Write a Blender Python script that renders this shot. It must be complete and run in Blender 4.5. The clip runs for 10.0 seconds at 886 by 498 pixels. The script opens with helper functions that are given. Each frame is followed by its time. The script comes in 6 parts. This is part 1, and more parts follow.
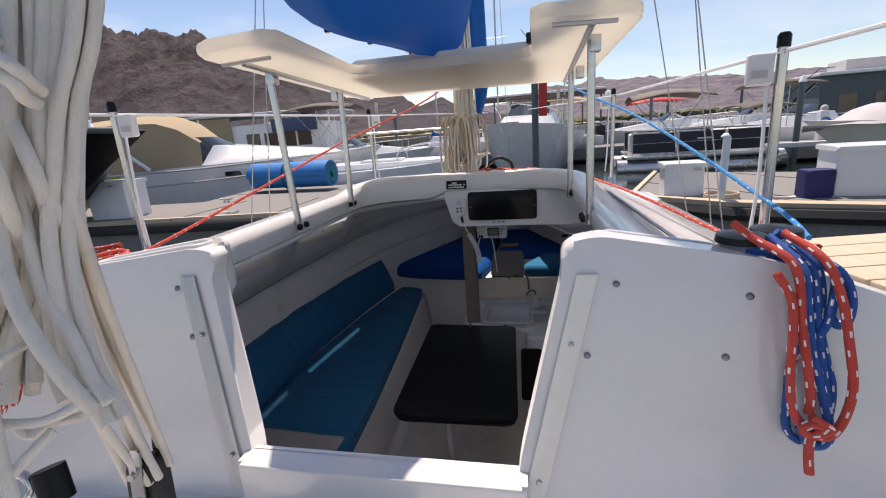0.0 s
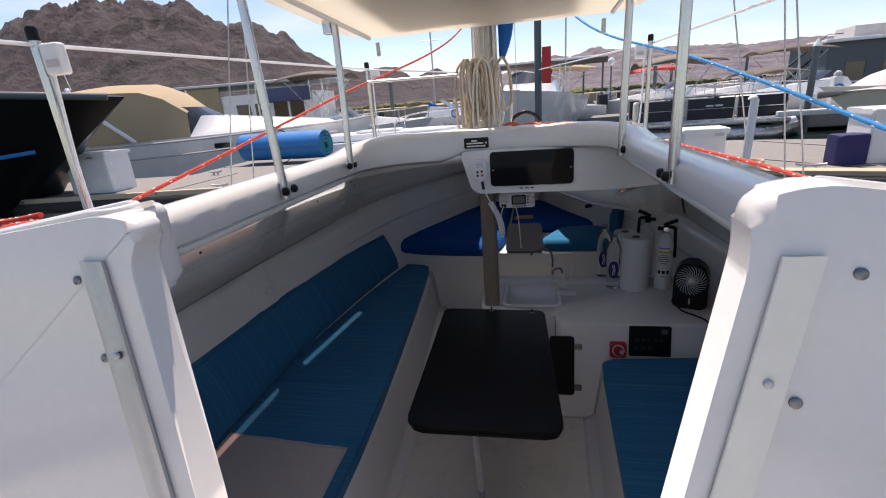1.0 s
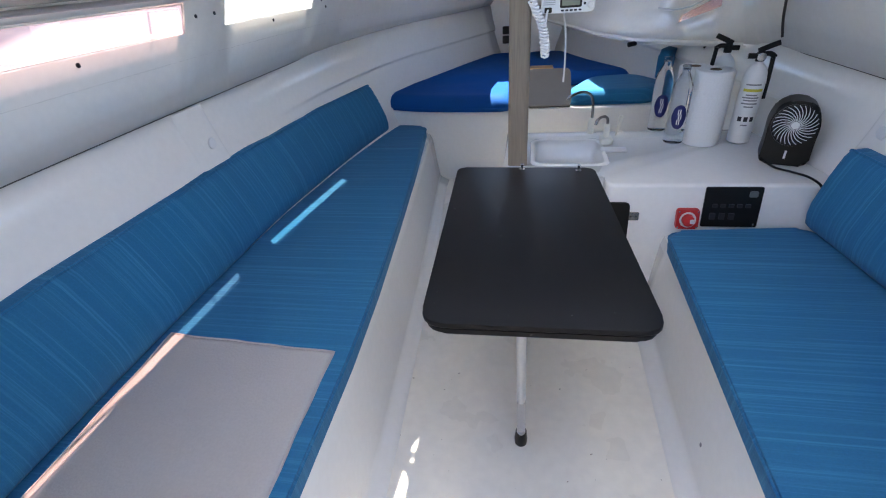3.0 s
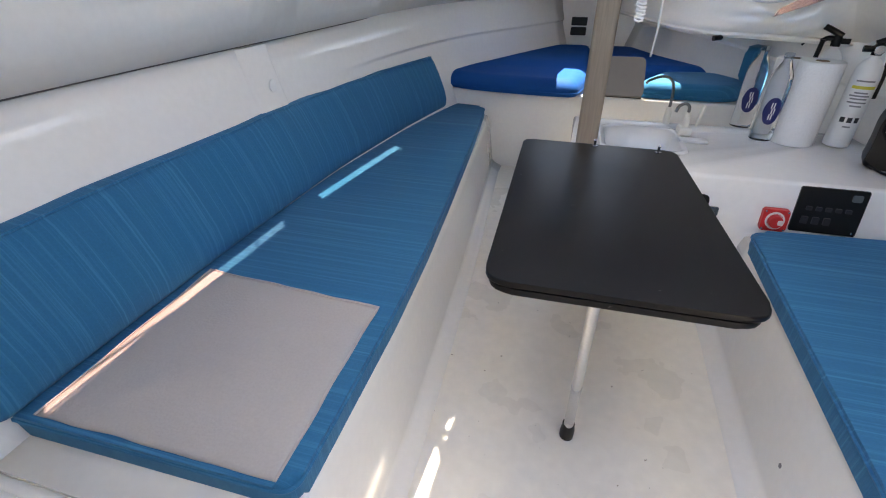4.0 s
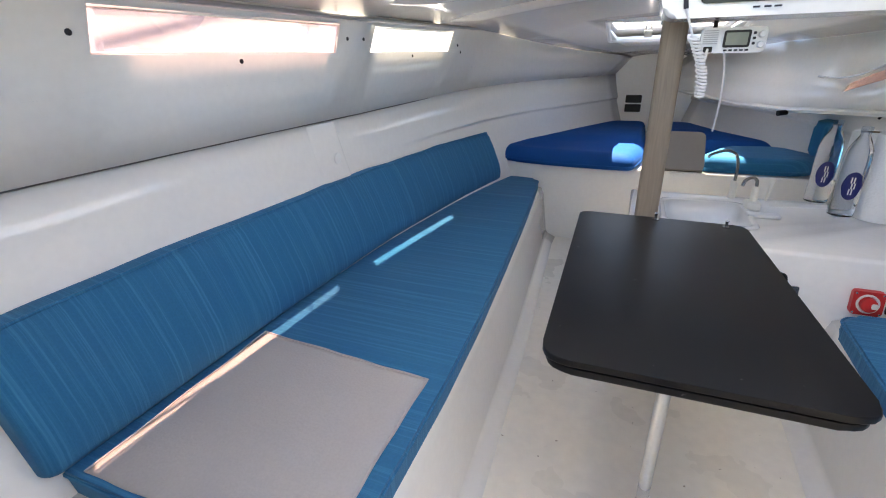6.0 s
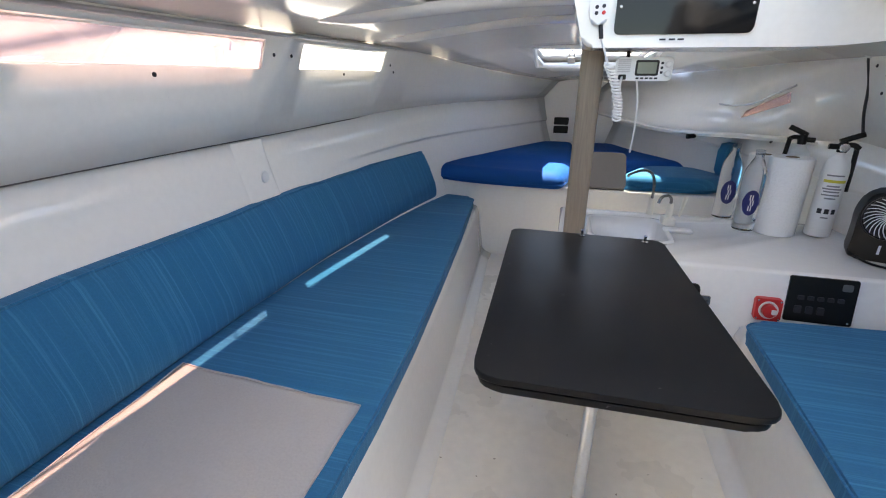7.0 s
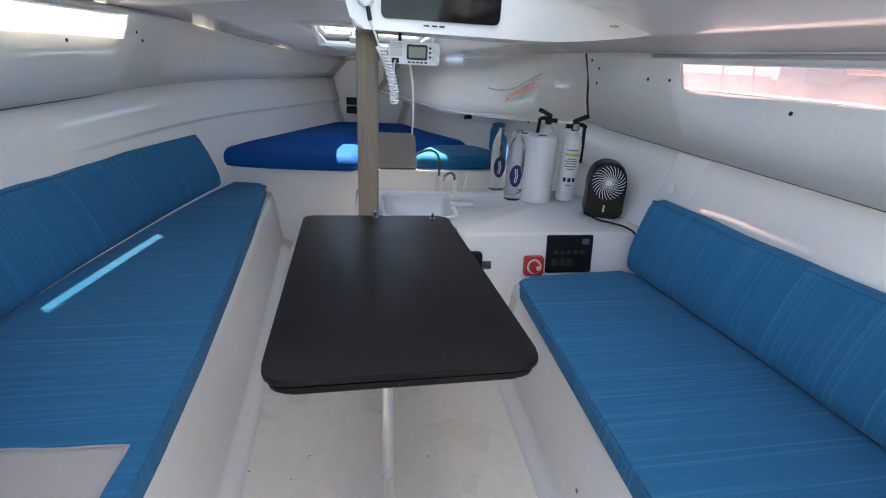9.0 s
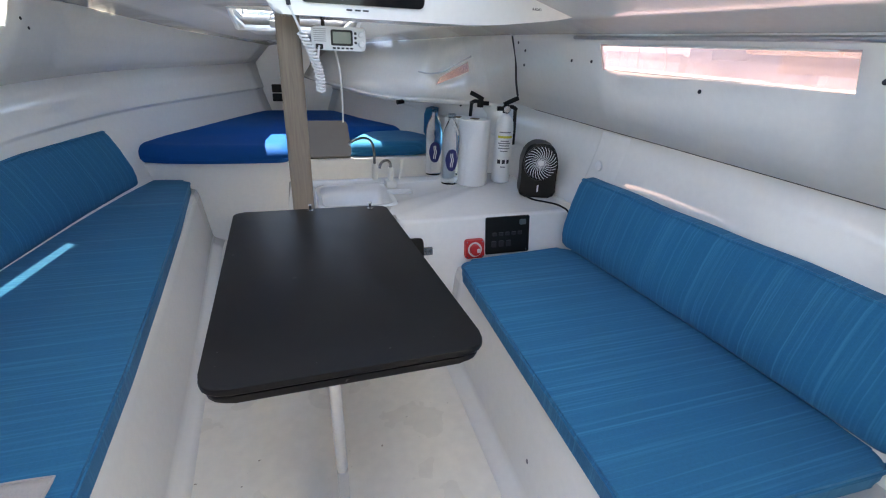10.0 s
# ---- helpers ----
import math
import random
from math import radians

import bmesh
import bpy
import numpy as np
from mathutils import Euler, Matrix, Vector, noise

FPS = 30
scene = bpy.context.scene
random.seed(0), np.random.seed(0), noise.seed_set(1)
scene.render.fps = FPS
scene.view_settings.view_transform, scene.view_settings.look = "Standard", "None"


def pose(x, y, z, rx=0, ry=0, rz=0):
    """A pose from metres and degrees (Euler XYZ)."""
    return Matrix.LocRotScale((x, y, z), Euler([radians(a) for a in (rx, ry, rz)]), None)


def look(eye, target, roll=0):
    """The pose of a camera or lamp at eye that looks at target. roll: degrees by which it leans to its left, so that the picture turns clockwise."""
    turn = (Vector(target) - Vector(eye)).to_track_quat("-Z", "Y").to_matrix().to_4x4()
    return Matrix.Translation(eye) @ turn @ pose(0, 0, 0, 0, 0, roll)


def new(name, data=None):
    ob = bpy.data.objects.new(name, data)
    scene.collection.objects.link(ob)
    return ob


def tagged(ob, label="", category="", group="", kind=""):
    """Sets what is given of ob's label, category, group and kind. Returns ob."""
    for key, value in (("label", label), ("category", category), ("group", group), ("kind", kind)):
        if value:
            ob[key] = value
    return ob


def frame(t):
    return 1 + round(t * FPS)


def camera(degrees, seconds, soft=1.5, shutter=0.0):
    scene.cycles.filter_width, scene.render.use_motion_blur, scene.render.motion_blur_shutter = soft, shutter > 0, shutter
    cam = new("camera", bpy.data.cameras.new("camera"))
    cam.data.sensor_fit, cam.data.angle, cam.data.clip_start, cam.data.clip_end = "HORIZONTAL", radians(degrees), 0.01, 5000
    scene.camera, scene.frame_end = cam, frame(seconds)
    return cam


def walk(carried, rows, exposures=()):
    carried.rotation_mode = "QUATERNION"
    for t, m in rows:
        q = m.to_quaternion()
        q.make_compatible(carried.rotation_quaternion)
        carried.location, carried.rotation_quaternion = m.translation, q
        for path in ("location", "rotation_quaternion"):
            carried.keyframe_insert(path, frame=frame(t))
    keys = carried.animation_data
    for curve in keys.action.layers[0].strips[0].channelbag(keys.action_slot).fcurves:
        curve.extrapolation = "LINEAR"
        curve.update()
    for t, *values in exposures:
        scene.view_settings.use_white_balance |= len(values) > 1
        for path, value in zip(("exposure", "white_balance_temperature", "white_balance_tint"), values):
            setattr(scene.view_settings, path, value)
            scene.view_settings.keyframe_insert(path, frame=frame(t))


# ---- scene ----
cam = camera(88.5, 10.0, 1.1)
PATH = [
    (0, (0.359, -0.597, 1.599), (-0.056, 1.292, 1.088), -4.2),
    (0.5, (0.279, -0.458, 1.551), (-0.17, 1.404, 0.977), -4.0),
    (1, (0.194, -0.267, 1.499), (-0.208, 1.592, 0.88), -4.5),
    (1.5, (0.171, -0.101, 1.454), (-0.205, 1.702, 0.674), -5.1),
    (2, (0.118, 0.037, 1.418), (-0.23, 1.769, 0.479), -5.8),
    (2.5, (0.051, 0.138, 1.296), (-0.255, 1.805, 0.234), -5.7),
    (4, (-0.102, 0.185, 1.027), (-0.563, 1.823, -0.024), -0.2),
    (4.5, (-0.11, 0.184, 1.023), (-0.744, 1.805, 0.037), -2.9),
    (5, (-0.121, 0.191, 1.024), (-0.845, 1.817, 0.113), -2.8),
    (6.5, (-0.11, 0.206, 1.021), (-0.75, 1.951, 0.282), -0.4),
    (7, (-0.099, 0.218, 1.022), (-0.571, 2.026, 0.309), 0.3),
    (7.5, (-0.083, 0.224, 1.031), (-0.361, 2.072, 0.317), 0.8),
    (8, (-0.06, 0.232, 1.038), (-0.106, 2.097, 0.317), 2.1),
    (8.5, (-0.046, 0.237, 1.038), (0.087, 2.093, 0.304), 2.5),
    (9, (-0.041, 0.245, 1.03), (0.286, 2.062, 0.262), 3.3),
    (9.5, (-0.04, 0.248, 1.03), (0.424, 2.021, 0.23), 2.4),
    (10, (-0.032, 0.247, 1.04), (0.533, 1.982, 0.22), 2.5),
]
walk(cam, [(t, look(eye, target, roll)) for t, eye, target, roll in PATH], exposures=((0,0.26,7250,19),(1.0,0.42,7200,19),(1.5,0.78,7100,12),(2.0,1.48,6600,10),(2.5,2.36,6500,12),(4,2.86,7800,13),(6.5,2.92,7800,13),(7.2,2.70,7600,12),(8.5,2.56,7150,11),(9.2,2.70,7100,10),(10,2.76,7150,10)))

# ---- world and light ----
SUN = Vector((-0.108, 0.285, 0.72)).normalized()
world = bpy.data.worlds.new("world")
scene.world = world
world.use_nodes = True
wn = world.node_tree.nodes
sky = wn.new("ShaderNodeTexSky")
sky.sky_type, sky.sun_disc = "NISHITA", False
sky.sun_elevation, sky.sun_rotation = math.asin(SUN.z), math.atan2(SUN.x, SUN.y)
sky.air_density, sky.dust_density, sky.ozone_density = 1.0, 0.15, 3.5
co_w, mp_w, cl_w, rp_w, mx_w = (wn.new(k) for k in ("ShaderNodeTexCoord", "ShaderNodeMapping", "ShaderNodeTexNoise", "ShaderNodeMapRange", "ShaderNodeMix"))
mp_w.inputs["Scale"].default_value, mp_w.inputs["Rotation"].default_value = (1.6, 3.4, 9.0), (0, 0.25, 0.3)
cl_w.inputs["Scale"].default_value, cl_w.inputs["Detail"].default_value, cl_w.inputs["Distortion"].default_value = 1.3, 7, 0.6
rp_w.inputs["From Min"].default_value, rp_w.inputs["From Max"].default_value, rp_w.inputs["To Max"].default_value = 0.48, 0.82, 0.5
mx_w.data_type = "RGBA"
mx_w.inputs[7].default_value = (7.5, 7.6, 7.8, 1)
world.node_tree.links.new(co_w.outputs["Generated"], mp_w.inputs["Vector"])
world.node_tree.links.new(mp_w.outputs[0], cl_w.inputs["Vector"])
world.node_tree.links.new(cl_w.outputs["Fac"], rp_w.inputs["Value"])
world.node_tree.links.new(rp_w.outputs[0], mx_w.inputs[0])
world.node_tree.links.new(sky.outputs[0], mx_w.inputs[6])
world.node_tree.links.new(mx_w.outputs[2], wn["Background"].inputs[0])
wn["Background"].inputs[1].default_value = 0.12
sun = new("sun", bpy.data.lights.new("sun", "SUN"))
sun.data.energy, sun.data.angle, sun.data.color = 4.5, radians(0.5), (1.0, 0.95, 0.88)
sun.matrix_world = look(SUN * 60, (0, 0, 0))


# ---- materials ----
def mat(name, color, rough=0.5, metal=0.0, grain=40.0, var=0.06, bump=0.0, coat=0.0, blotch=2.0, per=0.0, sheen=0.0, relief=0.01, polish=0.08):
    """A surface with two scales of colour variation, uneven gloss and fine relief."""
    m = bpy.data.materials.new(name)
    m.use_nodes = True
    n, l = m.node_tree.nodes, m.node_tree.links
    b = n["Principled BSDF"]
    b.inputs["Metallic"].default_value = metal
    b.inputs["Coat Weight"].default_value = coat
    b.inputs["Coat Roughness"].default_value = polish
    b.inputs["Sheen Weight"].default_value = sheen
    co = n.new("ShaderNodeTexCoord")
    fine, big = n.new("ShaderNodeTexNoise"), n.new("ShaderNodeTexNoise")
    fine.inputs["Scale"].default_value, fine.inputs["Detail"].default_value = grain, 5
    big.inputs["Scale"].default_value, big.inputs["Detail"].default_value = blotch, 4
    add = n.new("ShaderNodeMath")
    add.operation = "ADD"
    for t in (fine, big):
        l.new(co.outputs["Object"], t.inputs["Vector"])
    l.new(fine.outputs["Fac"], add.inputs[0])
    l.new(big.outputs["Fac"], add.inputs[1])
    ramp = n.new("ShaderNodeMapRange")
    ramp.inputs["From Min"].default_value, ramp.inputs["From Max"].default_value = 0.6, 1.4
    ramp.inputs["To Min"].default_value, ramp.inputs["To Max"].default_value = 1 - var, 1 + var
    l.new(add.outputs[0], ramp.inputs["Value"])
    mul = n.new("ShaderNodeVectorMath")
    mul.operation = "SCALE"
    mul.inputs[0].default_value = color
    l.new(ramp.outputs[0], mul.inputs["Scale"])
    out = mul.outputs[0]
    if per:
        info = n.new("ShaderNodeObjectInfo")
        r2 = n.new("ShaderNodeMapRange")
        r2.inputs["To Min"].default_value, r2.inputs["To Max"].default_value = 1 - per, 1 + per
        l.new(info.outputs["Random"], r2.inputs["Value"])
        mul2 = n.new("ShaderNodeVectorMath")
        mul2.operation = "SCALE"
        l.new(out, mul2.inputs[0])
        l.new(r2.outputs[0], mul2.inputs["Scale"])
        out = mul2.outputs[0]
    l.new(out, b.inputs["Base Color"])
    r = n.new("ShaderNodeMapRange")
    r.inputs["From Min"].default_value, r.inputs["From Max"].default_value = 0.3, 0.7
    r.inputs["To Min"].default_value, r.inputs["To Max"].default_value = max(0.02, rough * 0.8), min(1, rough * 1.2)
    l.new(big.outputs["Fac"], r.inputs["Value"])
    l.new(r.outputs[0], b.inputs["Roughness"])
    if bump:
        bp = n.new("ShaderNodeBump")
        bp.inputs["Strength"].default_value, bp.inputs["Distance"].default_value = bump, relief
        l.new(fine.outputs["Fac"], bp.inputs["Height"])
        l.new(bp.outputs[0], b.inputs["Normal"])
    return m


def woven(name, color, light, stripe_axis=1):
    """Furnishing cloth: slubby threads across, paler streaks here and there, fine weave relief."""
    m = mat(name, color, 0.9, grain=220, var=0.12, blotch=3.0, sheen=0.08)
    m.node_tree.nodes["Principled BSDF"].inputs["Specular IOR Level"].default_value = 0.3
    n, l = m.node_tree.nodes, m.node_tree.links
    b = n["Principled BSDF"]
    base = b.inputs["Base Color"].links[0].from_socket
    co = n.new("ShaderNodeTexCoord")
    mp = n.new("ShaderNodeMapping")
    scale = [1.1, 1.1, 1.1]
    scale[stripe_axis] = 130.0
    mp.inputs["Scale"].default_value = scale
    l.new(co.outputs["Object"], mp.inputs["Vector"])
    t = n.new("ShaderNodeTexNoise")
    t.inputs["Scale"].default_value, t.inputs["Detail"].default_value, t.inputs["Roughness"].default_value = 1.0, 6, 0.7
    l.new(mp.outputs[0], t.inputs["Vector"])
    ramp = n.new("ShaderNodeMapRange")
    ramp.inputs["From Min"].default_value, ramp.inputs["From Max"].default_value = 0.50, 0.72
    l.new(t.outputs["Fac"], ramp.inputs["Value"])
    mix = n.new("ShaderNodeMix")
    mix.data_type = "RGBA"
    l.new(ramp.outputs[0], mix.inputs[0])
    l.new(base, mix.inputs[6])
    mix.inputs[7].default_value = (*light, 1)
    l.new(mix.outputs[2], b.inputs["Base Color"])
    bp = n.new("ShaderNodeBump")
    bp.inputs["Strength"].default_value, bp.inputs["Distance"].default_value = 0.35, 0.004
    l.new(t.outputs["Fac"], bp.inputs["Height"])
    l.new(bp.outputs[0], b.inputs["Normal"])
    return m


def banded(name, dark, light, scale, rough=0.6, axis=2, noisy=2.0, bump=0.0):
    """Wood grain or rope lay: bands along an axis, disturbed by noise."""
    m = mat(name, dark, rough, var=0.08)
    n, l = m.node_tree.nodes, m.node_tree.links
    b = n["Principled BSDF"]
    base = b.inputs["Base Color"].links[0].from_socket
    co = n.new("ShaderNodeTexCoord")
    mp = n.new("ShaderNodeMapping")
    s = [scale] * 3
    s[axis] = scale * 0.06
    mp.inputs["Scale"].default_value = s
    l.new(co.outputs["Object"], mp.inputs["Vector"])
    t = n.new("ShaderNodeTexNoise")
    t.inputs["Scale"].default_value, t.inputs["Detail"].default_value = 1.0, 6
    t.inputs["Distortion"].default_value = noisy
    l.new(mp.outputs[0], t.inputs["Vector"])
    mix = n.new("ShaderNodeMix")
    mix.data_type = "RGBA"
    l.new(t.outputs["Fac"], mix.inputs[0])
    l.new(base, mix.inputs[6])
    mix.inputs[7].default_value = (*light, 1)
    l.new(mix.outputs[2], b.inputs["Base Color"])
    if bump:
        bp = n.new("ShaderNodeBump")
        bp.inputs["Strength"].default_value, bp.inputs["Distance"].default_value = bump, 0.004
        l.new(t.outputs["Fac"], bp.inputs["Height"])
        l.new(bp.outputs[0], b.inputs["Normal"])
    return m


def pane(name, tint, haze=0.0):
    """A thin tinted sheet that lets light through and mirrors a little."""
    m = bpy.data.materials.new(name)
    m.use_nodes = True
    n, l = m.node_tree.nodes, m.node_tree.links
    n.remove(n["Principled BSDF"])
    tr, gl, mx = n.new("ShaderNodeBsdfTransparent"), n.new("ShaderNodeBsdfGlossy"), n.new("ShaderNodeMixShader")
    tex, rp = n.new("ShaderNodeTexNoise"), n.new("ShaderNodeMapRange")
    tex.inputs["Scale"].default_value = 9
    rp.inputs["To Min"].default_value, rp.inputs["To Max"].default_value = 0.9, 1.06
    sc = n.new("ShaderNodeVectorMath")
    sc.operation = "SCALE"
    sc.inputs[0].default_value = tint
    l.new(tex.outputs["Fac"], rp.inputs["Value"])
    l.new(rp.outputs[0], sc.inputs["Scale"])
    l.new(sc.outputs[0], tr.inputs["Color"])
    gl.inputs["Roughness"].default_value = 0.05
    fr, cap = n.new("ShaderNodeFresnel"), n.new("ShaderNodeMath")
    cap.operation, cap.inputs[1].default_value = "MINIMUM", 0.16
    l.new(fr.outputs[0], cap.inputs[0])
    l.new(cap.outputs[0], mx.inputs[0])
    hz, tl = n.new("ShaderNodeMixShader"), n.new("ShaderNodeBsdfTranslucent")
    hz.inputs[0].default_value = haze
    l.new(sc.outputs[0], tl.inputs["Color"])
    l.new(tr.outputs[0], hz.inputs[1])
    l.new(tl.outputs[0], hz.inputs[2])
    l.new(hz.outputs[0], mx.inputs[1])
    l.new(gl.outputs[0], mx.inputs[2])
    l.new(mx.outputs[0], n["Material Output"].inputs["Surface"])
    return m


GEL = mat("gelcoat_white", (0.69, 0.67, 0.645), 0.22, grain=60, var=0.03, coat=0.5, blotch=1.3, bump=0.02)
LINER = mat("liner_white", (0.86, 0.845, 0.805), 0.20, grain=50, var=0.035, coat=0.6, blotch=1.6, bump=0.03, polish=0.09)
SOLE = mat("sole_white", (0.84, 0.80, 0.72), 0.30, grain=30, var=0.07, coat=0.3, blotch=3.0, bump=0.03)


def specks(m, color, scale, level):
    """Scattered grit and scuffs on a surface."""
    n, l = m.node_tree.nodes, m.node_tree.links
    b = n["Principled BSDF"]
    base = b.inputs["Base Color"].links[0].from_socket
    co, t, rp, mix = n.new("ShaderNodeTexCoord"), n.new("ShaderNodeTexNoise"), n.new("ShaderNodeMapRange"), n.new("ShaderNodeMix")
    t.inputs["Scale"].default_value, t.inputs["Detail"].default_value = scale, 2
    rp.inputs["From Min"].default_value, rp.inputs["From Max"].default_value, rp.inputs["To Max"].default_value = level, level + 0.03, 0.7
    mix.data_type = "RGBA"
    mix.inputs[7].default_value = (*color, 1)
    l.new(co.outputs["Object"], t.inputs["Vector"])
    l.new(t.outputs["Fac"], rp.inputs["Value"])
    l.new(rp.outputs[0], mix.inputs[0])
    l.new(base, mix.inputs[6])
    l.new(mix.outputs[2], b.inputs["Base Color"])


specks(SOLE, (0.16, 0.11, 0.07), 55, 0.735)
CREAM = mat("poptop_cream", (0.80, 0.77, 0.68), 0.35, grain=40, var=0.05)
SHELL = mat("poptop_fibreglass", (0.80, 0.77, 0.69), 0.35, grain=40, var=0.05)
thin, blend = SHELL.node_tree.nodes.new("ShaderNodeBsdfTranslucent"), SHELL.node_tree.nodes.new("ShaderNodeMixShader")
thin.inputs["Color"].default_value, blend.inputs[0].default_value = (0.92, 0.88, 0.79, 1), 0.60
SHELL.node_tree.links.new(SHELL.node_tree.nodes["Principled BSDF"].outputs[0], blend.inputs[1])
SHELL.node_tree.links.new(thin.outputs[0], blend.inputs[2])
SHELL.node_tree.links.new(blend.outputs[0], SHELL.node_tree.nodes["Material Output"].inputs["Surface"])
TEAL = woven("teal_cloth", (0.012, 0.140, 0.285), (0.035, 0.225, 0.400), 1)
TEALZ = woven("teal_cloth_upright", (0.012, 0.140, 0.285), (0.035, 0.225, 0.400), 1)
ROYAL = mat("royal_cloth", (0.001, 0.068, 0.27), 0.85, grain=300, var=0.10, bump=0.15)
ROYAL.node_tree.nodes["Principled BSDF"].inputs["Specular IOR Level"].default_value = 0.15
GREYCLOTH = mat("grey_cover", (0.43, 0.405, 0.385), 0.8, grain=180, var=0.07, bump=0.15, blotch=6)
BLACKTOP = mat("black_laminate", (0.006, 0.006, 0.007), 0.32, grain=350, var=0.12, bump=0.04)
BLACKTOP.node_tree.nodes["Principled BSDF"].inputs["Specular IOR Level"].default_value = 0.20
specks(BLACKTOP, (0.12, 0.12, 0.12), 75, 0.745)
BLACK = mat("black_plastic", (0.009, 0.009, 0.009), 0.35, var=0.1)
BLACK.node_tree.nodes["Principled BSDF"].inputs["Specular IOR Level"].default_value = 0.22
SMOKE = mat("black_acrylic", (0.005, 0.005, 0.006), 0.08, var=0.1)
SMOKE.node_tree.nodes["Principled BSDF"].inputs["Specular IOR Level"].default_value = 0.22
ALU = mat("aluminium", (0.62, 0.62, 0.62), 0.28, 1.0, grain=90, var=0.06)
ALUDULL = mat("dull_aluminium", (0.50, 0.50, 0.50), 0.45, 0.9, grain=90, var=0.08)
CHROME = mat("chrome", (0.50, 0.50, 0.51), 0.16, 1.0)
STEEL = mat("dark_steel", (0.28, 0.28, 0.28), 0.22, 1.0)
OAK = banded("limed_oak", (0.19, 0.145, 0.105), (0.34, 0.275, 0.205), 110, 0.6, 2, 1.0, 0.2)
RED = mat("red_plastic", (0.55, 0.02, 0.02), 0.35)
WHITEP = mat("white_plastic", (0.78, 0.78, 0.76), 0.35, var=0.03)
PAPER = mat("paper_towel", (0.82, 0.82, 0.80), 0.9, grain=120, var=0.03, bump=0.25)
LCD = mat("lcd", (0.16, 0.19, 0.15), 0.25)
PINK = pane("rosy_acrylic", (0.80, 0.665, 0.655), 0.24)
CLEAR = pane("clear_acrylic", (0.95, 0.95, 0.93), 0.34)
PET = mat("bottle_plastic", (0.93, 0.95, 0.97), 0.03, var=0.02)
PET.node_tree.nodes["Principled BSDF"].inputs["Transmission Weight"].default_value = 1.0
PET.node_tree.nodes["Principled BSDF"].inputs["IOR"].default_value = 1.33
ROPE = banded("white_rope", (0.78, 0.70, 0.58), (0.88, 0.83, 0.74), 260, 0.85, 2, 3.0, 0.6)
TANROPE = banded("tan_rope", (0.50, 0.38, 0.26), (0.72, 0.60, 0.46), 200, 0.85, 2, 3.0, 0.6)
REDROPE = banded("red_rope", (0.52, 0.035, 0.02), (0.62, 0.10, 0.07), 300, 0.8, 2, 3.0, 0.5)
BLUEROPE = banded("blue_rope", (0.01, 0.06, 0.26), (0.03, 0.13, 0.40), 300, 0.8, 2, 3.0, 0.5)
FLECK = mat("rope_fleck", (0.75, 0.74, 0.70), 0.85)
SAILBLUE = mat("sail_cover_blue", (0.003, 0.16, 0.42), 0.6, grain=120, var=0.10, bump=0.1, blotch=4)
thin_c, blend_c = SAILBLUE.node_tree.nodes.new("ShaderNodeBsdfTranslucent"), SAILBLUE.node_tree.nodes.new("ShaderNodeMixShader")
thin_c.inputs["Color"].default_value, blend_c.inputs[0].default_value = (0.0, 0.30, 0.70, 1), 0.45
SAILBLUE.node_tree.links.new(SAILBLUE.node_tree.nodes["Principled BSDF"].outputs[0], blend_c.inputs[1])
SAILBLUE.node_tree.links.new(thin_c.outputs[0], blend_c.inputs[2])
SAILBLUE.node_tree.links.new(blend_c.outputs[0], SAILBLUE.node_tree.nodes["Material Output"].inputs["Surface"])
TEAK = banded("pale_teak", (0.50, 0.38, 0.25), (0.66, 0.55, 0.42), 40, 0.7, 1, 1.0, 0.2)
DOCK = mat("dock_concrete", (0.225, 0.212, 0.198), 0.85, grain=25, var=0.22, bump=0.3, blotch=0.9)
DOCKDARK = mat("dock_fender", (0.035, 0.033, 0.03), 0.7, var=0.2)
WATER = mat("harbour_water", (0.012, 0.022, 0.020), 0.06, grain=6, var=0.1, bump=0.5)
ROCK = mat("desert_rock", (0.072, 0.055, 0.060), 0.95, grain=0.035, var=0.9, bump=1.0, blotch=0.012, relief=22.0)
ROCK.node_tree.nodes["Noise Texture"].inputs["Detail"].default_value = 11
ROCK.node_tree.nodes["Noise Texture"].inputs["Roughness"].default_value = 0.68
# far range: distance haze is mixed into the rock colour, paler and bluer
FARROCK = mat("haze_tinted_rock", (0.135, 0.115, 0.135), 0.95, grain=0.02, var=0.6, blotch=0.008, bump=0.8, relief=30.0)
SAND = mat("desert_sand", (0.40, 0.31, 0.21), 0.95, grain=0.3, var=0.25, blotch=0.02)
HULLW = mat("boat_white", (0.84, 0.84, 0.83), 0.25, var=0.04, coat=0.3)
TANVAS = mat("tan_canvas", (0.42, 0.325, 0.20), 0.85, grain=120, var=0.10, bump=0.2, blotch=2)
NAVY = mat("navy_panel", (0.018, 0.022, 0.035), 0.35, var=0.1)
GREYTARP = mat("grey_tarp", (0.50, 0.48, 0.48), 0.7, grain=6, var=0.12, bump=0.4)
BRONZE = mat("brown_canvas", (0.13, 0.105, 0.085), 0.85, var=0.12, bump=0.1)
GLASSD = mat("dark_glass", (0.02, 0.025, 0.03), 0.06, coat=0.4)
MAT_BLUE = mat("foam_blue", (0.01, 0.19, 0.52), 0.6, grain=80, var=0.05, bump=0.1)
MAT_GREEN = mat("foam_green", (0.01, 0.30, 0.26), 0.6, grain=80, var=0.05)
LIME = mat("lime_gelcoat", (0.45, 0.62, 0.02), 0.3)
SLATE = mat("slate_paint", (0.10, 0.125, 0.13), 0.6, var=0.08, blotch=0.4)
SIGNRED = mat("sign_red", (0.55, 0.03, 0.025), 0.5)
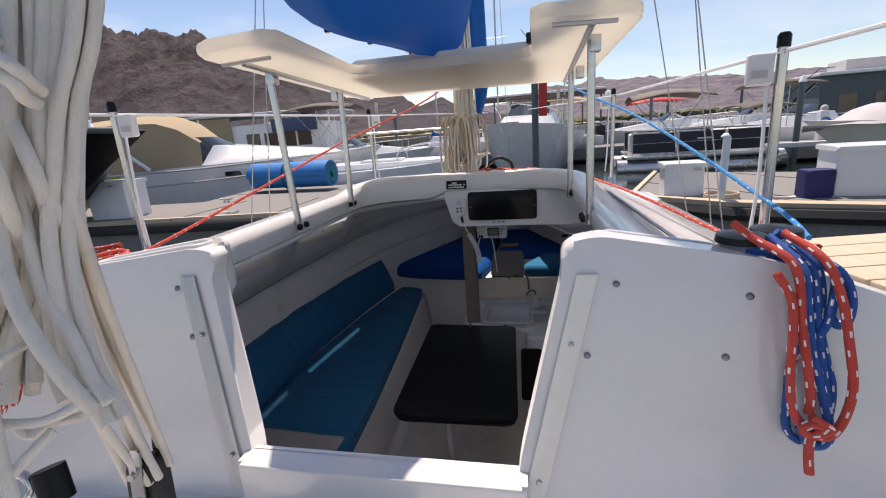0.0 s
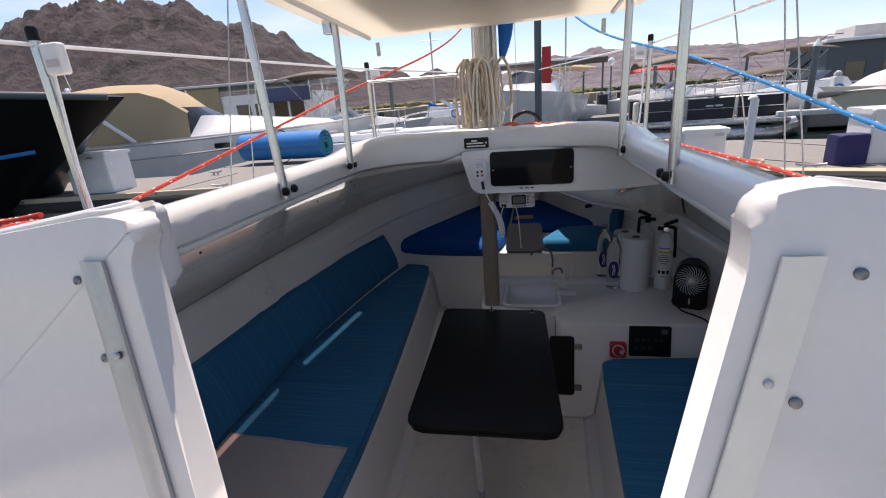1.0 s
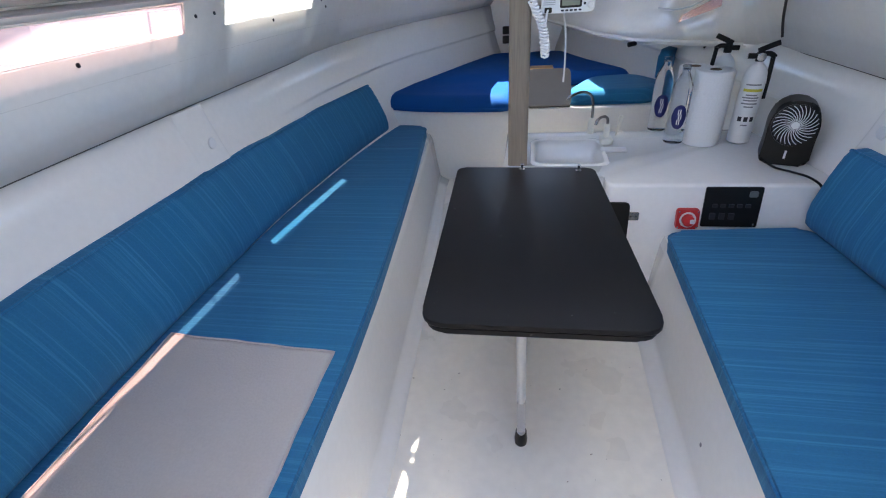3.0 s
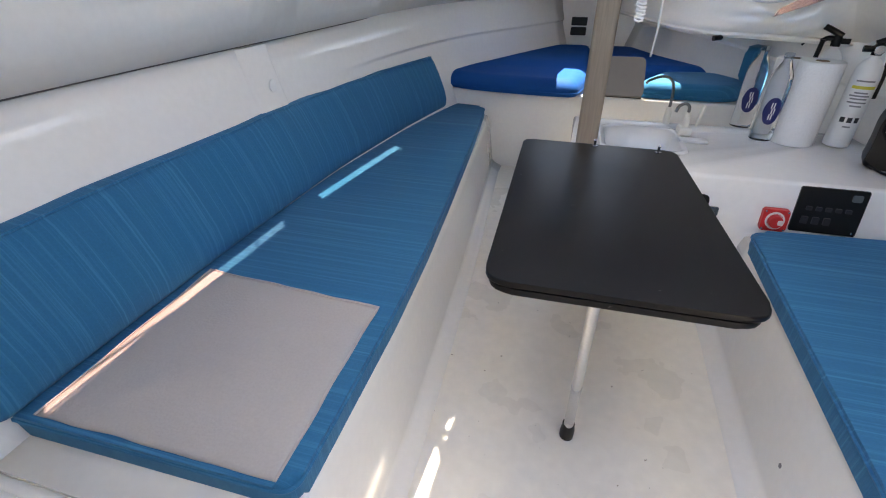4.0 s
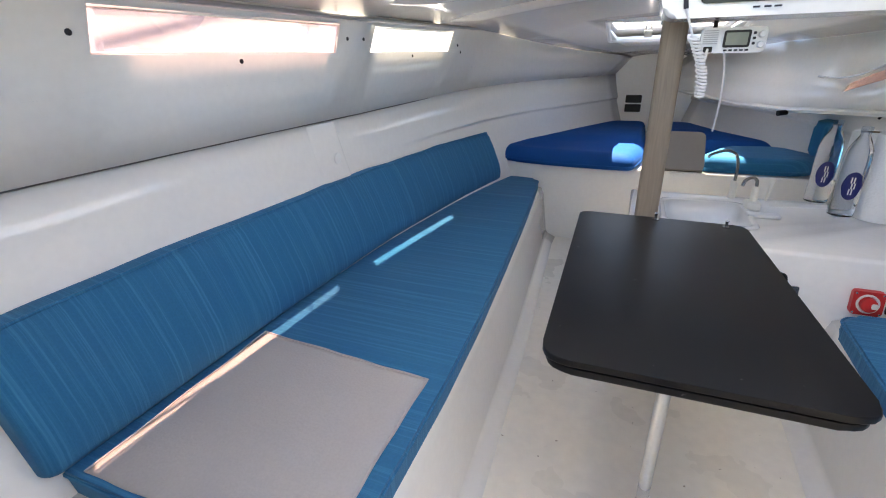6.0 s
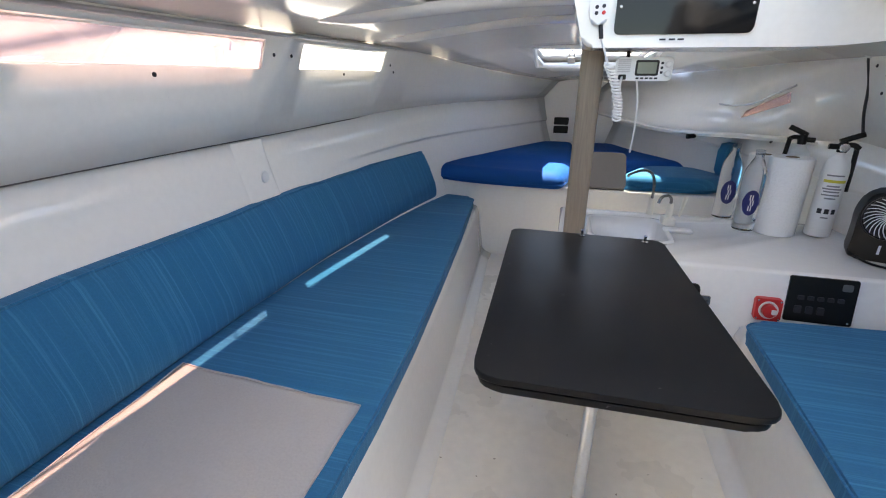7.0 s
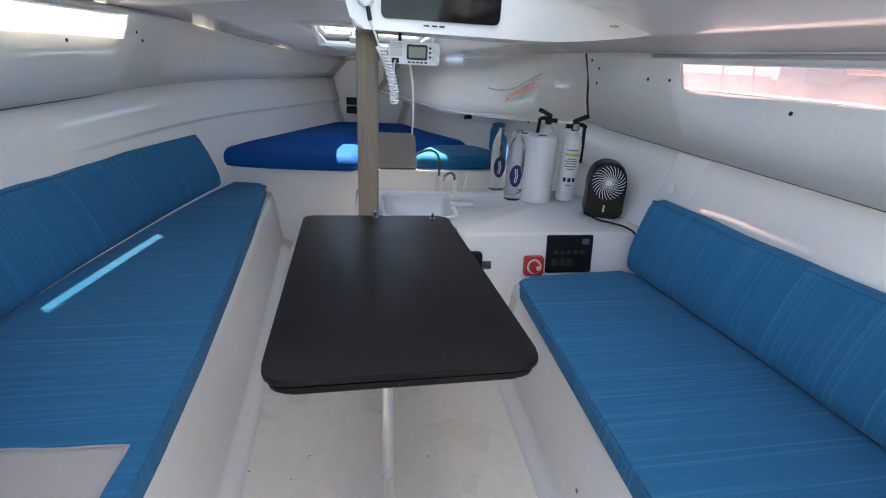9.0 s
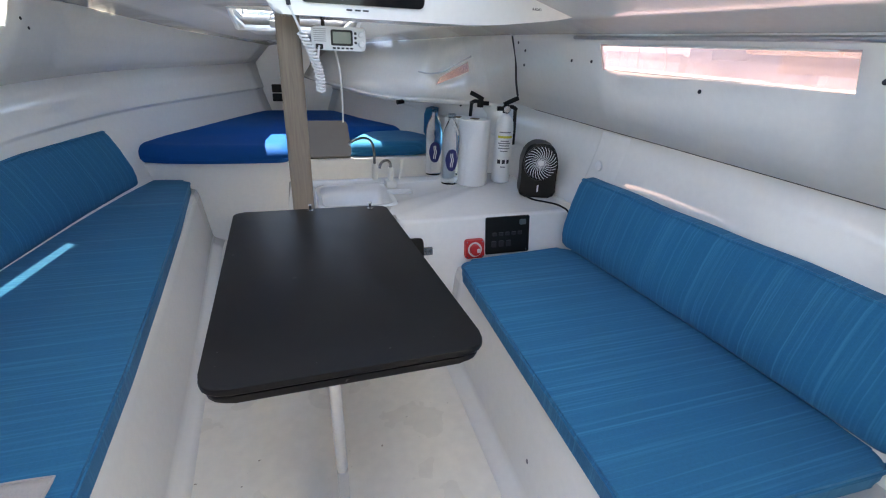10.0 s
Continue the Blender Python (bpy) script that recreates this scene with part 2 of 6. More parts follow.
INK = mat("ink", (0.02, 0.02, 0.025), 0.6)
SEAM = mat("seam_shadowline", (0.10, 0.09, 0.085), 0.7)


# ---- mesh helpers ----
def link(name, bm, material, parent=None, smooth=False, flip=True):
    if flip:
        bmesh.ops.recalc_face_normals(bm, faces=bm.faces)
    me = bpy.data.meshes.new(name)
    bm.to_mesh(me)
    bm.free()
    for m in (material if isinstance(material, (list, tuple)) else [material]):
        me.materials.append(m)
    if smooth:
        me.shade_smooth()
        me.set_sharp_from_angle(angle=radians(50))
    ob = new(name, me)
    if smooth and len(me.polygons) < 3000:
        ob.modifiers.new("normals", "WEIGHTED_NORMAL").keep_sharp = True
    if parent:
        ob.parent = parent
    return ob


def part(name, bm, material, parent, label="", smooth=True):
    return tagged(link(name, bm, material, parent, smooth), label)


def empty(name, label, category, group="", at=(0, 0, 0)):
    ob = new(name)
    ob.location = at
    ob.empty_display_size = 0.05
    return tagged(ob, label, category, group)


def box(x0, x1, y0, y1, z0, z1, bevel=0.0, seg=2, bm=None):
    own = bm is None
    b = bmesh.new()
    bmesh.ops.create_cube(b, size=1)
    for v in b.verts:
        v.co = ((x0 + x1) / 2 + v.co.x * (x1 - x0), (y0 + y1) / 2 + v.co.y * (y1 - y0), (z0 + z1) / 2 + v.co.z * (z1 - z0))
    if bevel:
        bmesh.ops.bevel(b, geom=b.edges[:], offset=bevel, segments=seg, affect="EDGES", profile=0.5)
    if own:
        return b
    me = bpy.data.meshes.new("tmp")
    b.to_mesh(me)
    b.free()
    bm.from_mesh(me)
    bpy.data.meshes.remove(me)
    return bm


def rounded(pts, r, seg=5):
    """A polygon with its corners rounded."""
    out = []
    n = len(pts)
    for i, p in enumerate(pts):
        rr = r[i] if isinstance(r, (list, tuple)) else r
        p, a, c = Vector(p), Vector(pts[i - 1]), Vector(pts[(i + 1) % n])
        if rr <= 0:
            out.append(p)
            continue
        da, dc = (a - p).normalized(), (c - p).normalized()
        k = min(rr, (a - p).length * 0.49, (c - p).length * 0.49)
        s, e = p + da * k, p + dc * k
        for j in range(seg + 1):
            t = j / seg
            out.append(s * (1 - t) ** 2 + p * 2 * t * (1 - t) + e * t * t)
    return out


def prism(pts, z0, z1, bevel=0.0, seg=2, place=None):
    """A polygon in x, y drawn up from z0 to z1, its rims bevelled; place maps it into the world."""
    b = bmesh.new()
    lo = [b.verts.new((p[0], p[1], z0)) for p in pts]
    hi = [b.verts.new((p[0], p[1], z1)) for p in pts]
    b.faces.new(list(reversed(lo)))
    b.faces.new(hi)
    n = len(pts)
    for i in range(n):
        b.faces.new((lo[i], lo[(i + 1) % n], hi[(i + 1) % n], hi[i]))
    if bevel:
        rim = [e for e in b.edges if abs(e.verts[0].co.z - e.verts[1].co.z) < 1e-6]
        bmesh.ops.bevel(b, geom=rim, offset=bevel, segments=seg, affect="EDGES", profile=0.5)
    if place:
        bmesh.ops.transform(b, matrix=place, verts=b.verts)
    return b


def curve_pts(pts, sub=6):
    """A smooth line through points."""
    p = [Vector(q) for q in pts]
    if len(p) < 3:
        return p
    out = []
    for i in range(len(p) - 1):
        a, b, c, d = p[max(i - 1, 0)], p[i], p[i + 1], p[min(i + 2, len(p) - 1)]
        for j in range(sub):
            t = j / sub
            out.append(0.5 * ((2 * b) + (c - a) * t + (2 * a - 5 * b + 4 * c - d) * t * t + (3 * b - a - 3 * c + d) * t ** 3))
    out.append(p[-1])
    return out


def tube(pts, r, n=8, bm=None, ends=True, sub=0, taper=None):
    bm = bm or bmesh.new()
    line = curve_pts(pts, sub) if sub else [Vector(q) for q in pts]
    rings, up = [], None
    for i, p in enumerate(line):
        d = (line[min(i + 1, len(line) - 1)] - line[max(i - 1, 0)]).normalized()
        if up is None:
            up = d.orthogonal().normalized()
        up = (up - d * up.dot(d))
        up = up.normalized() if up.length > 1e-6 else d.orthogonal().normalized()
        side = d.cross(up)
        rr = r * (taper(i / max(1, len(line) - 1)) if taper else 1)
        rings.append([bm.verts.new(p + (up * math.cos(2 * math.pi * k / n) + side * math.sin(2 * math.pi * k / n)) * rr) for k in range(n)])
    for a, b in zip(rings, rings[1:]):
        for k in range(n):
            bm.faces.new((a[k], a[(k + 1) % n], b[(k + 1) % n], b[k]))
    if ends:
        bm.faces.new(list(reversed(rings[0])))
        bm.faces.new(rings[-1])
    return bm


def lathe(profile, at=(0, 0, 0), n=24, bm=None, m=None):
    """A body of revolution about z from (radius, height) pairs."""
    bm = bm or bmesh.new()
    m = m or Matrix.Translation(at)
    rings = [[bm.verts.new(m @ Vector((max(r, 1e-4) * math.cos(2 * math.pi * k / n), max(r, 1e-4) * math.sin(2 * math.pi * k / n), z))) for k in range(n)] for r, z in profile]
    for a, b in zip(rings, rings[1:]):
        for k in range(n):
            bm.faces.new((a[k], a[(k + 1) % n], b[(k + 1) % n], b[k]))
    bm.faces.new(list(reversed(rings[0])))
    bm.faces.new(rings[-1])
    return bm


def loft(rows, bm=None, skip=None):
    """A sheet through rows of points; skip(i, j) leaves a cell open."""
    bm = bm or bmesh.new()
    v = [[bm.verts.new(p) for p in row] for row in rows]
    for i in range(len(v) - 1):
        for j in range(len(v[0]) - 1):
            if not (skip and skip(i, j)):
                bm.faces.new((v[i][j], v[i][j + 1], v[i + 1][j + 1], v[i + 1][j]))
    return bm


def solid(ob, thick, offset=-1.0):
    md = ob.modifiers.new("thick", "SOLIDIFY")
    md.thickness, md.offset = thick, offset
    return ob


def lerp(table, y):
    for (a, va), (b, vb) in zip(table, table[1:]):
        if y <= b:
            t = max(0.0, min(1.0, (y - a) / (b - a)))
            return va + (vb - va) * t
    return table[-1][1]


def smoothstep(a, b, x):
    t = max(0.0, min(1.0, (x - a) / (b - a)))
    return t * t * (3 - 2 * t)


# ---- the boat's shell ----
SEAMW = [(-2.6, 1.00), (-1.0, 1.09), (0.0, 1.13), (0.6, 1.135), (1.1, 1.125), (1.68, 1.10), (2.28, 1.02), (2.7, 0.935), (3.1, 0.81), (3.5, 0.64), (3.9, 0.44), (4.2, 0.28)]
LEAN_TOP = 0.11
ys_all = sorted({round(-0.0 + 0.15 * i, 3) for i in range(2, 29)} | {0.80, 1.55, 1.74, 2.31, 2.46, 2.54, 2.64, 2.75, 2.85, 0.93})


def seam(y):
    a = 0.12
    return (lerp(SEAMW, y - a) + lerp(SEAMW, y) * 2 + lerp(SEAMW, y + a)) / 4


def top_z(y):
    return lerp([(0, 1.135), (2.0, 1.135), (2.6, 1.12), (3.4, 1.05), (4.2, 0.98)], y)


def seam_z(y):
    return lerp([(0, 0.80), (1.7, 0.81), (2.4, 0.83), (3.2, 0.85), (4.3, 0.86)], y)


def bow_row(y):
    """The starboard liner swells inboard towards the bow; four points from its lower lip up to the roof."""
    turn = 0.27 * smoothstep(2.45, 3.0, y)
    zs = (lerp([(2.4, 0.825), (2.64, 0.80), (3.0, 0.742), (3.4, 0.732), (3.8, 0.755), (4.3, 0.79)], y),
          lerp([(2.4, 1.022), (2.64, 0.95), (2.85, 0.848), (3.2, 0.83), (4.3, 0.86)], y),
          lerp([(2.4, 1.105), (2.64, 1.0), (2.85, 0.89), (3.2, 0.885), (4.3, 0.91)], y), top_z(y))
    out = []
    for z, k in zip(zs, (1.0, 0.72, 0.55, 0.0)):
        f = max(0.0, (z - seam_z(y)) / (top_z(y) - seam_z(y)))
        out.append((max(0.05, seam(y) - LEAN_TOP * f - turn * k), y, z))
    return out


def settle(ob):
    """The liner lies a little higher on the port side and lower on the starboard side."""
    for v in ob.data.vertices:
        v.co.z += 0.016 * smoothstep(0.5, 1.0, -v.co.x) - 0.042 * smoothstep(0.5, 1.0, v.co.x)
    return ob


def cabin_side(side, name, windows):
    """Inner wall from the seam up to the roof, leaning inboard, with the window openings cut through."""
    zs = [None, 1.022, 1.105, None]
    rows = []
    for y in ys_all:
        row = []
        for k in range(4):
            z = seam_z(y) if k == 0 else (max(top_z(y), 1.12) if k == 3 and y < 2.6 else zs[k])
            if y >= 2.6:
                z = seam_z(y) + (top_z(y) - seam_z(y)) * (0, 0.36, 0.57, 1)[k]
            f = (z - seam_z(y)) / (top_z(y) - seam_z(y))
            row.append((side * (seam(y) - LEAN_TOP * f), y, z))
        rows.append(bow_row(y) if side > 0 and y > 2.41 else row)
    gaps = lambda i, j: j == 1 and any(ys_all[i] >= a - 1e-4 and ys_all[i + 1] <= b + 1e-4 for a, b in windows)
    ob = settle(link(name, loft(rows, skip=gaps), LINER, None, True, flip=False))
    return tagged(solid(ob, 0.006, -1.0 if side > 0 else 1.0), kind="structure")


PORT_WINDOWS = [(0.80, 1.55), (1.74, 2.31)]
STAR_WINDOWS = [(0.93, 1.74), (2.64, 2.85)]
cabin_side(-1, "wall_port", PORT_WINDOWS)
cabin_side(1, "wall_starboard", STAR_WINDOWS)


def window(side, y0, y1, glass, name, low=1.022, high=1.105):
    e = tagged(new(name), kind="structure")
    n = 6
    rows = []
    for k in range(n + 1):
        y = y0 - 0.012 + (y1 - y0 + 0.024) * k / n
        row = []
        for z in (low - 0.012, high + 0.012):
            f = (z - seam_z(y)) / (top_z(y) - seam_z(y))
            row.append((side * (seam(y) - LEAN_TOP * f + 0.010), y, z))
        rows.append(row)
    solid(part("pane", loft(rows), glass, e, smooth=False), 0.004)
    # bright bevelled lip round the opening
    corners = []
    for y, z in ((y0, low + 0.002), (y1, low + 0.002), (y1, high - 0.002), (y0, high - 0.002)):
        f = (z - seam_z(y)) / (top_z(y) - seam_z(y))
        corners.append((side * (seam(y) - LEAN_TOP * f + 0.010), y, z))
    for a, b in zip(corners, corners[1:] + corners[:1]):
        part("lip", tube([a, b], 0.0035, 6), WHITEP, e)
    for ob in e.children:
        settle(ob)
    return e


window(-1, *PORT_WINDOWS[0], PINK, "window_1")
window(-1, *PORT_WINDOWS[1], CLEAR, "window_2")
window(1, *STAR_WINDOWS[0], PINK, "window_3")
e = tagged(new("window_4"), kind="structure")
ends = [[Vector(q) + Vector((0.008, 0.008, 0)) for q in bow_row(y)[1:3]] for y in (2.64, 2.75, 2.85)]
settle(solid(part("pane", loft(ends), PINK, e, smooth=False), 0.004))
for a, b in ((ends[0][0], ends[2][0]), (ends[0][1], ends[2][1]), (ends[0][0], ends[0][1]), (ends[2][0], ends[2][1])):
    settle(part("lip", tube([a, b], 0.003, 6), WHITEP, e))

# lower hull liner behind the backrests, from the seam down to the seat, with its outward bulge
for side, name in ((-1, "hull_liner_port"), (1, "hull_liner_starboard")):
    rows = []
    for y in [0.0 + 0.14 * i for i in range(31)]:
        w, z1 = seam(y) + 0.012, seam_z(y) + 0.004
        fold = 0.014 * smoothstep(1.9, 2.4, y)
        rows.append([(side * (w - 0.20 * (1 - t) ** 1.25 - fold * f), y, 0.22 + (z1 - 0.22) * t) for t, f in ((0, 0), (0.2, 0), (0.4, 0), (0.6, 0), (0.70, 0), (0.712, 0.15), (0.724, 0.85), (0.736, 1), (0.85, 1), (1, 1))])
    ob = settle(tagged(link(name, loft(rows), LINER, None, True, flip=False), kind="structure"))
    solid(ob, 0.02, -1.0 if side > 0 else 1.0)
    # dark joint line where hull and deck liners meet
    settle(tagged(link("trim_seam", tube([(side * (seam(y) + 0.004), y, seam_z(y)) for y in [0.28 + 0.1 * i for i in range(38)]], 0.004, 6), SEAM), kind="structure"))

# roof under the deck: open under the pop-top, closed forward
RIM_X, RIM_Y = 0.50, 1.60


def roof_z(x, y):
    w = seam(y) - LEAN_TOP
    f = min(1, abs(x) / max(w, 0.05))
    crown = lerp([(0, 1.25), (1.7, 1.25), (2.4, 1.24), (2.85, 1.205), (3.0, 1.18), (3.3, 1.09), (3.5, 1.06), (4.2, 1.0)], y)
    return top_z(y) + (crown - top_z(y)) * (1 - f ** 2.2)


HATCH = (-0.32, 0.36, 2.98, 3.34)


def roof_rows(lift, inset=0.0):
    rows, ry = [], [0.20, 0.5, 0.8, 1.1, 1.4, 1.705, 1.8, 2.1, 2.4, 2.7, 2.9, HATCH[2], 3.15, HATCH[3], 3.6, 3.9, 4.2]
    for y in ry:
        w = seam(y) - LEAN_TOP + inset
        xs = [-w, -w * 0.84, -min(w * 0.66, 0.70), -min(0.565, w * 0.55), HATCH[0], 0, HATCH[1], min(0.565, w * 0.55), min(w * 0.66, 0.70), w * 0.84, w]
        if y > 3.0:
            xs = [-w, -w * 0.8, -w * 0.6, max(-w * 0.5, -0.5), max(HATCH[0], -w * 0.45), 0, min(HATCH[1], w * 0.45), min(w * 0.5, 0.5), w * 0.6, w * 0.8, w]
        rows.append([(x, y, roof_z(x, y) + lift) for x in xs])
    return rows, ry


rr, ry = roof_rows(0.0, 0.0)
hole = lambda i, j: (ry[i + 1] <= 1.71 and 3 <= j <= 6) or (ry[i] >= HATCH[2] - 1e-4 and ry[i + 1] <= HATCH[3] + 1e-4 and 4 <= j <= 5)
tagged(solid(settle(link("ceiling", loft(rr, skip=hole), LINER, None, True, flip=False)), 0.02, 1.0), kind="structure")
dr, _ = roof_rows(0.050, 0.008)
tagged(solid(settle(link("deck", loft(dr, skip=hole), GEL, None, True, flip=False)), 0.02, 1.0), kind="structure")
# side decks and topsides
for side, name in ((-1, "side_deck_port"), (1, "side_deck_starboard")):
    rows = []
    for y in [-2.6 + 0.25 * i for i in range(30)]:
        w = max(seam(y), 0.05)
        zt = (top_z(max(y, 0)) + 0.06) if y > 0.2 else 1.06
        rows.append([(side * (w - 0.03), y, zt), (side * (w - 0.050), y, 0.966), (side * (w + 0.17), y, 0.95), (side * (w + 0.175), y, 0.98), (side * (w + 0.20), y, 0.98), (side * (w + 0.20), y, 0.93), (side * (w + 0.12), y, 0.5), (side * (w - 0.05), y, -0.05), (side * (w * 0.6), y, -0.5), (0, y, -0.62)])
    cut = lambda i, j: j == 0 and rows[i][0][1] > 0.3 and rows[i][0][1] < 3.1
    tagged(link(name, loft(rows, skip=cut), GEL, None, True, flip=False), kind="structure")

# raised rim of the pop-top opening
rim_path = [(-0.545, 0.30), (-0.535, 0.9), (-0.52, 1.38), (-0.47, 1.575), (-0.30, 1.675), (0.0, 1.703), (0.30, 1.692), (0.47, 1.60), (0.52, 1.40), (0.535, 0.9), (0.545, 0.30)]
line = curve_pts([(x, y, 0) for x, y in rim_path], 6)
rows = []
for i, p in enumerate(line):
    d = (line[min(i + 1, len(line) - 1)] - line[max(i - 1, 0)]).normalized()
    out = Vector((-d.y, d.x, 0))
    zf = 0.045 * smoothstep(1.35, 1.66, p.y)
    zb = 0.034 * smoothstep(1.40, 1.62, p.y) * smoothstep(-0.20, -0.10, p.x)
    rows.append([tuple(p + out * o + Vector((0, 0, z))) for o, z in ((0.06, 1.246 + zb), (0.014, 1.250 + zb), (0.0, 1.258 + zb), (-0.004, 1.302 + zf), (0.006, 1.318 + zf), (0.03, 1.325 + zf), (0.075, 1.318 + zf), (0.105, 1.285 + zf * 0.5), (0.16, 1.262))])
ob = tagged(link("deck_rim", loft(rows), GEL, None, True, flip=False), kind="structure")
solid(ob, 0.008, -1.0)

# moulded half-round beams under the deck, running in to the mast beam
for y0, y1, x0 in ((1.66, 1.82, -0.90), (2.22, 2.26, -0.90)):
    rows = []
    for k in range(17):
        t = k / 16
        x, y = x0 + (-0.06 - x0) * t, y0 + (y1 - y0) * t
        d = 0.030 * math.sin(min(1.0, t / 0.22) * math.pi / 2)
        rows.append([(x, y + 0.055 * math.cos(a), roof_z(x, y) + 0.004 - d * math.sin(a)) for a in [math.pi * q / 8 for q in range(9)]])
    settle(tagged(link("ceiling_beam", loft(rows), LINER, None, True), kind="structure"))

# cross beam under the mast with the instrument panel
b = prism(rounded([(-0.118, 1.36), (-0.118, 1.25), (-0.075, 1.098), (0.55, 1.096), (0.80, 1.125), (0.93, 1.155), (0.93, 1.20), (0.60, 1.25), (0.5, 1.32), (0.30, 1.345), (0, 1.352)], [0, 0.01, 0.03, 0.1, 0.05, 0, 0, 0.05, 0.05, 0.05, 0.05]), 0, 0.26, 0.012, 2, Matrix.Translation((0, 1.70, 0)) @ Matrix(((1, 0, 0, 0), (0, 0, 1, 0), (0, 1, 0, 0), (0, 0, 0, 1))))
tagged(link("mast_beam", b, LINER, None, True), kind="structure")

# sole and the moulded seat fronts
b = prism(rounded([(-0.47, 0.10), (0.49, 0.10), (0.485, 1.70), (0.3, 2.82), (-0.47, 2.82)], 0.0), -0.05, 0.0)
tagged(link("floor", b, SOLE, None, True), kind="structure")


def seat_base(name, edge, wall, z, y0, y1):
    """Moulded bench: a sloping front with a radius at foot and top, and a flat top."""
    rows, n = [], 14
    s = 1 if wall(1) > 0 else -1
    for k in range(n + 1):
        y = y0 + (y1 - y0) * k / n
        e, w = edge(y), wall(y)
        rows.append([(e - s * 0.085, y, -0.016), (e - s * 0.055, y, -0.002), (e - s * 0.032, y, 0.010), (e - s * 0.018, y, 0.030), (e + s * 0.012, y, z - 0.03), (e + s * 0.02, y, z - 0.006), (e + s * 0.04, y, z), (w, y, z)])
    ob = tagged(link(name, loft(rows), LINER, None, True, flip=False), kind="structure")
    return solid(ob, 0.012, 1.0 if s > 0 else -1.0)


port_edge = lambda y: lerp([(0, -0.405), (0.9, -0.425), (1.7, -0.470), (2.83, -0.560)], y)
star_edge = lambda y: lerp([(0, 0.43), (0.7, 0.455), (1.7, 0.485)], y)
seat_base("bench_port", port_edge, lambda y: -seam(y) + 0.05, 0.29, 0.425, 2.87)
# aft of the port bench: a narrow ledge along the hull and a sunken bin
tagged(link("bench_end", box(-1.10, -0.415, 0.405, 0.445, -0.02, 0.286, 0.014, 3), LINER, None, True), kind="structure")
tagged(link("bin_ledge", box(-1.12, -0.885, 0.10, 0.42, -0.02, 0.284, 0.03, 3), LINER, None, True), kind="structure")
tagged(link("bin_floor", box(-0.90, -0.41, 0.10, 0.41, -0.03, 0.085, 0.02, 2), LINER, None, True), kind="structure")
seat_base("bench_starboard", star_edge, lambda y: seam(y) - 0.05, 0.278, 0.10, 1.70)
# front of the forward berth and its platform
b = prism([(-0.95, 2.83), (0.95, 2.80), (0.80, 3.15), (0.5, 3.75), (0.28, 4.22), (-0.28, 4.22), (-0.5, 3.75), (-0.80, 3.15)], -0.04, 0.44, 0.012)
tagged(link("berth_platform", b, LINER, None, True), kind="structure")
b = box(-0.30, 0.30, 4.2, 4.24, 0.4, 1.1)
tagged(link("wall_bow", b, LINER), kind="structure")

# aft bulkhead: two slanted wings and the companionway sill
LEAN_B = Matrix(((1, 0, 0, 0), (0, 0.25, -1, 0.185 - 0.25 * 1.3), (0, 1, 0, 0), (0, 0, 0, 1)))


def flat_faces(ob):
    """Broad faces stay flat; only the rounded edges are smooth."""
    for p in ob.data.polygons:
        p.use_smooth = len(p.vertices) < 8 and max(abs(p.normal.z), abs(p.normal.dot(Vector((0, -0.970, 0.2425))))) < 0.999
    return ob


def wing(name, pts, r):
    b = prism(rounded(pts, r), -0.050, 0.0, 0.014, 4, LEAN_B)
    return flat_faces(tagged(link(name, b, GEL, None, False), kind="structure"))


wing("bulkhead_port", [(-0.355, 1.392), (-0.295, 1.378), (-0.318, 1.335), (-0.232, 0.99), (-0.225, 0.93), (-0.235, 0.60), (-1.20, 0.60), (-1.25, 1.14), (-1.0, 1.23), (-0.72, 1.345)], [0.03, 0.03, 0.03, 0.05, 0, 0, 0, 0.03, 0.1, 0.08])
wing("bulkhead_starboard", [(0.455, 1.40), (0.395, 1.385), (0.398, 1.335), (0.318, 1.00), (0.31, 0.93), (0.32, 0.60), (1.20, 0.60), (1.25, 1.16), (1.02, 1.25), (0.74, 1.355)], [0.03, 0.03, 0.03, 0.05, 0, 0, 0, 0.03, 0.1, 0.06])
b = prism(rounded([(-0.240, 0.062), (0.332, 0.062), (0.332, 0.122), (-0.240, 0.122)], 0.01), 0.58, 0.985, 0.012, 3)
flat_faces(tagged(link("companionway_sill", b, GEL, None, False), kind="structure"))
tagged(link("wall_aft", box(-1.14, 1.14, 0.06, 0.12, -0.05, 0.60), LINER), kind="structure")
# slides for the wash boards
for x0, x1, nm in ((-0.370, -0.258, "port"), (0.44, 0.335, "star")):
    e = tagged(empty("washboard_slide", "grey aluminium wash board channel screwed beside the companionway", "channel", "wash board channels"))
    a, c = Vector((x0, 0.185 + 0.25 * 0.035 - 0.002, 1.335)), Vector((x1, 0.185 - 0.25 * 0.39 - 0.002, 0.91))
    s = 1 if x0 < 0 else -1
    w = Vector((0.018, 0, 0))
    d = (c - a).normalized()
    f = Vector((0, -1, 0.25)).normalized()
    rows = [[tuple(q - w - f * 0.0), tuple(q - w + f * 0.004), tuple(q - w * 0.2 + f * 0.006), tuple(q + w * 0.2 + f * 0.002), tuple(q + w + f * 0.005), tuple(q + w)] for q in (a, c)]
    part("channel", loft(rows), ALUDULL if s > 0 else CREAM, e)
    for t in (0.28, 0.85):
        q = a.lerp(c, t) + f * 0.005
        part("screw", lathe([(0.005, 0), (0.005, 0.002), (0.003, 0.004)], n=10, m=Matrix.Translation(q) @ f.to_track_quat("Z", "Y").to_matrix().to_4x4()), ALUDULL, e)


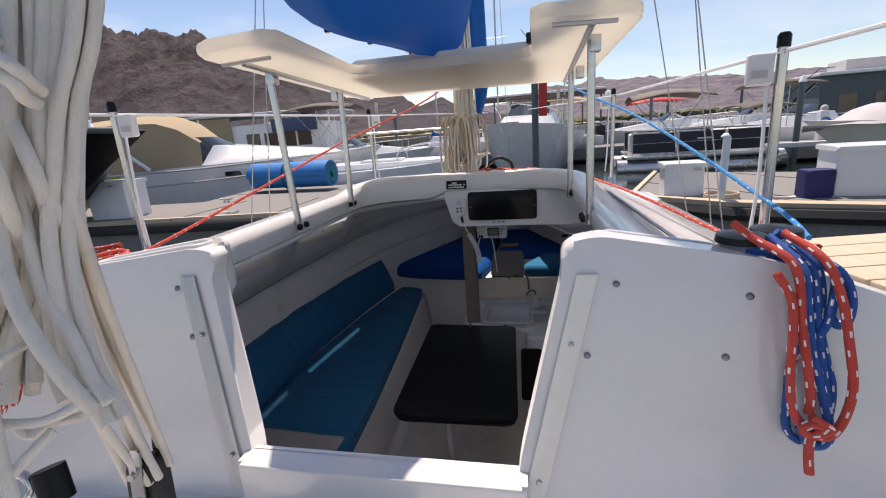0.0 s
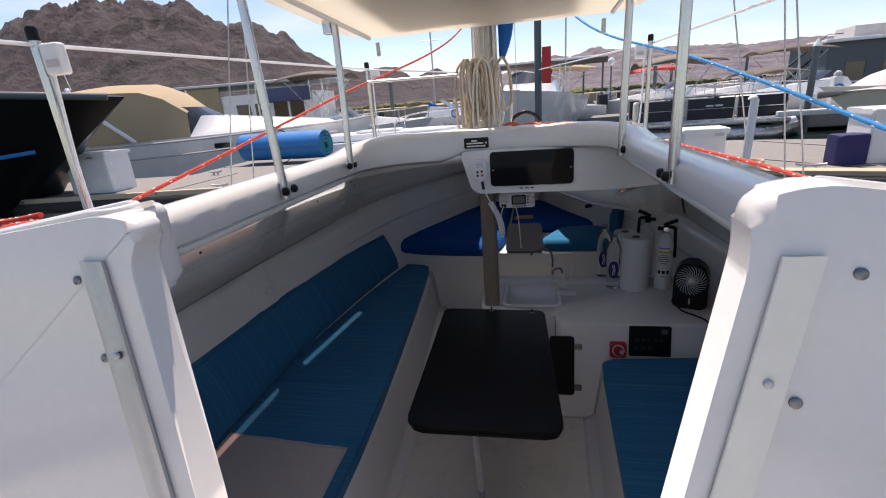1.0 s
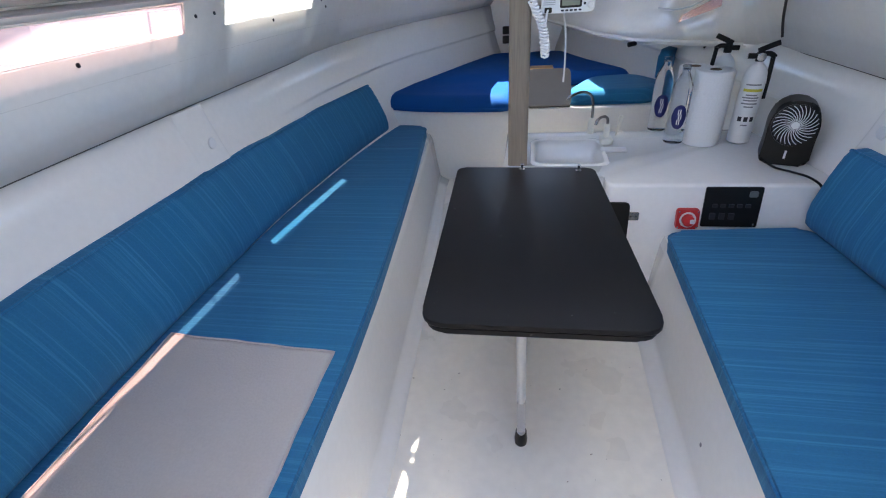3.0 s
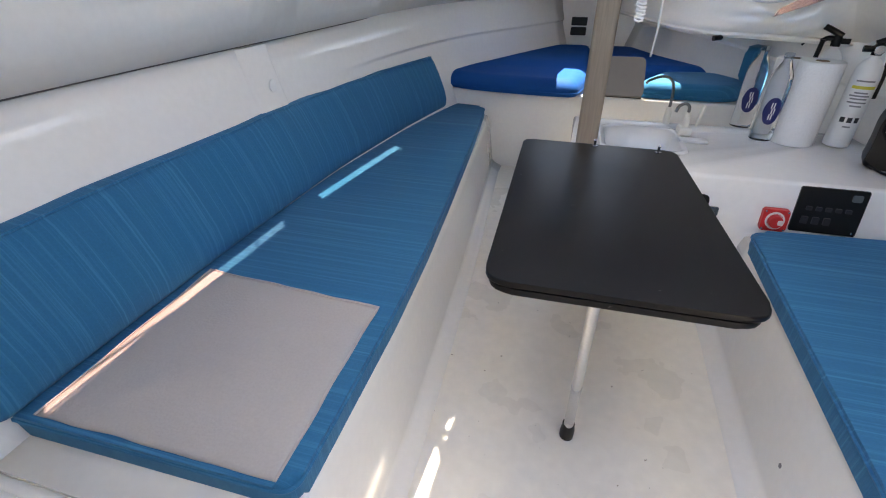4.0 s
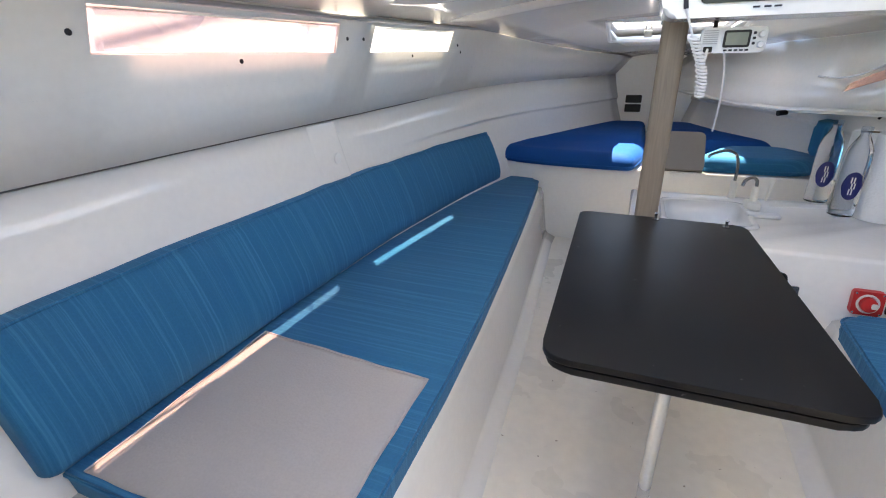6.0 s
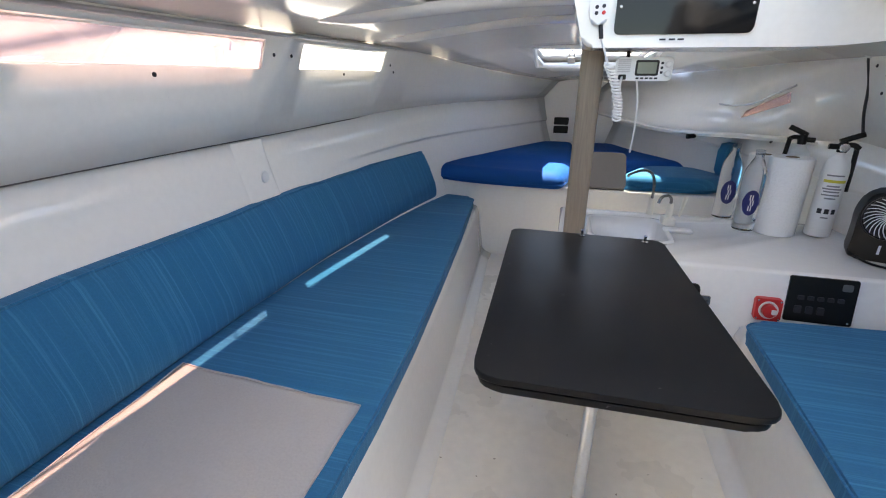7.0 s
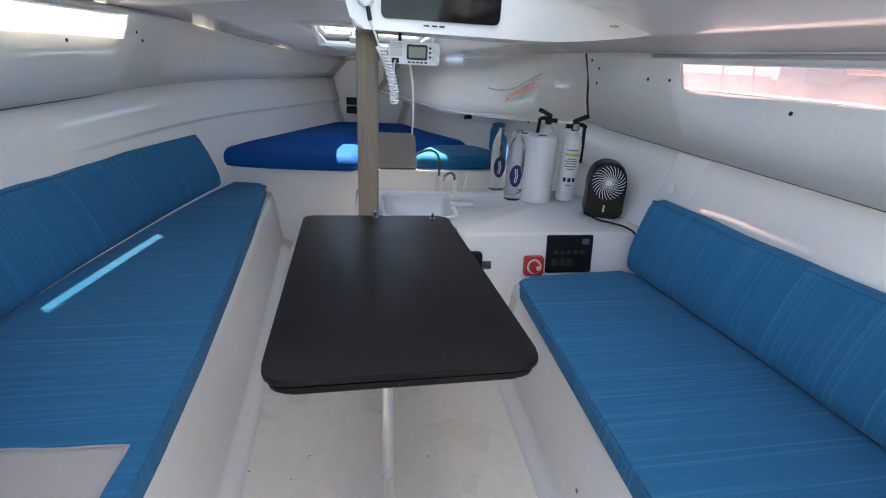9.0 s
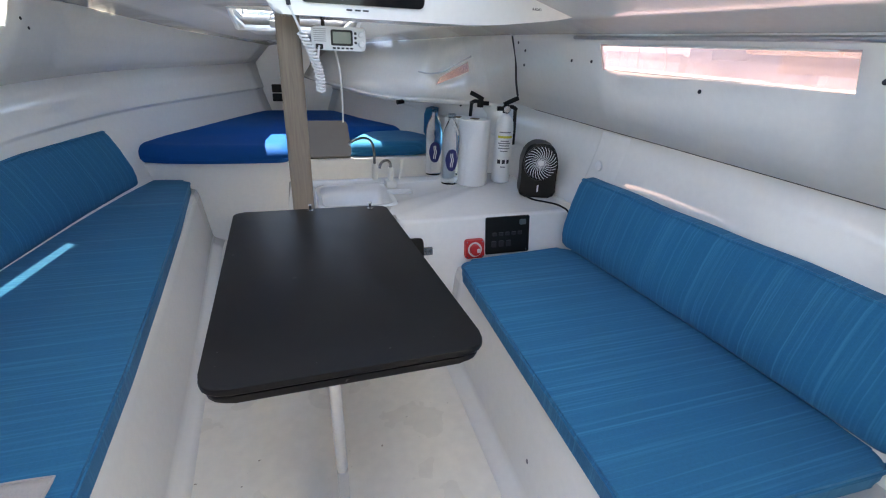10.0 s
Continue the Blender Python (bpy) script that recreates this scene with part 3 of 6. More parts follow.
# ---- cockpit ----
b = prism([(-1.15, -2.6), (1.15, -2.6), (1.2, 0.10), (-1.2, 0.10)], 0.40, 0.45)
tagged(link("cockpit_sole", b, GEL), kind="structure")
for side, nm in ((-1, "cockpit_bench_port"), (1, "cockpit_bench_starboard")):
    x0, x1 = sorted((side * 0.42, side * 1.18))
    tagged(link(nm, box(x0, x1, -2.6, 0.12, 0.45, 0.86, 0.03, 3), GEL, None, True), kind="structure")
tagged(link("bridge_deck", box(-0.45, 0.45, -0.22, 0.12, 0.45, 0.885, 0.03, 3), GEL, None, True), kind="structure")

# ---- the saloon's furniture ----
def cushion(name, pts, z0, z1, material, label, category, group="", r=0.03, puff=0.02, crown=0.0):
    e = empty(name, label, category, group)
    rim = rounded(pts, r)
    if crown:
        cx, cy = sum(p[0] for p in pts) / len(pts), sum(p[1] for p in pts) / len(pts)
        b, rings = bmesh.new(), []
        for i in range(-1, 9):
            a = max(i, 0) / 8 * math.pi / 2
            d = 0.012 if i < 0 else crown * (1 - math.cos(a))
            z = z0 if i < 0 else z0 + 0.02 + (z1 - z0 - 0.02) * math.sin(a)
            ring = []
            for p in rim:
                away = Vector((p[0] - cx, p[1] - cy))
                away.length = max(away.length - d, 0.01)
                ring.append(b.verts.new((cx + away.x, cy + away.y, z)))
            rings.append(ring)
        b.faces.new(rings[-1])
        b.faces.new(list(reversed(rings[0])))
        for lo, hi in zip(rings, rings[1:]):
            for i in range(len(rim)):
                j = (i + 1) % len(rim)
                b.faces.new((lo[i], lo[j], hi[j], hi[i]))
        bmesh.ops.recalc_face_normals(b, faces=b.faces)
        part("cover", b, material, e)
        part("piping", tube([(p[0], p[1], z0 + 0.02) for p in rim + rim[:1]], 0.004, 6), material, e)
        return e
    b = prism(rim, z0, z1, puff, 3)
    part("cover", b, material, e)
    part("piping", tube([(p[0], p[1], z1 - puff * 0.55) for p in rim + rim[:1]], 0.004, 6), material, e)
    return e


cushion("seat_cushion", [(-0.430, 0.50), (-0.434, 0.95), (-0.448, 1.25), (-0.478, 1.65), (-0.520, 2.15), (-0.585, 2.80), (-0.90, 2.86), (-1.00, 2.2), (-1.03, 1.4), (-1.02, 0.49)], 0.295, 0.352, TEAL, "long blue woven settee cushion on a white moulded bench", "cushion", r=0.035)
e = empty("seat_cover", "pale grey cloth cover laid over the end of the blue settee", "cover")
b = bmesh.new()
for pts, z0, z1 in (([(-0.464, 0.508), (-0.474, 0.945), (-0.957, 0.972), (-0.945, 0.503)], 0.350, 0.3555),):
    (xa, ya), (xb, yb), (xc, yc), (xd, yd) = pts
    rows = []
    for i in range(31):
        u, row = i / 30, []
        for j in range(31):
            v = j / 30
            x = (xa * (1 - u) + xb * u) * (1 - v) + (xd * (1 - u) + xc * u) * v
            y = (ya * (1 - u) + yb * u) * (1 - v) + (yd * (1 - u) + yc * u) * v
            rim = 1 - max(abs(2 * u - 1), abs(2 * v - 1)) ** 6
            wr = noise.noise(Vector((x * 9 + y * 5, y * 14 - x * 4, 1.7))) + 0.5 * noise.noise(Vector((x * 24, y * 18, 4.1)))
            row.append((x + 0.004 * noise.noise(Vector((y * 9, v * 3, 2.0))), y + 0.004 * noise.noise(Vector((x * 11, u * 3, 6.0))), z1 + 0.002 * (1 + wr) * rim - 0.0015 * (1 - rim)))
        rows.append(row)
    solid(part("sheet", loft(rows), GREYCLOTH, e), 0.003)
    part("hem", tube([r[0] for r in rows] + rows[-1][1:] + [r[-1] for r in rows[-2::-1]], 0.0026, 6), GREYCLOTH, e)


def backrest(name, side, y0, y1, label):
    """A leaning back cushion that follows the hull's curve."""
    e = empty(name, label, "backrest cushion", "settee backrests")
    rows, n = [], 18
    prof = [(0.034, 0.0), (0.012, 0.006), (-0.004, 0.022), (-0.015, 0.055), (-0.020, 0.10), (-0.012, 0.20), (0.0, 0.27), (0.012, 0.292), (0.05, 0.298), (0.075, 0.285), (0.085, 0.20), (0.075, 0.02), (0.06, 0.0)]
    steps = [y0 + d for d in (0, 0.003, 0.009, 0.018, 0.03)] + [y0 + (y1 - y0) * k / n for k in range(1, n)] + [y1 - d for d in (0.03, 0.018, 0.009, 0.003, 0)]
    for y in steps:
        d = min(1.0, min(y - y0, y1 - y) / 0.03)
        s = 1 - 0.5 * (1 - math.sqrt(max(0.0, 1 - (1 - d) ** 2)))
        w = seam(y) - lerp([(0.5, 0.172), (1.0, 0.165), (2.7, 0.146)] if side < 0 else [(0.6, 0.140), (1.0, 0.155), (1.65, 0.190)], y)
        sag = 0.004 * math.sin(y * 9.0) + 0.003 * math.sin(y * 23.0)
        prof_s = [(0.035 + (a - 0.035) * s, 0.149 + (b - 0.149) * (1 - 0.2 * (1 - s))) for a, b in prof]
        rows.append([(side * (w + a + b * (0.28 if side < 0 else 0.13)), y, (0.352 if side < 0 else 0.338) + b * 0.925 + sag * max(0, b - 0.2) * 5) for a, b in prof_s])
    b = loft([r + r[:1] for r in rows])
    b.faces.new([v for v in b.verts if abs(v.co.y - y0) < 1e-5][:len(prof)])
    b.faces.new([v for v in b.verts if abs(v.co.y - y1) < 1e-5][:len(prof)])
    bmesh.ops.remove_doubles(b, verts=b.verts, dist=1e-5)
    part("cover", b, TEALZ, e)
    part("piping", tube([r[7] for r in rows], 0.004, 6), TEALZ, e)
    return e


backrest("backrest_cushion", -1, 0.46, 2.72, "long blue woven backrest cushion leaning on the white hull liner")
cushion("seat_cushion", [(0.443, 0.60), (0.478, 1.62), (0.94, 1.66), (1.03, 1.2), (1.02, 0.58)], 0.283, 0.338, TEAL, "shorter blue woven settee cushion beside the galley", "cushion", r=0.05)
backrest("backrest_cushion", 1, 0.59, 1.668, "short blue woven backrest cushion leaning on the white hull liner")

# folding table
e = empty("saloon_table", "matt black saloon table on one aluminium leg", "table")
top = [(-0.243, 1.700), (0.226, 1.692), (0.272, 0.874), (-0.219, 0.866)]
part("tabletop", prism(rounded(top, [0.03, 0.03, 0.05, 0.05]), 0.5268, 0.540, 0.003, 2), BLACKTOP, e)
part("lower_leaf", prism(rounded([(-0.236, 1.692), (0.219, 1.685), (0.266, 0.880), (-0.213, 0.872)], [0.03, 0.03, 0.05, 0.05]), 0.506, 0.5200, 0.004, 2), BLACKTOP, e)
leg = part("leg", tube([(-0.008, 0.925, 0.50), (0.0, 0.985, 0.04)], 0.012, 12), ALU, e)
part("rubber_foot", lathe([(0.017, 0), (0.018, 0.02), (0.015, 0.05)], (0, 0.987, 0.001), 14), BLACK, leg)
for x, y in ((-0.016, 1.675), (0.172, 1.662)):
    part("hinge_pin", lathe([(0.010, 0), (0.010, 0.003), (0.004, 0.004), (0.004, 0.016), (0.006, 0.020), (0.003, 0.024)], (x, y, 0.540), 10), CHROME, e)

# post
e = empty("compression_post", "pale limed oak post standing between counter and mast beam", "post")
b = prism(rounded([(-0.072, 1.885), (0.002, 1.885), (0.002, 1.955), (-0.072, 1.955)], 0.016), 0.0, 1.105)
part("post", b, OAK, e)

# ---- galley ----
e = empty("galley_unit", "white moulded galley unit with a sunken sink", "galley")
b = prism(rounded([(0.28, 1.69), (1.08, 1.69), (1.03, 2.30), (-0.09, 2.30), (-0.09, 1.86), (0.28, 1.80)], [0.03, 0, 0, 0, 0.03, 0.02]), 0.0, 0.468, 0.014, 3)
body = part("body", b, LINER, e)
rows = []
cx0, cx1, cy0, cy1 = 0.035, 0.30, 1.90, 2.17
b = bmesh.new()
ring = lambda g, z: [(x, y, z) for x, y in rounded([(cx0 - g, cy0 - g), (cx1 + g, cy0 - g), (cx1 + g, cy1 + g), (cx0 - g, cy1 + g)], 0.05)]
rows = [r + r[:1] for r in (ring(0.02, 0.4685), ring(0.016, 0.4745), ring(0.006, 0.4745), ring(0.0, 0.470))]
part("sink_rim", loft(rows), LINER, e)
hole_cut = part("sink_cutter", box(cx0, cx1, cy0, cy1, 0.33, 0.6, 0.02, 2), LINER, e)
md = body.modifiers.new("sink", "BOOLEAN")
md.operation, md.object = "DIFFERENCE", hole_cut
bpy.context.view_layer.update()
cut_mesh = bpy.data.meshes.new_from_object(body.evaluated_get(bpy.context.evaluated_depsgraph_get()))
body.modifiers.clear()
body.data = cut_mesh
bpy.data.objects.remove(hole_cut)


def rake(ob):
    """The galley's front leans back towards its top."""
    for v in ob.data.vertices:
        if v.co.y < 1.75:
            v.co.y += 0.17 * (v.co.z - 0.33)
    return ob


rake(body)


# ---- forward berth ----
cushion("berth_cushion", [(-0.885, 2.94), (-0.83, 2.845), (-0.70, 2.785), (-0.54, 2.752), (-0.36, 2.735), (-0.20, 2.728), (-0.09, 2.73), (-0.035, 3.0), (-0.03, 4.18), (-0.25, 4.18), (-0.50, 3.70), (-0.74, 3.25)], 0.442, 0.525, ROYAL, "royal blue wedge shaped berth cushion", "cushion", r=0.07, crown=0.085)
cushion("berth_cushion", [(0.05, 3.28), (0.66, 3.30), (0.48, 3.72), (0.25, 4.18), (0.0, 4.18), (-0.01, 3.4)], 0.442, 0.525, ROYAL, "royal blue wedge shaped berth cushion", "cushion", r=0.06, crown=0.085)

# ---- pop-top ----
e = empty("pop_top", "raised cream fibreglass pop-top on four aluminium struts", "hatch roof")
pop_z = lambda y: 1.845 - 0.075 * (y - 0.65) / 1.2
outline = rounded([(-0.60, 0.62), (-0.335, 0.62), (-0.335, 1.21), (0.345, 1.21), (0.345, 0.70), (0.63, 0.70), (0.58, 1.80), (0.3, 1.87), (-0.3, 1.87), (-0.56, 1.80)], [0.06, 0.03, 0.05, 0.05, 0.03, 0.06, 0.12, 0.2, 0.2, 0.12])
b = prism(outline, 0.0, 0.034, 0.012, 3)
for v in b.verts:
    v.co.z += pop_z(v.co.y) + 0.02 * (1 - (v.co.x / 0.6) ** 2)
part("shell", b, SHELL, e)
for (x, y, zt), (xb, yb) in zip(((-0.54, 0.92, 1.835), (-0.50, 1.42, 1.80), (0.52, 0.92, 1.835), (0.50, 1.47, 1.80)), ((-0.515, 0.92), (-0.505, 1.40), (0.52, 0.92), (0.495, 1.476))):
    st = part("strut", tube([(xb, yb, 1.265), (x, y, zt)], 0.0125, 12), ALU, e)

# ---- mountains, ground and water ----
b = bmesh.new()
bmesh.ops.create_grid(b, x_segments=1, y_segments=1, size=2500)
for v in b.verts:
    v.co.z = -0.25
tagged(link("water", b, WATER), kind="structure")


def ridge(name, material, x0, x1, y0, depth, crest, seed, rough):
    """A range of hills whose skyline climbs to the crest angle seen from the marina, by bearing."""
    rows, nx, ny = [], 260, 60
    for i in range(nx + 1):
        row = []
        for j in range(ny + 1):
            u, v = i / nx, j / ny
            y = y0 + depth * v
            x = y * math.tan(radians(x0 + (x1 - x0) * u))
            n = noise.fractal(Vector((x * rough, y * rough, seed)), 1.0, 2.0, 8)
            rg = 1 - abs(noise.noise(Vector((x * rough * 1.7, y * rough * 1.7, seed + 5))))
            h = math.tan(radians(lerp(crest, x0 + (x1 - x0) * u))) * math.hypot(x, y) * smoothstep(-0.05, 0.8, v) ** 1.2 * (0.86 + 0.15 * n + 0.14 * rg)
            crag = noise.fractal(Vector((x * rough * 6, y * rough * 6, seed + 9)), 0.8, 2.1, 5)
            row.append((x, y, h * (1 + 0.035 * crag * min(1, h / 20)) + 0.5))
        rows.append(row)
    return tagged(link(name, loft(rows), material, None, True), kind="structure")


HILL = [(-62, 5.5), (-56, 6.5), (-51.8, 8.4), (-49, 10.0), (-45, 10.9), (-38.4, 11.2), (-36.5, 10.3), (-34.5, 9.1), (-31.3, 9.5), (-28, 8.0), (-26.6, 6.4), (-22.5, 4.4), (-20, 3.9), (-16.1, 4.3), (-14.2, 2.9), (-11.2, 3.5), (-8.3, 2.2), (-4, 1.2), (2, 0.4)]
ridge("backdrop_hill", ROCK, -62, 2, 420, 420, HILL, 3.1, 0.013)
RANGE = [(-30, 1.5), (-12, 2.4), (-6, 2.2), (0.9, 3.5), (6.3, 3.9), (11.2, 4.0), (15, 3.4), (19.6, 3.1), (25, 3.0), (30, 2.8), (50, 3.2)]
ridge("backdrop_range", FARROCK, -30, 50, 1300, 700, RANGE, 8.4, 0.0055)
b = prism([(-900, 60), (10, 75), (30, 430), (2000, 700), (2000, 1500), (-1200, 900)], -0.5, 0.9)
tagged(link("ground", b, SAND), kind="structure")
for pts, nm in (([(-14, 4.9), (-3.2, 6.0), (-2.4, 6.0), (-2.4, 7.8), (-3.6, 7.8), (-3.7, 10.2), (-6.7, 10.2), (-6.6, 7.8), (-14, 7.3)], "dock_port"), ([(1.70, 6.35), (2.70, 5.55), (4.0, 5.10), (9.5, 3.4), (10.5, 6.6), (4.8, 8.3), (2.7, 9.2)], "dock_starboard")):
    tagged(link(nm, prism(pts, -0.15, 0.45), DOCK), kind="structure")


# ---- instrument beam: smoked panel, radio, microphone ----
def screw(at, axis, parent=None, r=0.005, material=ALUDULL, name="screw"):
    m = Matrix.Translation(at) @ Vector(axis).to_track_quat("Z", "Y").to_matrix().to_4x4()
    b = lathe([(r, 0), (r, r * 0.3), (r * 0.6, r * 0.6)], n=10, m=m)
    return part(name, b, material, parent) if parent else link(name, b, material, None, True)


UPR = Matrix(((1, 0, 0, 0), (0, 0, -1, 0), (0, 1, 0, 0), (0, 0, 0, 1)))   # x, z in the sheet; thickness towards -y


def plate(name, x0, x1, z0, z1, y, thick, material, parent, r=0.01, bevel=0.002, label=""):
    b = prism(rounded([(x0, z0), (x1, z0), (x1, z1), (x0, z1)], r), 0, thick, bevel, 2, Matrix.Translation((0, y, 0)) @ UPR)
    return part(name, b, material, parent, label)


e = empty("instrument_cover", "smoked black acrylic cover panel with silver screws", "panel")
plate("cover", 0.004, 0.350, 1.130, 1.276, 1.700, 0.008, SMOKE, e, 0.018)
for x in (0.016, 0.338):
    screw((x, 1.691, 1.20), (0, -1, 0), e, 0.004, CHROME)
e = empty("maker_plate", "small dark plate with pale unreadable lettering", "plate")
plate("plate", -0.101, 0.003, 1.297, 1.340, 1.689, 0.005, BLACK, e, 0.004)
for x0, x1, z in ((-0.07, -0.045, 1.328), (-0.09, -0.02, 1.318), (-0.012, -0.005, 1.318), (-0.09, -0.01, 1.306)):
    plate("lettering", x0, x1, z - 0.003, z + 0.003, 1.6835, 0.001, FLECK, e, 0.0, 0)
e = empty("label_strip", "tiny white label strip with dark print", "label")
plate("strip", 0.12, 0.19, 1.112, 1.122, 1.699, 0.001, WHITEP, e, 0.001, 0)
for x in (0.126, 0.15, 0.172):
    plate("print", x, x + 0.016, 1.115, 1.1195, 1.6975, 0.0006, INK, e, 0, 0)
txt = bpy.data.curves.new("radio_word", "FONT")
txt.body, txt.size, txt.extrude = "RADIO", 0.010, 0.0004
tob = new("radio_word", txt)
tob.matrix_world = pose(0.70, 1.6985, 1.148, 90, 0, 0)
txt.materials.append(INK)
tagged(tob, "small dark printed word on the white beam", "label")

e = empty("vhf_radio", "white marine radio with grey screen hung under the beam", "radio")
plate("body", 0.040, 0.180, 1.020, 1.066, 1.93, 0.12, WHITEP, e, 0.006, 0.004)
plate("face", 0.030, 0.190, 1.010, 1.076, 1.812, 0.024, WHITEP, e, 0.012, 0.005)
plate("screen_frame", 0.086, 0.151, 1.024, 1.068, 1.788, 0.003, BLACK, e, 0.006, 0.001)
plate("screen", 0.092, 0.145, 1.030, 1.062, 1.7852, 0.001, LCD, e, 0.003, 0)
for k in range(5):
    plate("button", 0.090 + k * 0.013, 0.099 + k * 0.013, 1.0145, 1.0195, 1.788, 0.003, INK, e, 0.002, 0.0005)
for k in range(3):
    plate("button", 0.156, 0.163, 1.03 + k * 0.013, 1.037 + k * 0.013, 1.788, 0.003, INK, e, 0.002, 0.0005)
for z in (1.030, 1.056):
    part("knob", lathe([(0.009, 0), (0.009, 0.010), (0.007, 0.014)], n=14, m=Matrix.Translation((0.176, 1.788, z)) @ pose(0, 0, 0, 90)), WHITEP, e)
for k in range(7):
    plate("speaker_slot", 0.036, 0.072, 1.034 + k * 0.0055, 1.0365 + k * 0.0055, 1.788, 0.0012, GREYTARP, e, 0, 0)
plate("clip_mount", 0.040, 0.062, 1.0125, 1.0275, 1.788, 0.006, BLACK, e, 0.003, 0.001)
part("bracket", tube([(0.07, 1.87, 1.07), (0.07, 1.87, 1.12)], 0.006, 8), BLACK, e)

e = empty("microphone", "white hand microphone with coiled white cord clipped on the beam", "microphone")
b = prism(rounded([(-0.058, 1.155), (-0.022, 1.155), (-0.008, 1.19), (-0.010, 1.236), (-0.022, 1.25), (-0.055, 1.25), (-0.066, 1.236), (-0.068, 1.19)], 0.014), 0, 0.030, 0.008, 3, Matrix.Translation((0, 1.698, 0)) @ UPR)
part("body", b, WHITEP, e)
for x, z, m in ((-0.048, 1.198, INK), (-0.030, 1.200, INK), (-0.048, 1.183, INK), (-0.029, 1.184, RED)):
    part("button", lathe([(0.005, 0), (0.005, 0.003), (0.003, 0.004)], n=12, m=Matrix.Translation((x, 1.669, z)) @ pose(0, 0, 0, 90)), m, e)
for k in range(4):
    plate("speaker_slot", -0.052, -0.024, 1.218 + k * 0.006, 1.2205 + k * 0.006, 1.6685, 0.001, GREYTARP, e, 0, 0)
part("strain_relief", tube([(-0.033, 1.685, 1.158), (-0.027, 1.685, 1.12)], 0.006, 8), INK, e)
coil = [(-0.027, 1.685, 1.12), (-0.012, 1.69, 1.085), (0.0, 1.70, 1.055)]
for k in range(150):
    t = k / 149
    c = Vector((0.0 + 0.045 * math.sin(t * 2.4), 1.70 + 0.02 * t, 1.055 - 0.155 * min(t * 1.35, 1) + (0.09 * max(0, t - 0.74) / 0.26)))
    a = k * 2 * math.pi / 6.2
    coil.append(c + Vector((0.0115 * math.cos(a), 0.0115 * math.sin(a), 0.003 * math.sin(a))))
coil += [(0.045, 1.74, 1.01), (0.05, 1.78, 1.02)]
part("cord", tube(coil, 0.0032, 6), WHITEP, e)
e = empty("hanging_wire", "thin white wire hanging from the radio", "wire")
part("wire", tube([(0.10, 1.83, 1.01), (0.112, 1.84, 0.95), (0.118, 1.86, 0.86), (0.12, 1.9, 0.78)], 0.003, 6, sub=4), WHITEP, e)

# ---- on the galley counter ----
e = empty("sink_tap", "bent steel hand-pump tap on a cream plastic base", "tap")
part("base", box(0.305, 0.355, 2.10, 2.16, 0.468, 0.50, 0.008, 2), CREAM, e)
part("pump_body", lathe([(0.013, 0), (0.012, 0.05), (0.009, 0.055)], (0.33, 2.13, 0.50), 14), CREAM, e)
part("spout", tube([(0.33, 2.13, 0.55), (0.327, 2.125, 0.575), (0.31, 2.11, 0.59), (0.285, 2.09, 0.585), (0.275, 2.08, 0.565)], 0.0058, 8, sub=5), STEEL, e)
part("handle", tube([(0.37, 2.14, 0.50), (0.385, 2.15, 0.58)], 0.006, 8, taper=lambda t: 0.7 + 0.8 * t), CREAM, e)
e = empty("soap_holder", "low white ribbed holder behind the sink", "holder")
part("holder", box(0.30, 0.40, 2.02, 2.06, 0.468, 0.480, 0.004, 2), WHITEP, e)
e = empty("tall_tap", "tall bent steel tap behind the sink", "tap")
part("base", lathe([(0.014, 0), (0.013, 0.06), (0.009, 0.07)], (0.285, 2.27, 0.468), 14), CREAM, e)
part("spout", tube([(0.285, 2.27, 0.53), (0.283, 2.268, 0.60), (0.265, 2.25, 0.645), (0.225, 2.225, 0.662), (0.175, 2.19, 0.652), (0.165, 2.185, 0.64)], 0.0058, 8, sub=5), STEEL, e)


def bottle(x, y, group="water bottles"):
    e = empty("water_bottle", "clear plastic water bottle with a blue oval label, cap on", "bottle", group, (x, y, 0.469))
    prof = [(0.030, 0), (0.037, 0.006), (0.038, 0.03), (0.0365, 0.09), (0.038, 0.15), (0.0375, 0.20), (0.034, 0.232), (0.022, 0.262), (0.014, 0.278), (0.0135, 0.290)]
    part("bottle", lathe(prof, n=24), PET, e)
    part("cap", lathe([(0.0155, 0.288), (0.016, 0.302), (0.015, 0.306)], n=18), pane_white, e)
    b = bmesh.new()
    rows = []
    for i in range(9):
        a = radians(-140 + 84 * i / 8)
        hh = 0.048 * math.sqrt(max(0.02, 1 - ((i - 4) / 4.0) ** 2))
        rows.append([(0.0392 * math.cos(a), 0.0392 * math.sin(a), 0.115 + s * hh) for s in (-1, -0.3, 0.3, 1)])
    part("label", loft(rows, b), LABELBLUE, e)
    rows = []
    for i in range(5):
        a = radians(-108 + 22 * i / 4)
        rows.append([(0.0398 * math.cos(a), 0.0398 * math.sin(a), 0.085 + 0.06 * j / 3) for j in range(4)])
    part("label_mark", loft(rows, skip=lambda i, j: (i + j) % 2 == 1), FLECK, e)
    return e


LABELBLUE = mat("label_blue", (0.010, 0.016, 0.12), 0.4)
pane_white = pane("clear_cap", (0.80, 0.84, 0.88))
bottle(0.570, 2.30)
bottle(0.598, 2.135)


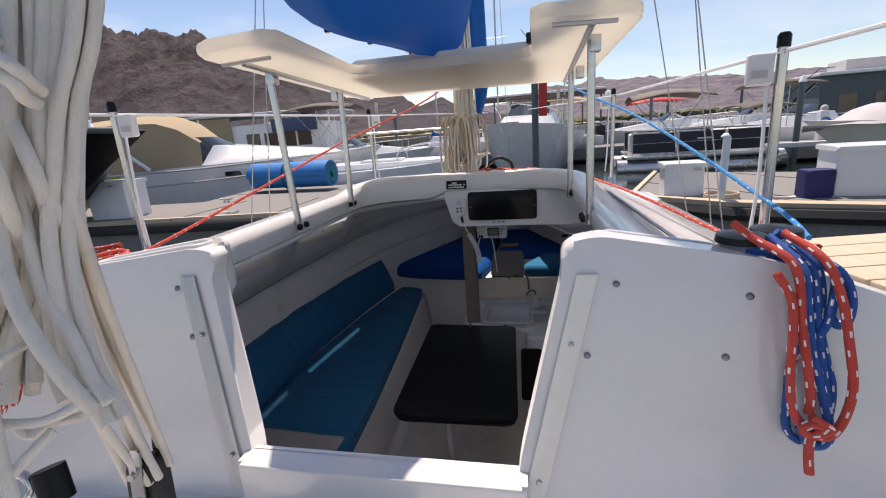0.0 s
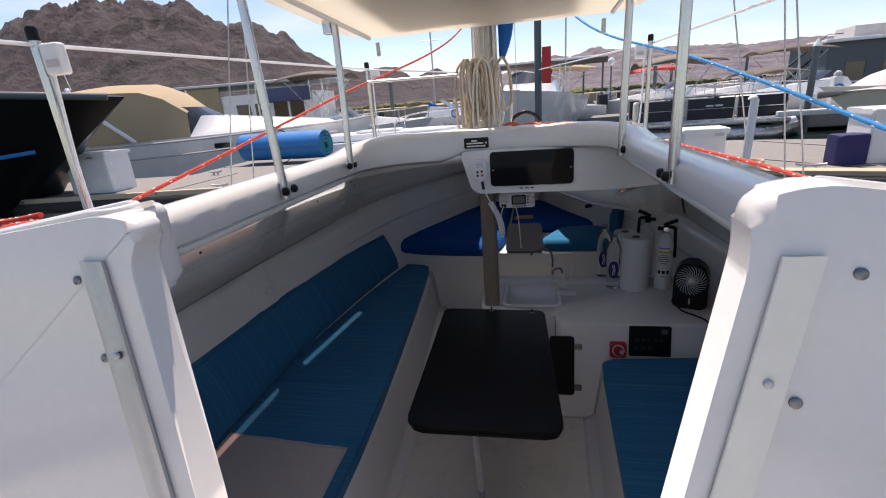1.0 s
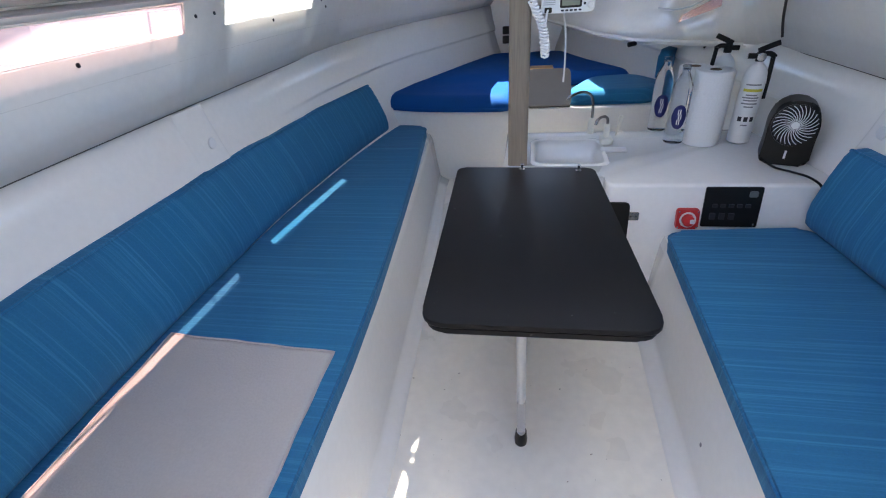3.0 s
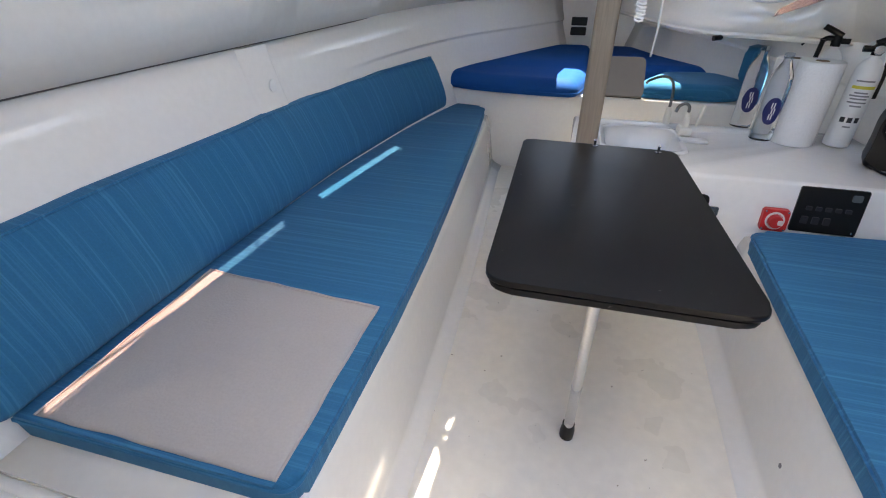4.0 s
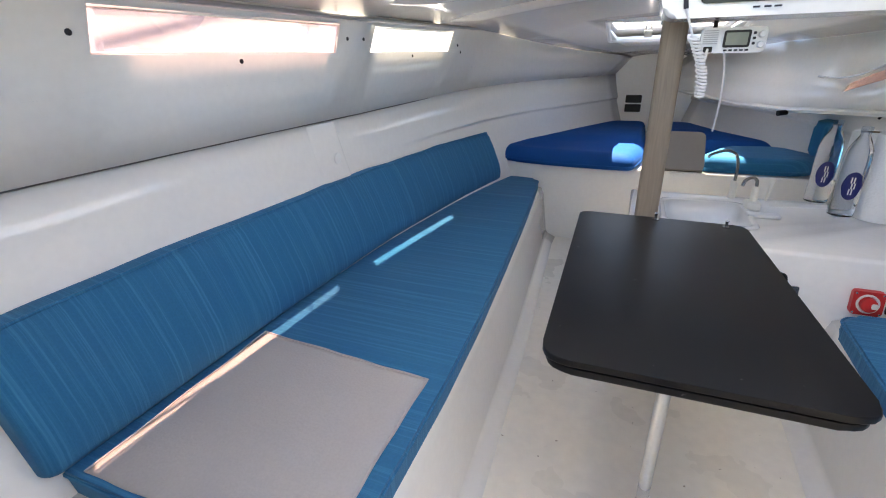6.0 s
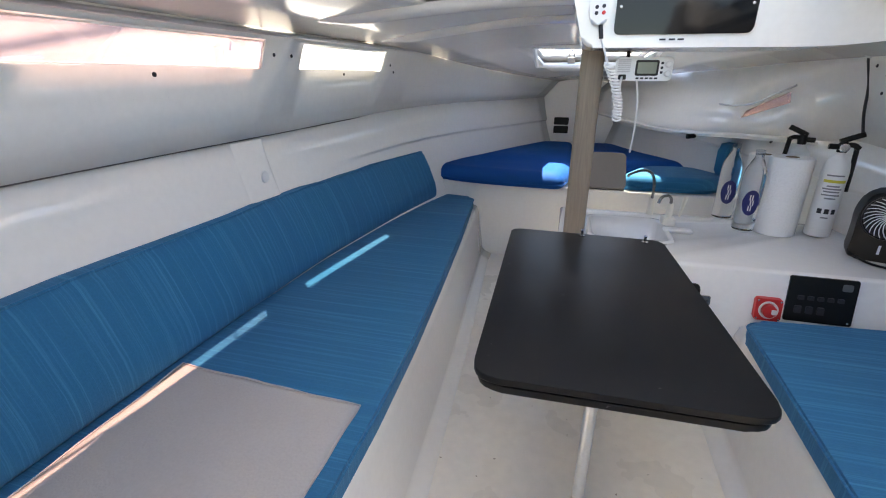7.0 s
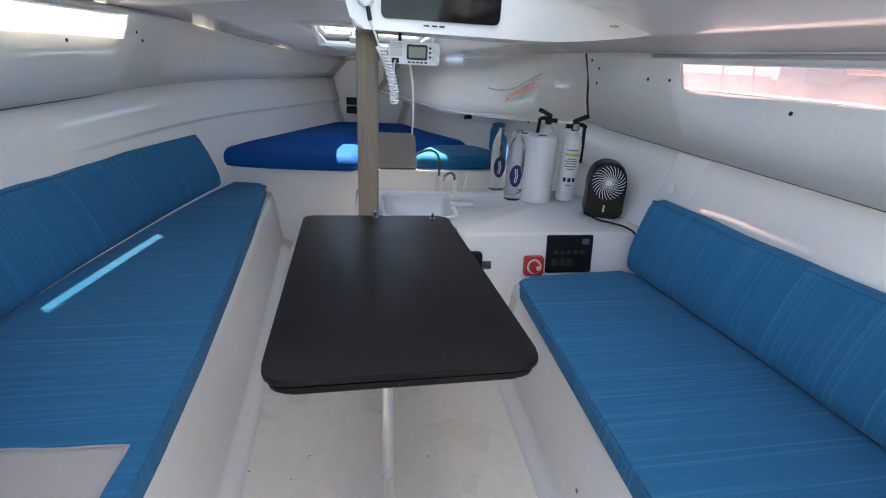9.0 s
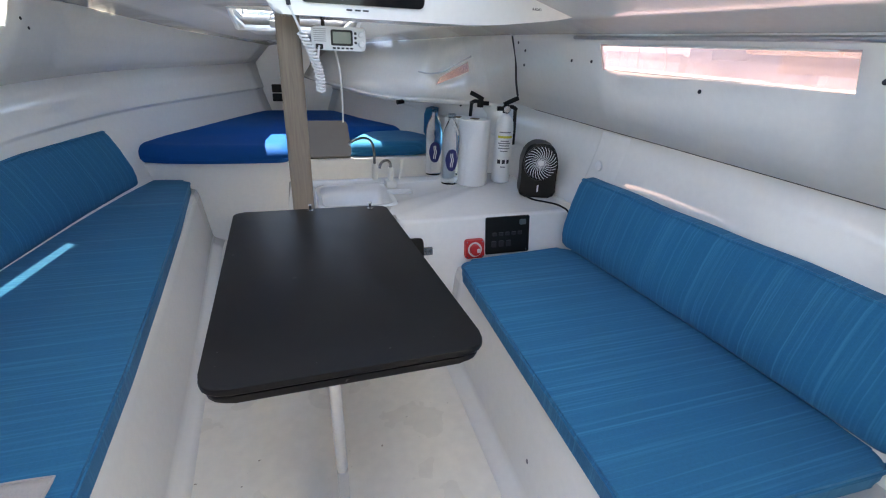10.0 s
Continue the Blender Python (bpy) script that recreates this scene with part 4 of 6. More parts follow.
def towel(x, y, h=0.285, r=0.068):
    e = empty("paper_towel_roll", "white paper towel roll standing upright on the counter", "paper roll", "paper towel rolls", (x, y, 0.469))
    b = lathe([(0.018, 0.004), (r - 0.003, 0), (r, 0.004), (r + 0.001, h * 0.5), (r, h - 0.004), (r - 0.003, h), (0.021, h - 0.001), (0.020, h - 0.03)], n=36)
    part("roll", b, PAPER, e)
    part("core", lathe([(0.0205, h - 0.035), (0.0205, h + 0.0005), (0.0185, h + 0.0005), (0.0185, h - 0.035)], n=20), CARD, e)
    part("loose_sheet", loft([[(math.cos(radians(a)) * (r + 0.002 + 0.004 * k / 5), math.sin(radians(a)) * (r + 0.002 + 0.004 * k / 5), z) for z in (0.004, h - 0.004)] for k, a in enumerate((-30, -22, -14, -6, 2, 8))]), PAPER, e)
    return e


CARD = mat("brown_card", (0.20, 0.15, 0.10), 0.9)
towel(0.702, 2.135)
towel(0.676, 2.285, 0.27, 0.060)


def extinguisher(x, y, turn):
    e = empty("fire_extinguisher", "white fire extinguisher with black lever and printed label", "extinguisher", "fire extinguishers", (x, y, 0.469))
    e.rotation_euler = (0, 0, radians(turn))
    part("cylinder", lathe([(0.030, 0), (0.039, 0.005), (0.040, 0.02), (0.040, 0.24), (0.036, 0.272), (0.024, 0.292), (0.014, 0.30), (0.013, 0.312)], n=28), WHITEP, e)
    part("valve", lathe([(0.015, 0.308), (0.016, 0.335), (0.010, 0.345)], n=16), BLACK, e)
    part("gauge", lathe([(0.015, 0), (0.015, 0.010), (0.012, 0.012)], n=18, m=Matrix.Translation((0, -0.014, 0.325)) @ pose(0, 0, 0, 90)), CHROME, e)
    part("lever", tube([(-0.012, 0, 0.343), (0.018, 0, 0.358), (0.050, 0, 0.372)], 0.010, 8, sub=3), BLACK, e)
    part("grip", tube([(0.0, 0, 0.332), (0.028, 0, 0.334), (0.046, 0, 0.322)], 0.009, 8, sub=3), BLACK, e)
    part("nozzle", tube([(-0.012, 0, 0.326), (-0.040, 0, 0.326)], 0.010, 10), BLACK, e)
    part("strap", tube([(0.042, 0.01, 0.33), (0.046, 0.01, 0.25), (0.048, 0.012, 0.17)], 0.008, 8, sub=3), BLACK, e)
    b = bmesh.new()
    arc = lambda a0, a1, z0, z1, rr=0.0406: loft([[(rr * math.sin(radians(a)), -rr * math.cos(radians(a)), z) for z in (z0, z1)] for a in [a0 + (a1 - a0) * k / 8 for k in range(9)]])
    part("band", arc(-50, 50, 0.205, 0.215), YELLOW, e)
    for z, w in ((0.228, 42), (0.190, 30), (0.180, 46), (0.170, 38), (0.158, 44), (0.146, 26), (0.075, 18)):
        part("print", arc(-w, w * 0.8, z, z + 0.005), GREYINK, e)
    for a in (-40, -10, 20):
        part("pictogram", arc(a, a + 20, 0.092, 0.110), INK, e)
    return e


YELLOW = mat("label_yellow", (0.60, 0.52, 0.05), 0.5)
GREYINK = mat("grey_print", (0.22, 0.22, 0.23), 0.6)
extinguisher(0.845, 2.135, -12)
extinguisher(0.800, 2.33, 165)

# fan
e = empty("desk_fan", "small black desk fan with a white-tipped spiral grille", "fan", at=(0.918, 1.925, 0.469))
e.rotation_euler, e.scale = (0, 0, radians(-20)), (0.82, 0.82, 0.84)
b = prism(rounded([(-0.092, 0.0), (0.092, 0.0), (0.088, 0.10), (0.092, 0.175), (0.066, 0.252), (0, 0.268), (-0.066, 0.252), (-0.092, 0.175), (-0.088, 0.10)], 0.03), -0.055, 0.060, 0.018, 3, UPR)
for v in b.verts:
    v.co.y += 0.10 * max(0, v.co.z - 0.06)
part("housing", b, BLACK, e)
TILT = Matrix.Translation((0, -0.058, 0.172)) @ pose(0, 0, 0, 90 - 14, 0, 0)
part("rim", lathe([(0.080, -0.004), (0.083, 0.0), (0.082, 0.010), (0.078, 0.012), (0.074, 0.004)], n=40, m=TILT), BLACK, e)
for k in range(26):
    a0 = 2 * math.pi * k / 26
    pts = [TILT @ Vector((r * math.cos(a0 + 0.9 * (r / 0.078)), r * math.sin(a0 + 0.9 * (r / 0.078)), 0.012 + 0.010 * (1 - (r / 0.078) ** 2))) for r in (0.016, 0.034, 0.052, 0.066, 0.078)]
    part("grille_blade", tube(pts, 0.0016, 5), GRILLE, e) if k else None
    if not k:
        GRILLE = mat("grille_grey", (0.72, 0.73, 0.75), 0.35)
        part("grille_blade", tube(pts, 0.0016, 5), GRILLE, e)
part("hub", lathe([(0.0145, 0.012), (0.0145, 0.024), (0.010, 0.027)], n=24, m=TILT), WHITEP, e)
part("foot", box(-0.055, 0.055, -0.05, 0.04, 0.0, 0.012, 0.004, 2), BLACK, e)
part("logo_bar", box(-0.004, 0.004, -0.0625, -0.0605, 0.03, 0.065, 0.0005, 1), GRILLE, e)
e = empty("fan_cord", "thin black power cord trailing from the fan", "cord")
part("cord", tube([(0.850, 1.905, 0.480), (0.865, 1.845, 0.4745), (0.905, 1.80, 0.4745), (0.935, 1.755, 0.4745), (0.952, 1.705, 0.462), (0.950, 1.692, 0.42), (0.940, 1.688, 0.345)], 0.004, 7, sub=5), BLACK, e)

# galley front: battery switch, breaker panel, black locker door
e = empty("battery_switch", "red square battery switch with a pale dial", "switch")
plate("base", 0.521, 0.594, 0.318, 0.386, 1.689, 0.018, RED, e, 0.008, 0.003)
part("ring", lathe([(0.027, 0), (0.027, 0.003), (0.023, 0.003), (0.023, 0)], n=28, m=Matrix.Translation((0.557, 1.671, 0.352)) @ pose(0, 0, 0, 90)), FLECK, e)
part("knob", lathe([(0.020, 0), (0.019, 0.014), (0.016, 0.016)], n=24, m=Matrix.Translation((0.557, 1.671, 0.352)) @ pose(0, 0, 0, 90)), RED, e)
plate("pointer", 0.560, 0.574, 0.345, 0.360, 1.655, 0.002, FLECK, e, 0.004, 0.0005)
for x in (0.527, 0.588):
    for z in (0.324, 0.380):
        screw((x, 1.6705, z), (0, -1, 0), e, 0.003, CHROME)
e = empty("breaker_panel", "black electrical panel with two rows of rocker switches", "panel")
plate("panel", 0.605, 0.784, 0.322, 0.461, 1.689, 0.006, BLACK, e, 0.005, 0.002)
for k in range(5):
    plate("rocker", 0.632 + k * 0.026, 0.648 + k * 0.026, 0.392, 0.404, 1.683, 0.006, INK, e, 0.002, 0.001)
for k in range(3):
    plate("rocker", 0.628 + k * 0.03, 0.646 + k * 0.03, 0.350, 0.372, 1.683, 0.006, INK, e, 0.002, 0.001)
plate("socket", 0.742, 0.768, 0.428, 0.448, 1.683, 0.003, SLATE, e, 0.004, 0.001)
screw((0.772, 1.682, 0.332), (0, -1, 0), e, 0.003, CHROME)
e = empty("locker_door", "black locker door with two grey hinges in the galley front", "door")
plate("door", 0.25, 0.364, 0.12, 0.405, 1.689, 0.010, BLACKTOP, e, 0.015, 0.003)
for z in (0.155, 0.355):
    plate("hinge", 0.360, 0.398, z - 0.014, z + 0.014, 1.6885, 0.006, STEEL, e, 0.003, 0.001)
    for x in (0.371, 0.388):
        screw((x, 1.6835, z), (0, -1, 0), e, 0.003, INK)
for nm in ("battery_switch", "breaker_panel", "locker_door"):
    for ob in bpy.data.objects[nm].children:
        rake(ob)

# rails over the windows, screws in the liner, cable
for side, y0, y1 in ((-1, 0.55, 2.62), (1, 0.70, 1.86)):
    e = empty("curtain_rail", "thin grey curtain rail above the cabin windows", "rail", "curtain rails")
    part("rail", tube([(side * (seam(y) - LEAN_TOP - 0.002), y, 1.124) for y in [y0 + (y1 - y0) * k / 10 for k in range(11)]], 0.0065, 8), ALUDULL, e)
    settle(e.children[0])
e = empty("liner_screws", "dark screw heads round the cabin windows", "screws")
for side, y, z in ((-1, 0.765, 1.059), (-1, 1.16, 1.005), (-1, 1.595, 1.064), (-1, 1.685, 1.064), (-1, 2.02, 1.008), (-1, 2.365, 1.05), (-1, 2.41, 1.02), (1, 1.90, 1.045), (1, 1.32, 0.990), (1, 1.79, 1.047), (1, 2.23, 1.012), (1, 2.20, 1.07), (1, 0.88, 1.05), (1, 2.24, 1.10)):
    f = (z - seam_z(y)) / (top_z(y) - seam_z(y))
    screw((side * (seam(y) - LEAN_TOP * f - 0.001), y, z), (-side, 0, 0), e, 0.006, INK)
for ob in e.children:
    settle(ob)
e = empty("bulkhead_cable", "black cable run up the liner beside the extinguishers", "cable")
part("cable", tube([(0.915, 2.27, 1.16), (0.905, 2.275, 1.10), (0.94, 2.29, 1.0), (0.958, 2.30, 0.90), (0.975, 2.30, 0.83)], 0.005, 7, sub=4), INK, e)
part("clip", lathe([(0.014, -0.004), (0.014, 0.004), (0.009, 0.005)], n=14, m=Matrix.Translation((0.905, 2.268, 1.10)) @ pose(0, 0, 0, 90)), ALUDULL, e)

# moulded rib and round plug in the hull liner each side
for side in (-1, 1):
    e = empty("liner_rib", "white moulded rib with a round plug in the hull liner", "rib", "liner ribs")
    yc = 1.70 if side > 0 else 1.53
    rows = []
    for y, o in ((yc - 0.075, 0.0), (yc - 0.06, 0.005), (yc + 0.06, 0.005), (yc + 0.075, 0.0)):
        rows.append([(side * (seam(y) + 0.010 - 0.20 * (1 - t) ** 1.25 - o), y, 0.22 + (seam_z(y) - 0.22) * t) for t in (0.45, 0.6, 0.75, 0.9, 0.985)])
    part("rib", loft(rows), LINER, e)
    part("plug", lathe([(0.02, 0), (0.019, 0.004), (0.012, 0.005)], n=20, m=Matrix.Translation((side * (seam(yc) - 0.045), yc, 0.685)) @ pose(0, 0, 0, 0, -side * 90, 0)), WHITEP, e)
    for ob in e.children:
        settle(ob)

# ---- forward berth things ----
e = empty("berth_board", "grey laminate board leaning on the berth with a dark edge", "board")
b = prism(rounded([(-0.02, 0.0), (0.245, 0.0), (0.232, 0.20), (0.0, 0.20)], 0.03), 0, 0.013, 0.003, 2, Matrix.Translation((0, 2.815, 0.445)) @ pose(0, 0, 0, -24) @ UPR)
part("board", b, GREYBOARD := mat("grey_laminate", (0.13, 0.13, 0.135), 0.35, var=0.05), e)
part("edge_strip", tube([(-0.01, 2.800, 0.449), (0.236, 2.800, 0.449)], 0.007, 6), BLACK, e)
cushion("berth_cushion", [(0.19, 2.83), (0.68, 2.82), (0.80, 3.00), (0.66, 3.26), (0.36, 3.22)], 0.442, 0.520, TEAL, "teal blue corner cushion on the forward berth", "cushion", r=0.10, crown=0.05)
e = empty("small_cushion", "small teal cushion propped upright on the berth", "cushion")
b = prism(rounded([(-0.09, 0), (0.09, 0), (0.09, 0.17), (-0.09, 0.17)], 0.03), -0.03, 0.03, 0.02, 3, Matrix.Translation((0.775, 3.03, 0.518)) @ pose(0, 0, 0, 0, 0, 55) @ UPR)
part("cover", b, TEALZ, e)
e = empty("bow_vent", "black twin louvre vent on the bow bulkhead", "vent")
plate("frame", -0.205, -0.075, 0.575, 0.715, 4.199, 0.006, WHITEP, e, 0.008, 0.002)
for z in (0.582, 0.650):
    plate("louvre", -0.198, -0.082, z, z + 0.058, 4.192, 0.008, BLACK, e, 0.008, 0.002)
e = empty("stowed_plank", "short varnished plank lying on the berth", "plank")
part("plank", box(0.02, 0.17, 3.42, 3.50, 0.517, 0.535, 0.004, 2), banded("varnished_wood", (0.42, 0.20, 0.06), (0.60, 0.34, 0.14), 30, 0.4, 0), e)
# underside of the swelling liner, and the rail over its window
rows = []
for k in range(16):
    y = 2.55 + 1.6 * k / 15
    x, _, z = bow_row(y)[0]
    w = max(seam(y) + 0.02, x + 0.01)
    rows.append([(x, y, z + 0.006), (x - 0.004, y, z - 0.004), (x + 0.004, y, z - 0.012), (x + (w - x) * 0.5, y, z - 0.004), (w, y, z + 0.01)])
settle(tagged(solid(link("berth_shelf", loft(rows), LINER, None, True), 0.006), kind="structure"))
e = empty("curtain_rail", "thin grey curtain rail above the forward window", "rail", "curtain rails")
settle(part("rail", tube([Vector(bow_row(y)[2]) + Vector((-0.006, -0.006, 0.014)) for y in (2.62, 2.70, 2.80, 2.90, 3.0)], 0.0045, 7, sub=3), ALUDULL, e))
e = empty("reading_lamp", "small black reading lamp fixed under the shelf", "lamp")
part("head", tube([(0.575, 2.985, 0.726), (0.535, 2.97, 0.722)], 0.013, 10), BLACK, e)
part("stem", tube([(0.84, 2.72, 0.80), (0.845, 2.70, 0.76), (0.83, 2.70, 0.735)], 0.005, 8, sub=3), BLACK, e)

# forward hatch
e = empty("deck_hatch", "open forward hatch frame with a small padlock", "hatch")
hz = lambda x, y: roof_z(x, y)
ring = [(HATCH[0], HATCH[2]), (HATCH[1], HATCH[2]), (HATCH[1], HATCH[3]), (HATCH[0], HATCH[3])]
for (xa, ya), (xb, yb) in zip(ring, ring[1:] + ring[:1]):
    part("frame", tube([(xa * 0.97, ya, hz(xa, ya) + 0.005), (xb * 0.97, yb, hz(xb, yb) + 0.005)], 0.014, 6), WHITEP, e)
lock = part("padlock", box(-0.125, -0.085, 3.04, 3.055, 1.085, 1.12, 0.004, 2), ALUDULL, e)
part("shackle", tube([(-0.118, 3.048, 1.12), (-0.116, 3.048, 1.145), (-0.105, 3.048, 1.155), (-0.094, 3.048, 1.145), (-0.092, 3.048, 1.12)], 0.004, 7, sub=3), CHROME, lock)


# ---- on deck ----
e = empty("mast", "silver aluminium mast with a blue sail cover strip and tied halyards", "mast")
part("pole", prism(rounded([(-0.062, 1.905), (0.022, 1.905), (0.022, 2.02), (-0.062, 2.02)], 0.03), 1.325, 9.0), ALUDULL, e)
part("foot", box(-0.085, 0.045, 1.885, 2.04, 1.30, 1.345, 0.012, 2), ALUDULL, e)
part("sail_luff", tube([(0.055, 1.93, 1.66), (0.075, 1.92, 1.80), (0.07, 1.93, 2.1), (0.06, 1.94, 2.6)], 0.035, 10, sub=4, taper=lambda t: 0.35 + 0.8 * min(1, t * 2.5)), SAILBLUE, e)
for k in range(7):
    a = k * 0.9
    part("halyard", tube([(-0.02 + 0.055 * math.cos(a), 1.93 + 0.045 * math.sin(a) - 0.02, 1.33), (-0.02 + 0.06 * math.cos(a + 0.3), 1.915 + 0.03 * math.sin(a), 1.6), (-0.02 + 0.05 * math.cos(a + 0.2), 1.90, 1.8), (-0.02 + 0.045 * math.cos(a), 1.905, 3.0 + k * 0.4)], 0.0045, 6, sub=3), ROPE, e)
e = empty("halyard_coil", "untidy hank of tan and white halyard line tied to the mast", "rope coil")
rnd = random.Random(4)
for k in range(22):
    x, y = -0.02 + rnd.uniform(-0.085, 0.09), 1.86 + rnd.uniform(-0.03, 0.03)
    w, h = rnd.uniform(0.012, 0.04), rnd.uniform(0.14, 0.29)
    part("loop", tube([(x, y, 1.66), (x - w, y - 0.01, 1.60), (x - w * rnd.uniform(0.4, 2.0), y - 0.02, 1.64 - h), (x, y + 0.01, 1.62 - h), (x + w, y, 1.64 - h * 0.9), (x + w * 0.8, y, 1.60), (x, y, 1.66)], 0.0055, 6, sub=4), TANROPE if k % 3 else ROPE, e)
e = empty("loose_line", "loose orange and red line lying on the foredeck", "rope")
pts = [(0.06 + 0.30 * t + 0.03 * math.sin(t * 19), 1.752 + 0.028 * math.sin(t * 27), 1.3745 - 0.014 * t + 0.012 * abs(math.sin(t * 31))) for t in [k / 40 for k in range(41)]]
part("line", tube(pts, 0.006, 7), mat("orange_rope", (0.62, 0.12, 0.05), 0.8, bump=0.3), e)
e = empty("grab_loop", "black looped grab line beside the mast", "handle")
part("loop", tube([(0.07, 1.98, 1.33), (0.09, 1.98, 1.39), (0.15, 1.98, 1.42), (0.21, 1.98, 1.39), (0.225, 1.98, 1.33)], 0.009, 8, sub=5), BLACK, e)
e = empty("boat_cushion_pad", "cream deck vent pad lying beside the mast foot", "pad")
part("pad", prism(rounded([(-0.26, 1.86), (-0.07, 1.84), (-0.07, 1.98), (-0.24, 2.0)], 0.04), 1.315, 1.345, 0.01, 2), CREAM, e)

# sail bundle under its blue cover along the boom
e = empty("sail_cover", "blue canvas sail cover with brass eyelets hung along the boom", "sail cover")
rows, n = [], 26
for k in range(n + 1):
    t = k / n
    c = Vector((-0.02 - 0.62 * min(t, 0.30), 1.55 - 2.6 * t, 2.15 + 0.05 * t + 0.08 * smoothstep(0.28, 0.5, t)))
    taper = (0.35 + 0.65 * smoothstep(0.0, 0.09, t)) * (1 - 0.58 * smoothstep(0.26, 0.42, t))
    row = []
    for j in range(20):
        a = 2 * math.pi * j / 20
        fold = 1 + 0.05 * math.sin(5 * a + 9 * t) + 0.04 * math.sin(3 * a - 14 * t)
        rx, rz = 0.275 * taper * fold, 0.245 * taper * fold
        dz = rz * math.sin(a)
        if dz < 0:
            dz *= 1.15
            rx *= 0.78
        row.append(tuple(c + Vector((rx * math.cos(a), 0.19 * rx * math.cos(a), dz))))
    rows.append(row + row[:1])
b = loft(rows)
bmesh.ops.remove_doubles(b, verts=b.verts, dist=1e-5)
bmesh.ops.holes_fill(b, edges=b.edges)
part("canvas", b, SAILBLUE, e)
for t, u in ((0.06, 0.4), (0.17, 0.5), (0.26, 0.5)):
    c = Vector((-0.02 - 0.62 * t - 0.10, 1.55 - 2.6 * t, 2.15 + 0.05 * t - 0.235))
    part("eyelet", lathe([(0.016, -0.004), (0.016, 0.003), (0.009, 0.005), (0.008, -0.004)], n=16, m=Matrix.Translation(c) @ pose(0, 0, 0, 160, -25, 0)), CHROME, e)
e = empty("sliding_hatch", "white sliding hatch lid resting on the pop-top", "hatch lid")
b = prism(rounded([(-0.375, 1.24), (0.36, 1.24), (0.36, 1.80), (-0.375, 1.80)], 0.03), 0, 0.045, 0.012, 3)
for v in b.verts:
    v.co.z += 1.868 - 0.0625 * (v.co.y - 0.65) + 0.03 * (1 - (v.co.x / 0.4) ** 2)
part("lid", b, GEL, e)
part("handle", box(0.325, 0.345, 1.20, 1.24, 1.875, 1.91, 0.004, 2), BLACK, e)
# tracks and brackets under the pop-top
pt = bpy.data.objects["pop_top"]
for sx in (-1, 1):
    part("track", tube([(sx * 0.50, 0.72, 1.828), (sx * 0.49, 1.75, 1.772)], 0.009, 6), ALUDULL, pt)
    part("cross_track", tube([(sx * 0.40, 0.705, 1.834), (sx * 0.56, 0.705, 1.828)], 0.006, 6), ALUDULL, pt)
    for y, z in ((0.92, 1.815), (1.43, 1.785)):
        part("bracket", box(sx * 0.53 - 0.016, sx * 0.53 + 0.016, y - 0.018, y + 0.018, z - 0.03, z + 0.02, 0.004, 2), CHROME, pt)
    part("latch", box(sx * 0.46 - 0.008, sx * 0.46 + 0.008, 1.76, 1.772, 1.70, 1.755, 0.003, 1), ALUDULL, pt)
    for yb in (0.92, 1.40 if sx < 0 else 1.476):
        for dx in (-0.024, 0.024):
            xb = sx * 0.515
            part("bolt", lathe([(0.012, 0), (0.012, 0.010), (0.008, 0.014)], n=12, m=Matrix.Translation((xb - sx * 0.012, yb + dx, 1.288)) @ pose(0, 0, 0, 0, -sx * 90, 0)), BLACK, pt)


def line_thing(name, label, pts, r, material, sub=0, category="rope", group=""):
    e = empty(name, label, category, group)
    part("line", tube(pts, r, 7, sub=sub), material, e)
    return e


def fleck_line(e, pts, r, material, step=0.03, sub=6):
    """Rope with pale flecks worked into its cover."""
    line = curve_pts(pts, sub)
    part("rope", tube(line, r, 8), material, e)
    b = bmesh.new()
    acc, last = 0.0, line[0]
    for i in range(1, len(line)):
        acc += (line[i] - last).length
        last = line[i]
        if acc > step and i + 1 < len(line):
            acc = 0
            d = (line[i + 1] - line[i - 1]).normalized()
            s = d.orthogonal().normalized()
            for q in range(3):
                off = (Matrix.Rotation(2.1 * q + i, 3, d) @ s) * r * 0.82
                p = line[i] + off
                tube([p - d * r * 0.7, p + d * r * 0.7], r * 0.30, 5, b)
    tagged(part("fleck", b, FLECK, e), kind="stuff")


def stanchion(x, y, foot=0.97):
    e = empty("lifeline_stanchion", "polished steel lifeline stanchion with black cap and white line cleat", "stanchion", "lifeline stanchions")
    part("tube", tube([(x, y, foot), (x, y, 1.745)], 0.0135, 14), CHROME, e)
    part("cap", lathe([(0.0165, 0), (0.0165, 0.03), (0.011, 0.038)], (x, y, 1.745), 14), BLACK, e)
    part("base", lathe([(0.03, 0), (0.028, 0.012), (0.018, 0.05)], (x, y, foot - 0.02), 16), CHROME, e)
    s = 1 if x < 0 else -1
    h = part("line_clip", box(min(x + s * 0.02, x + s * 0.085), max(x + s * 0.02, x + s * 0.085), y - 0.015, y + 0.015, 1.65, 1.735, 0.008, 2), WHITEP, e)
    part("slot", box(x + s * 0.06 - 0.02, x + s * 0.06 + 0.02, y - 0.0215, y - 0.0205, 1.67, 1.69), GREYTARP, h, smooth=False)
    part("strap", tube([(x + s * 0.03, y, 1.65), (x + s * 0.035, y - 0.02, 1.40), (x + s * 0.05, y - 0.03, 1.22)], 0.005, 6, sub=3), WHITEP, e)
    return e


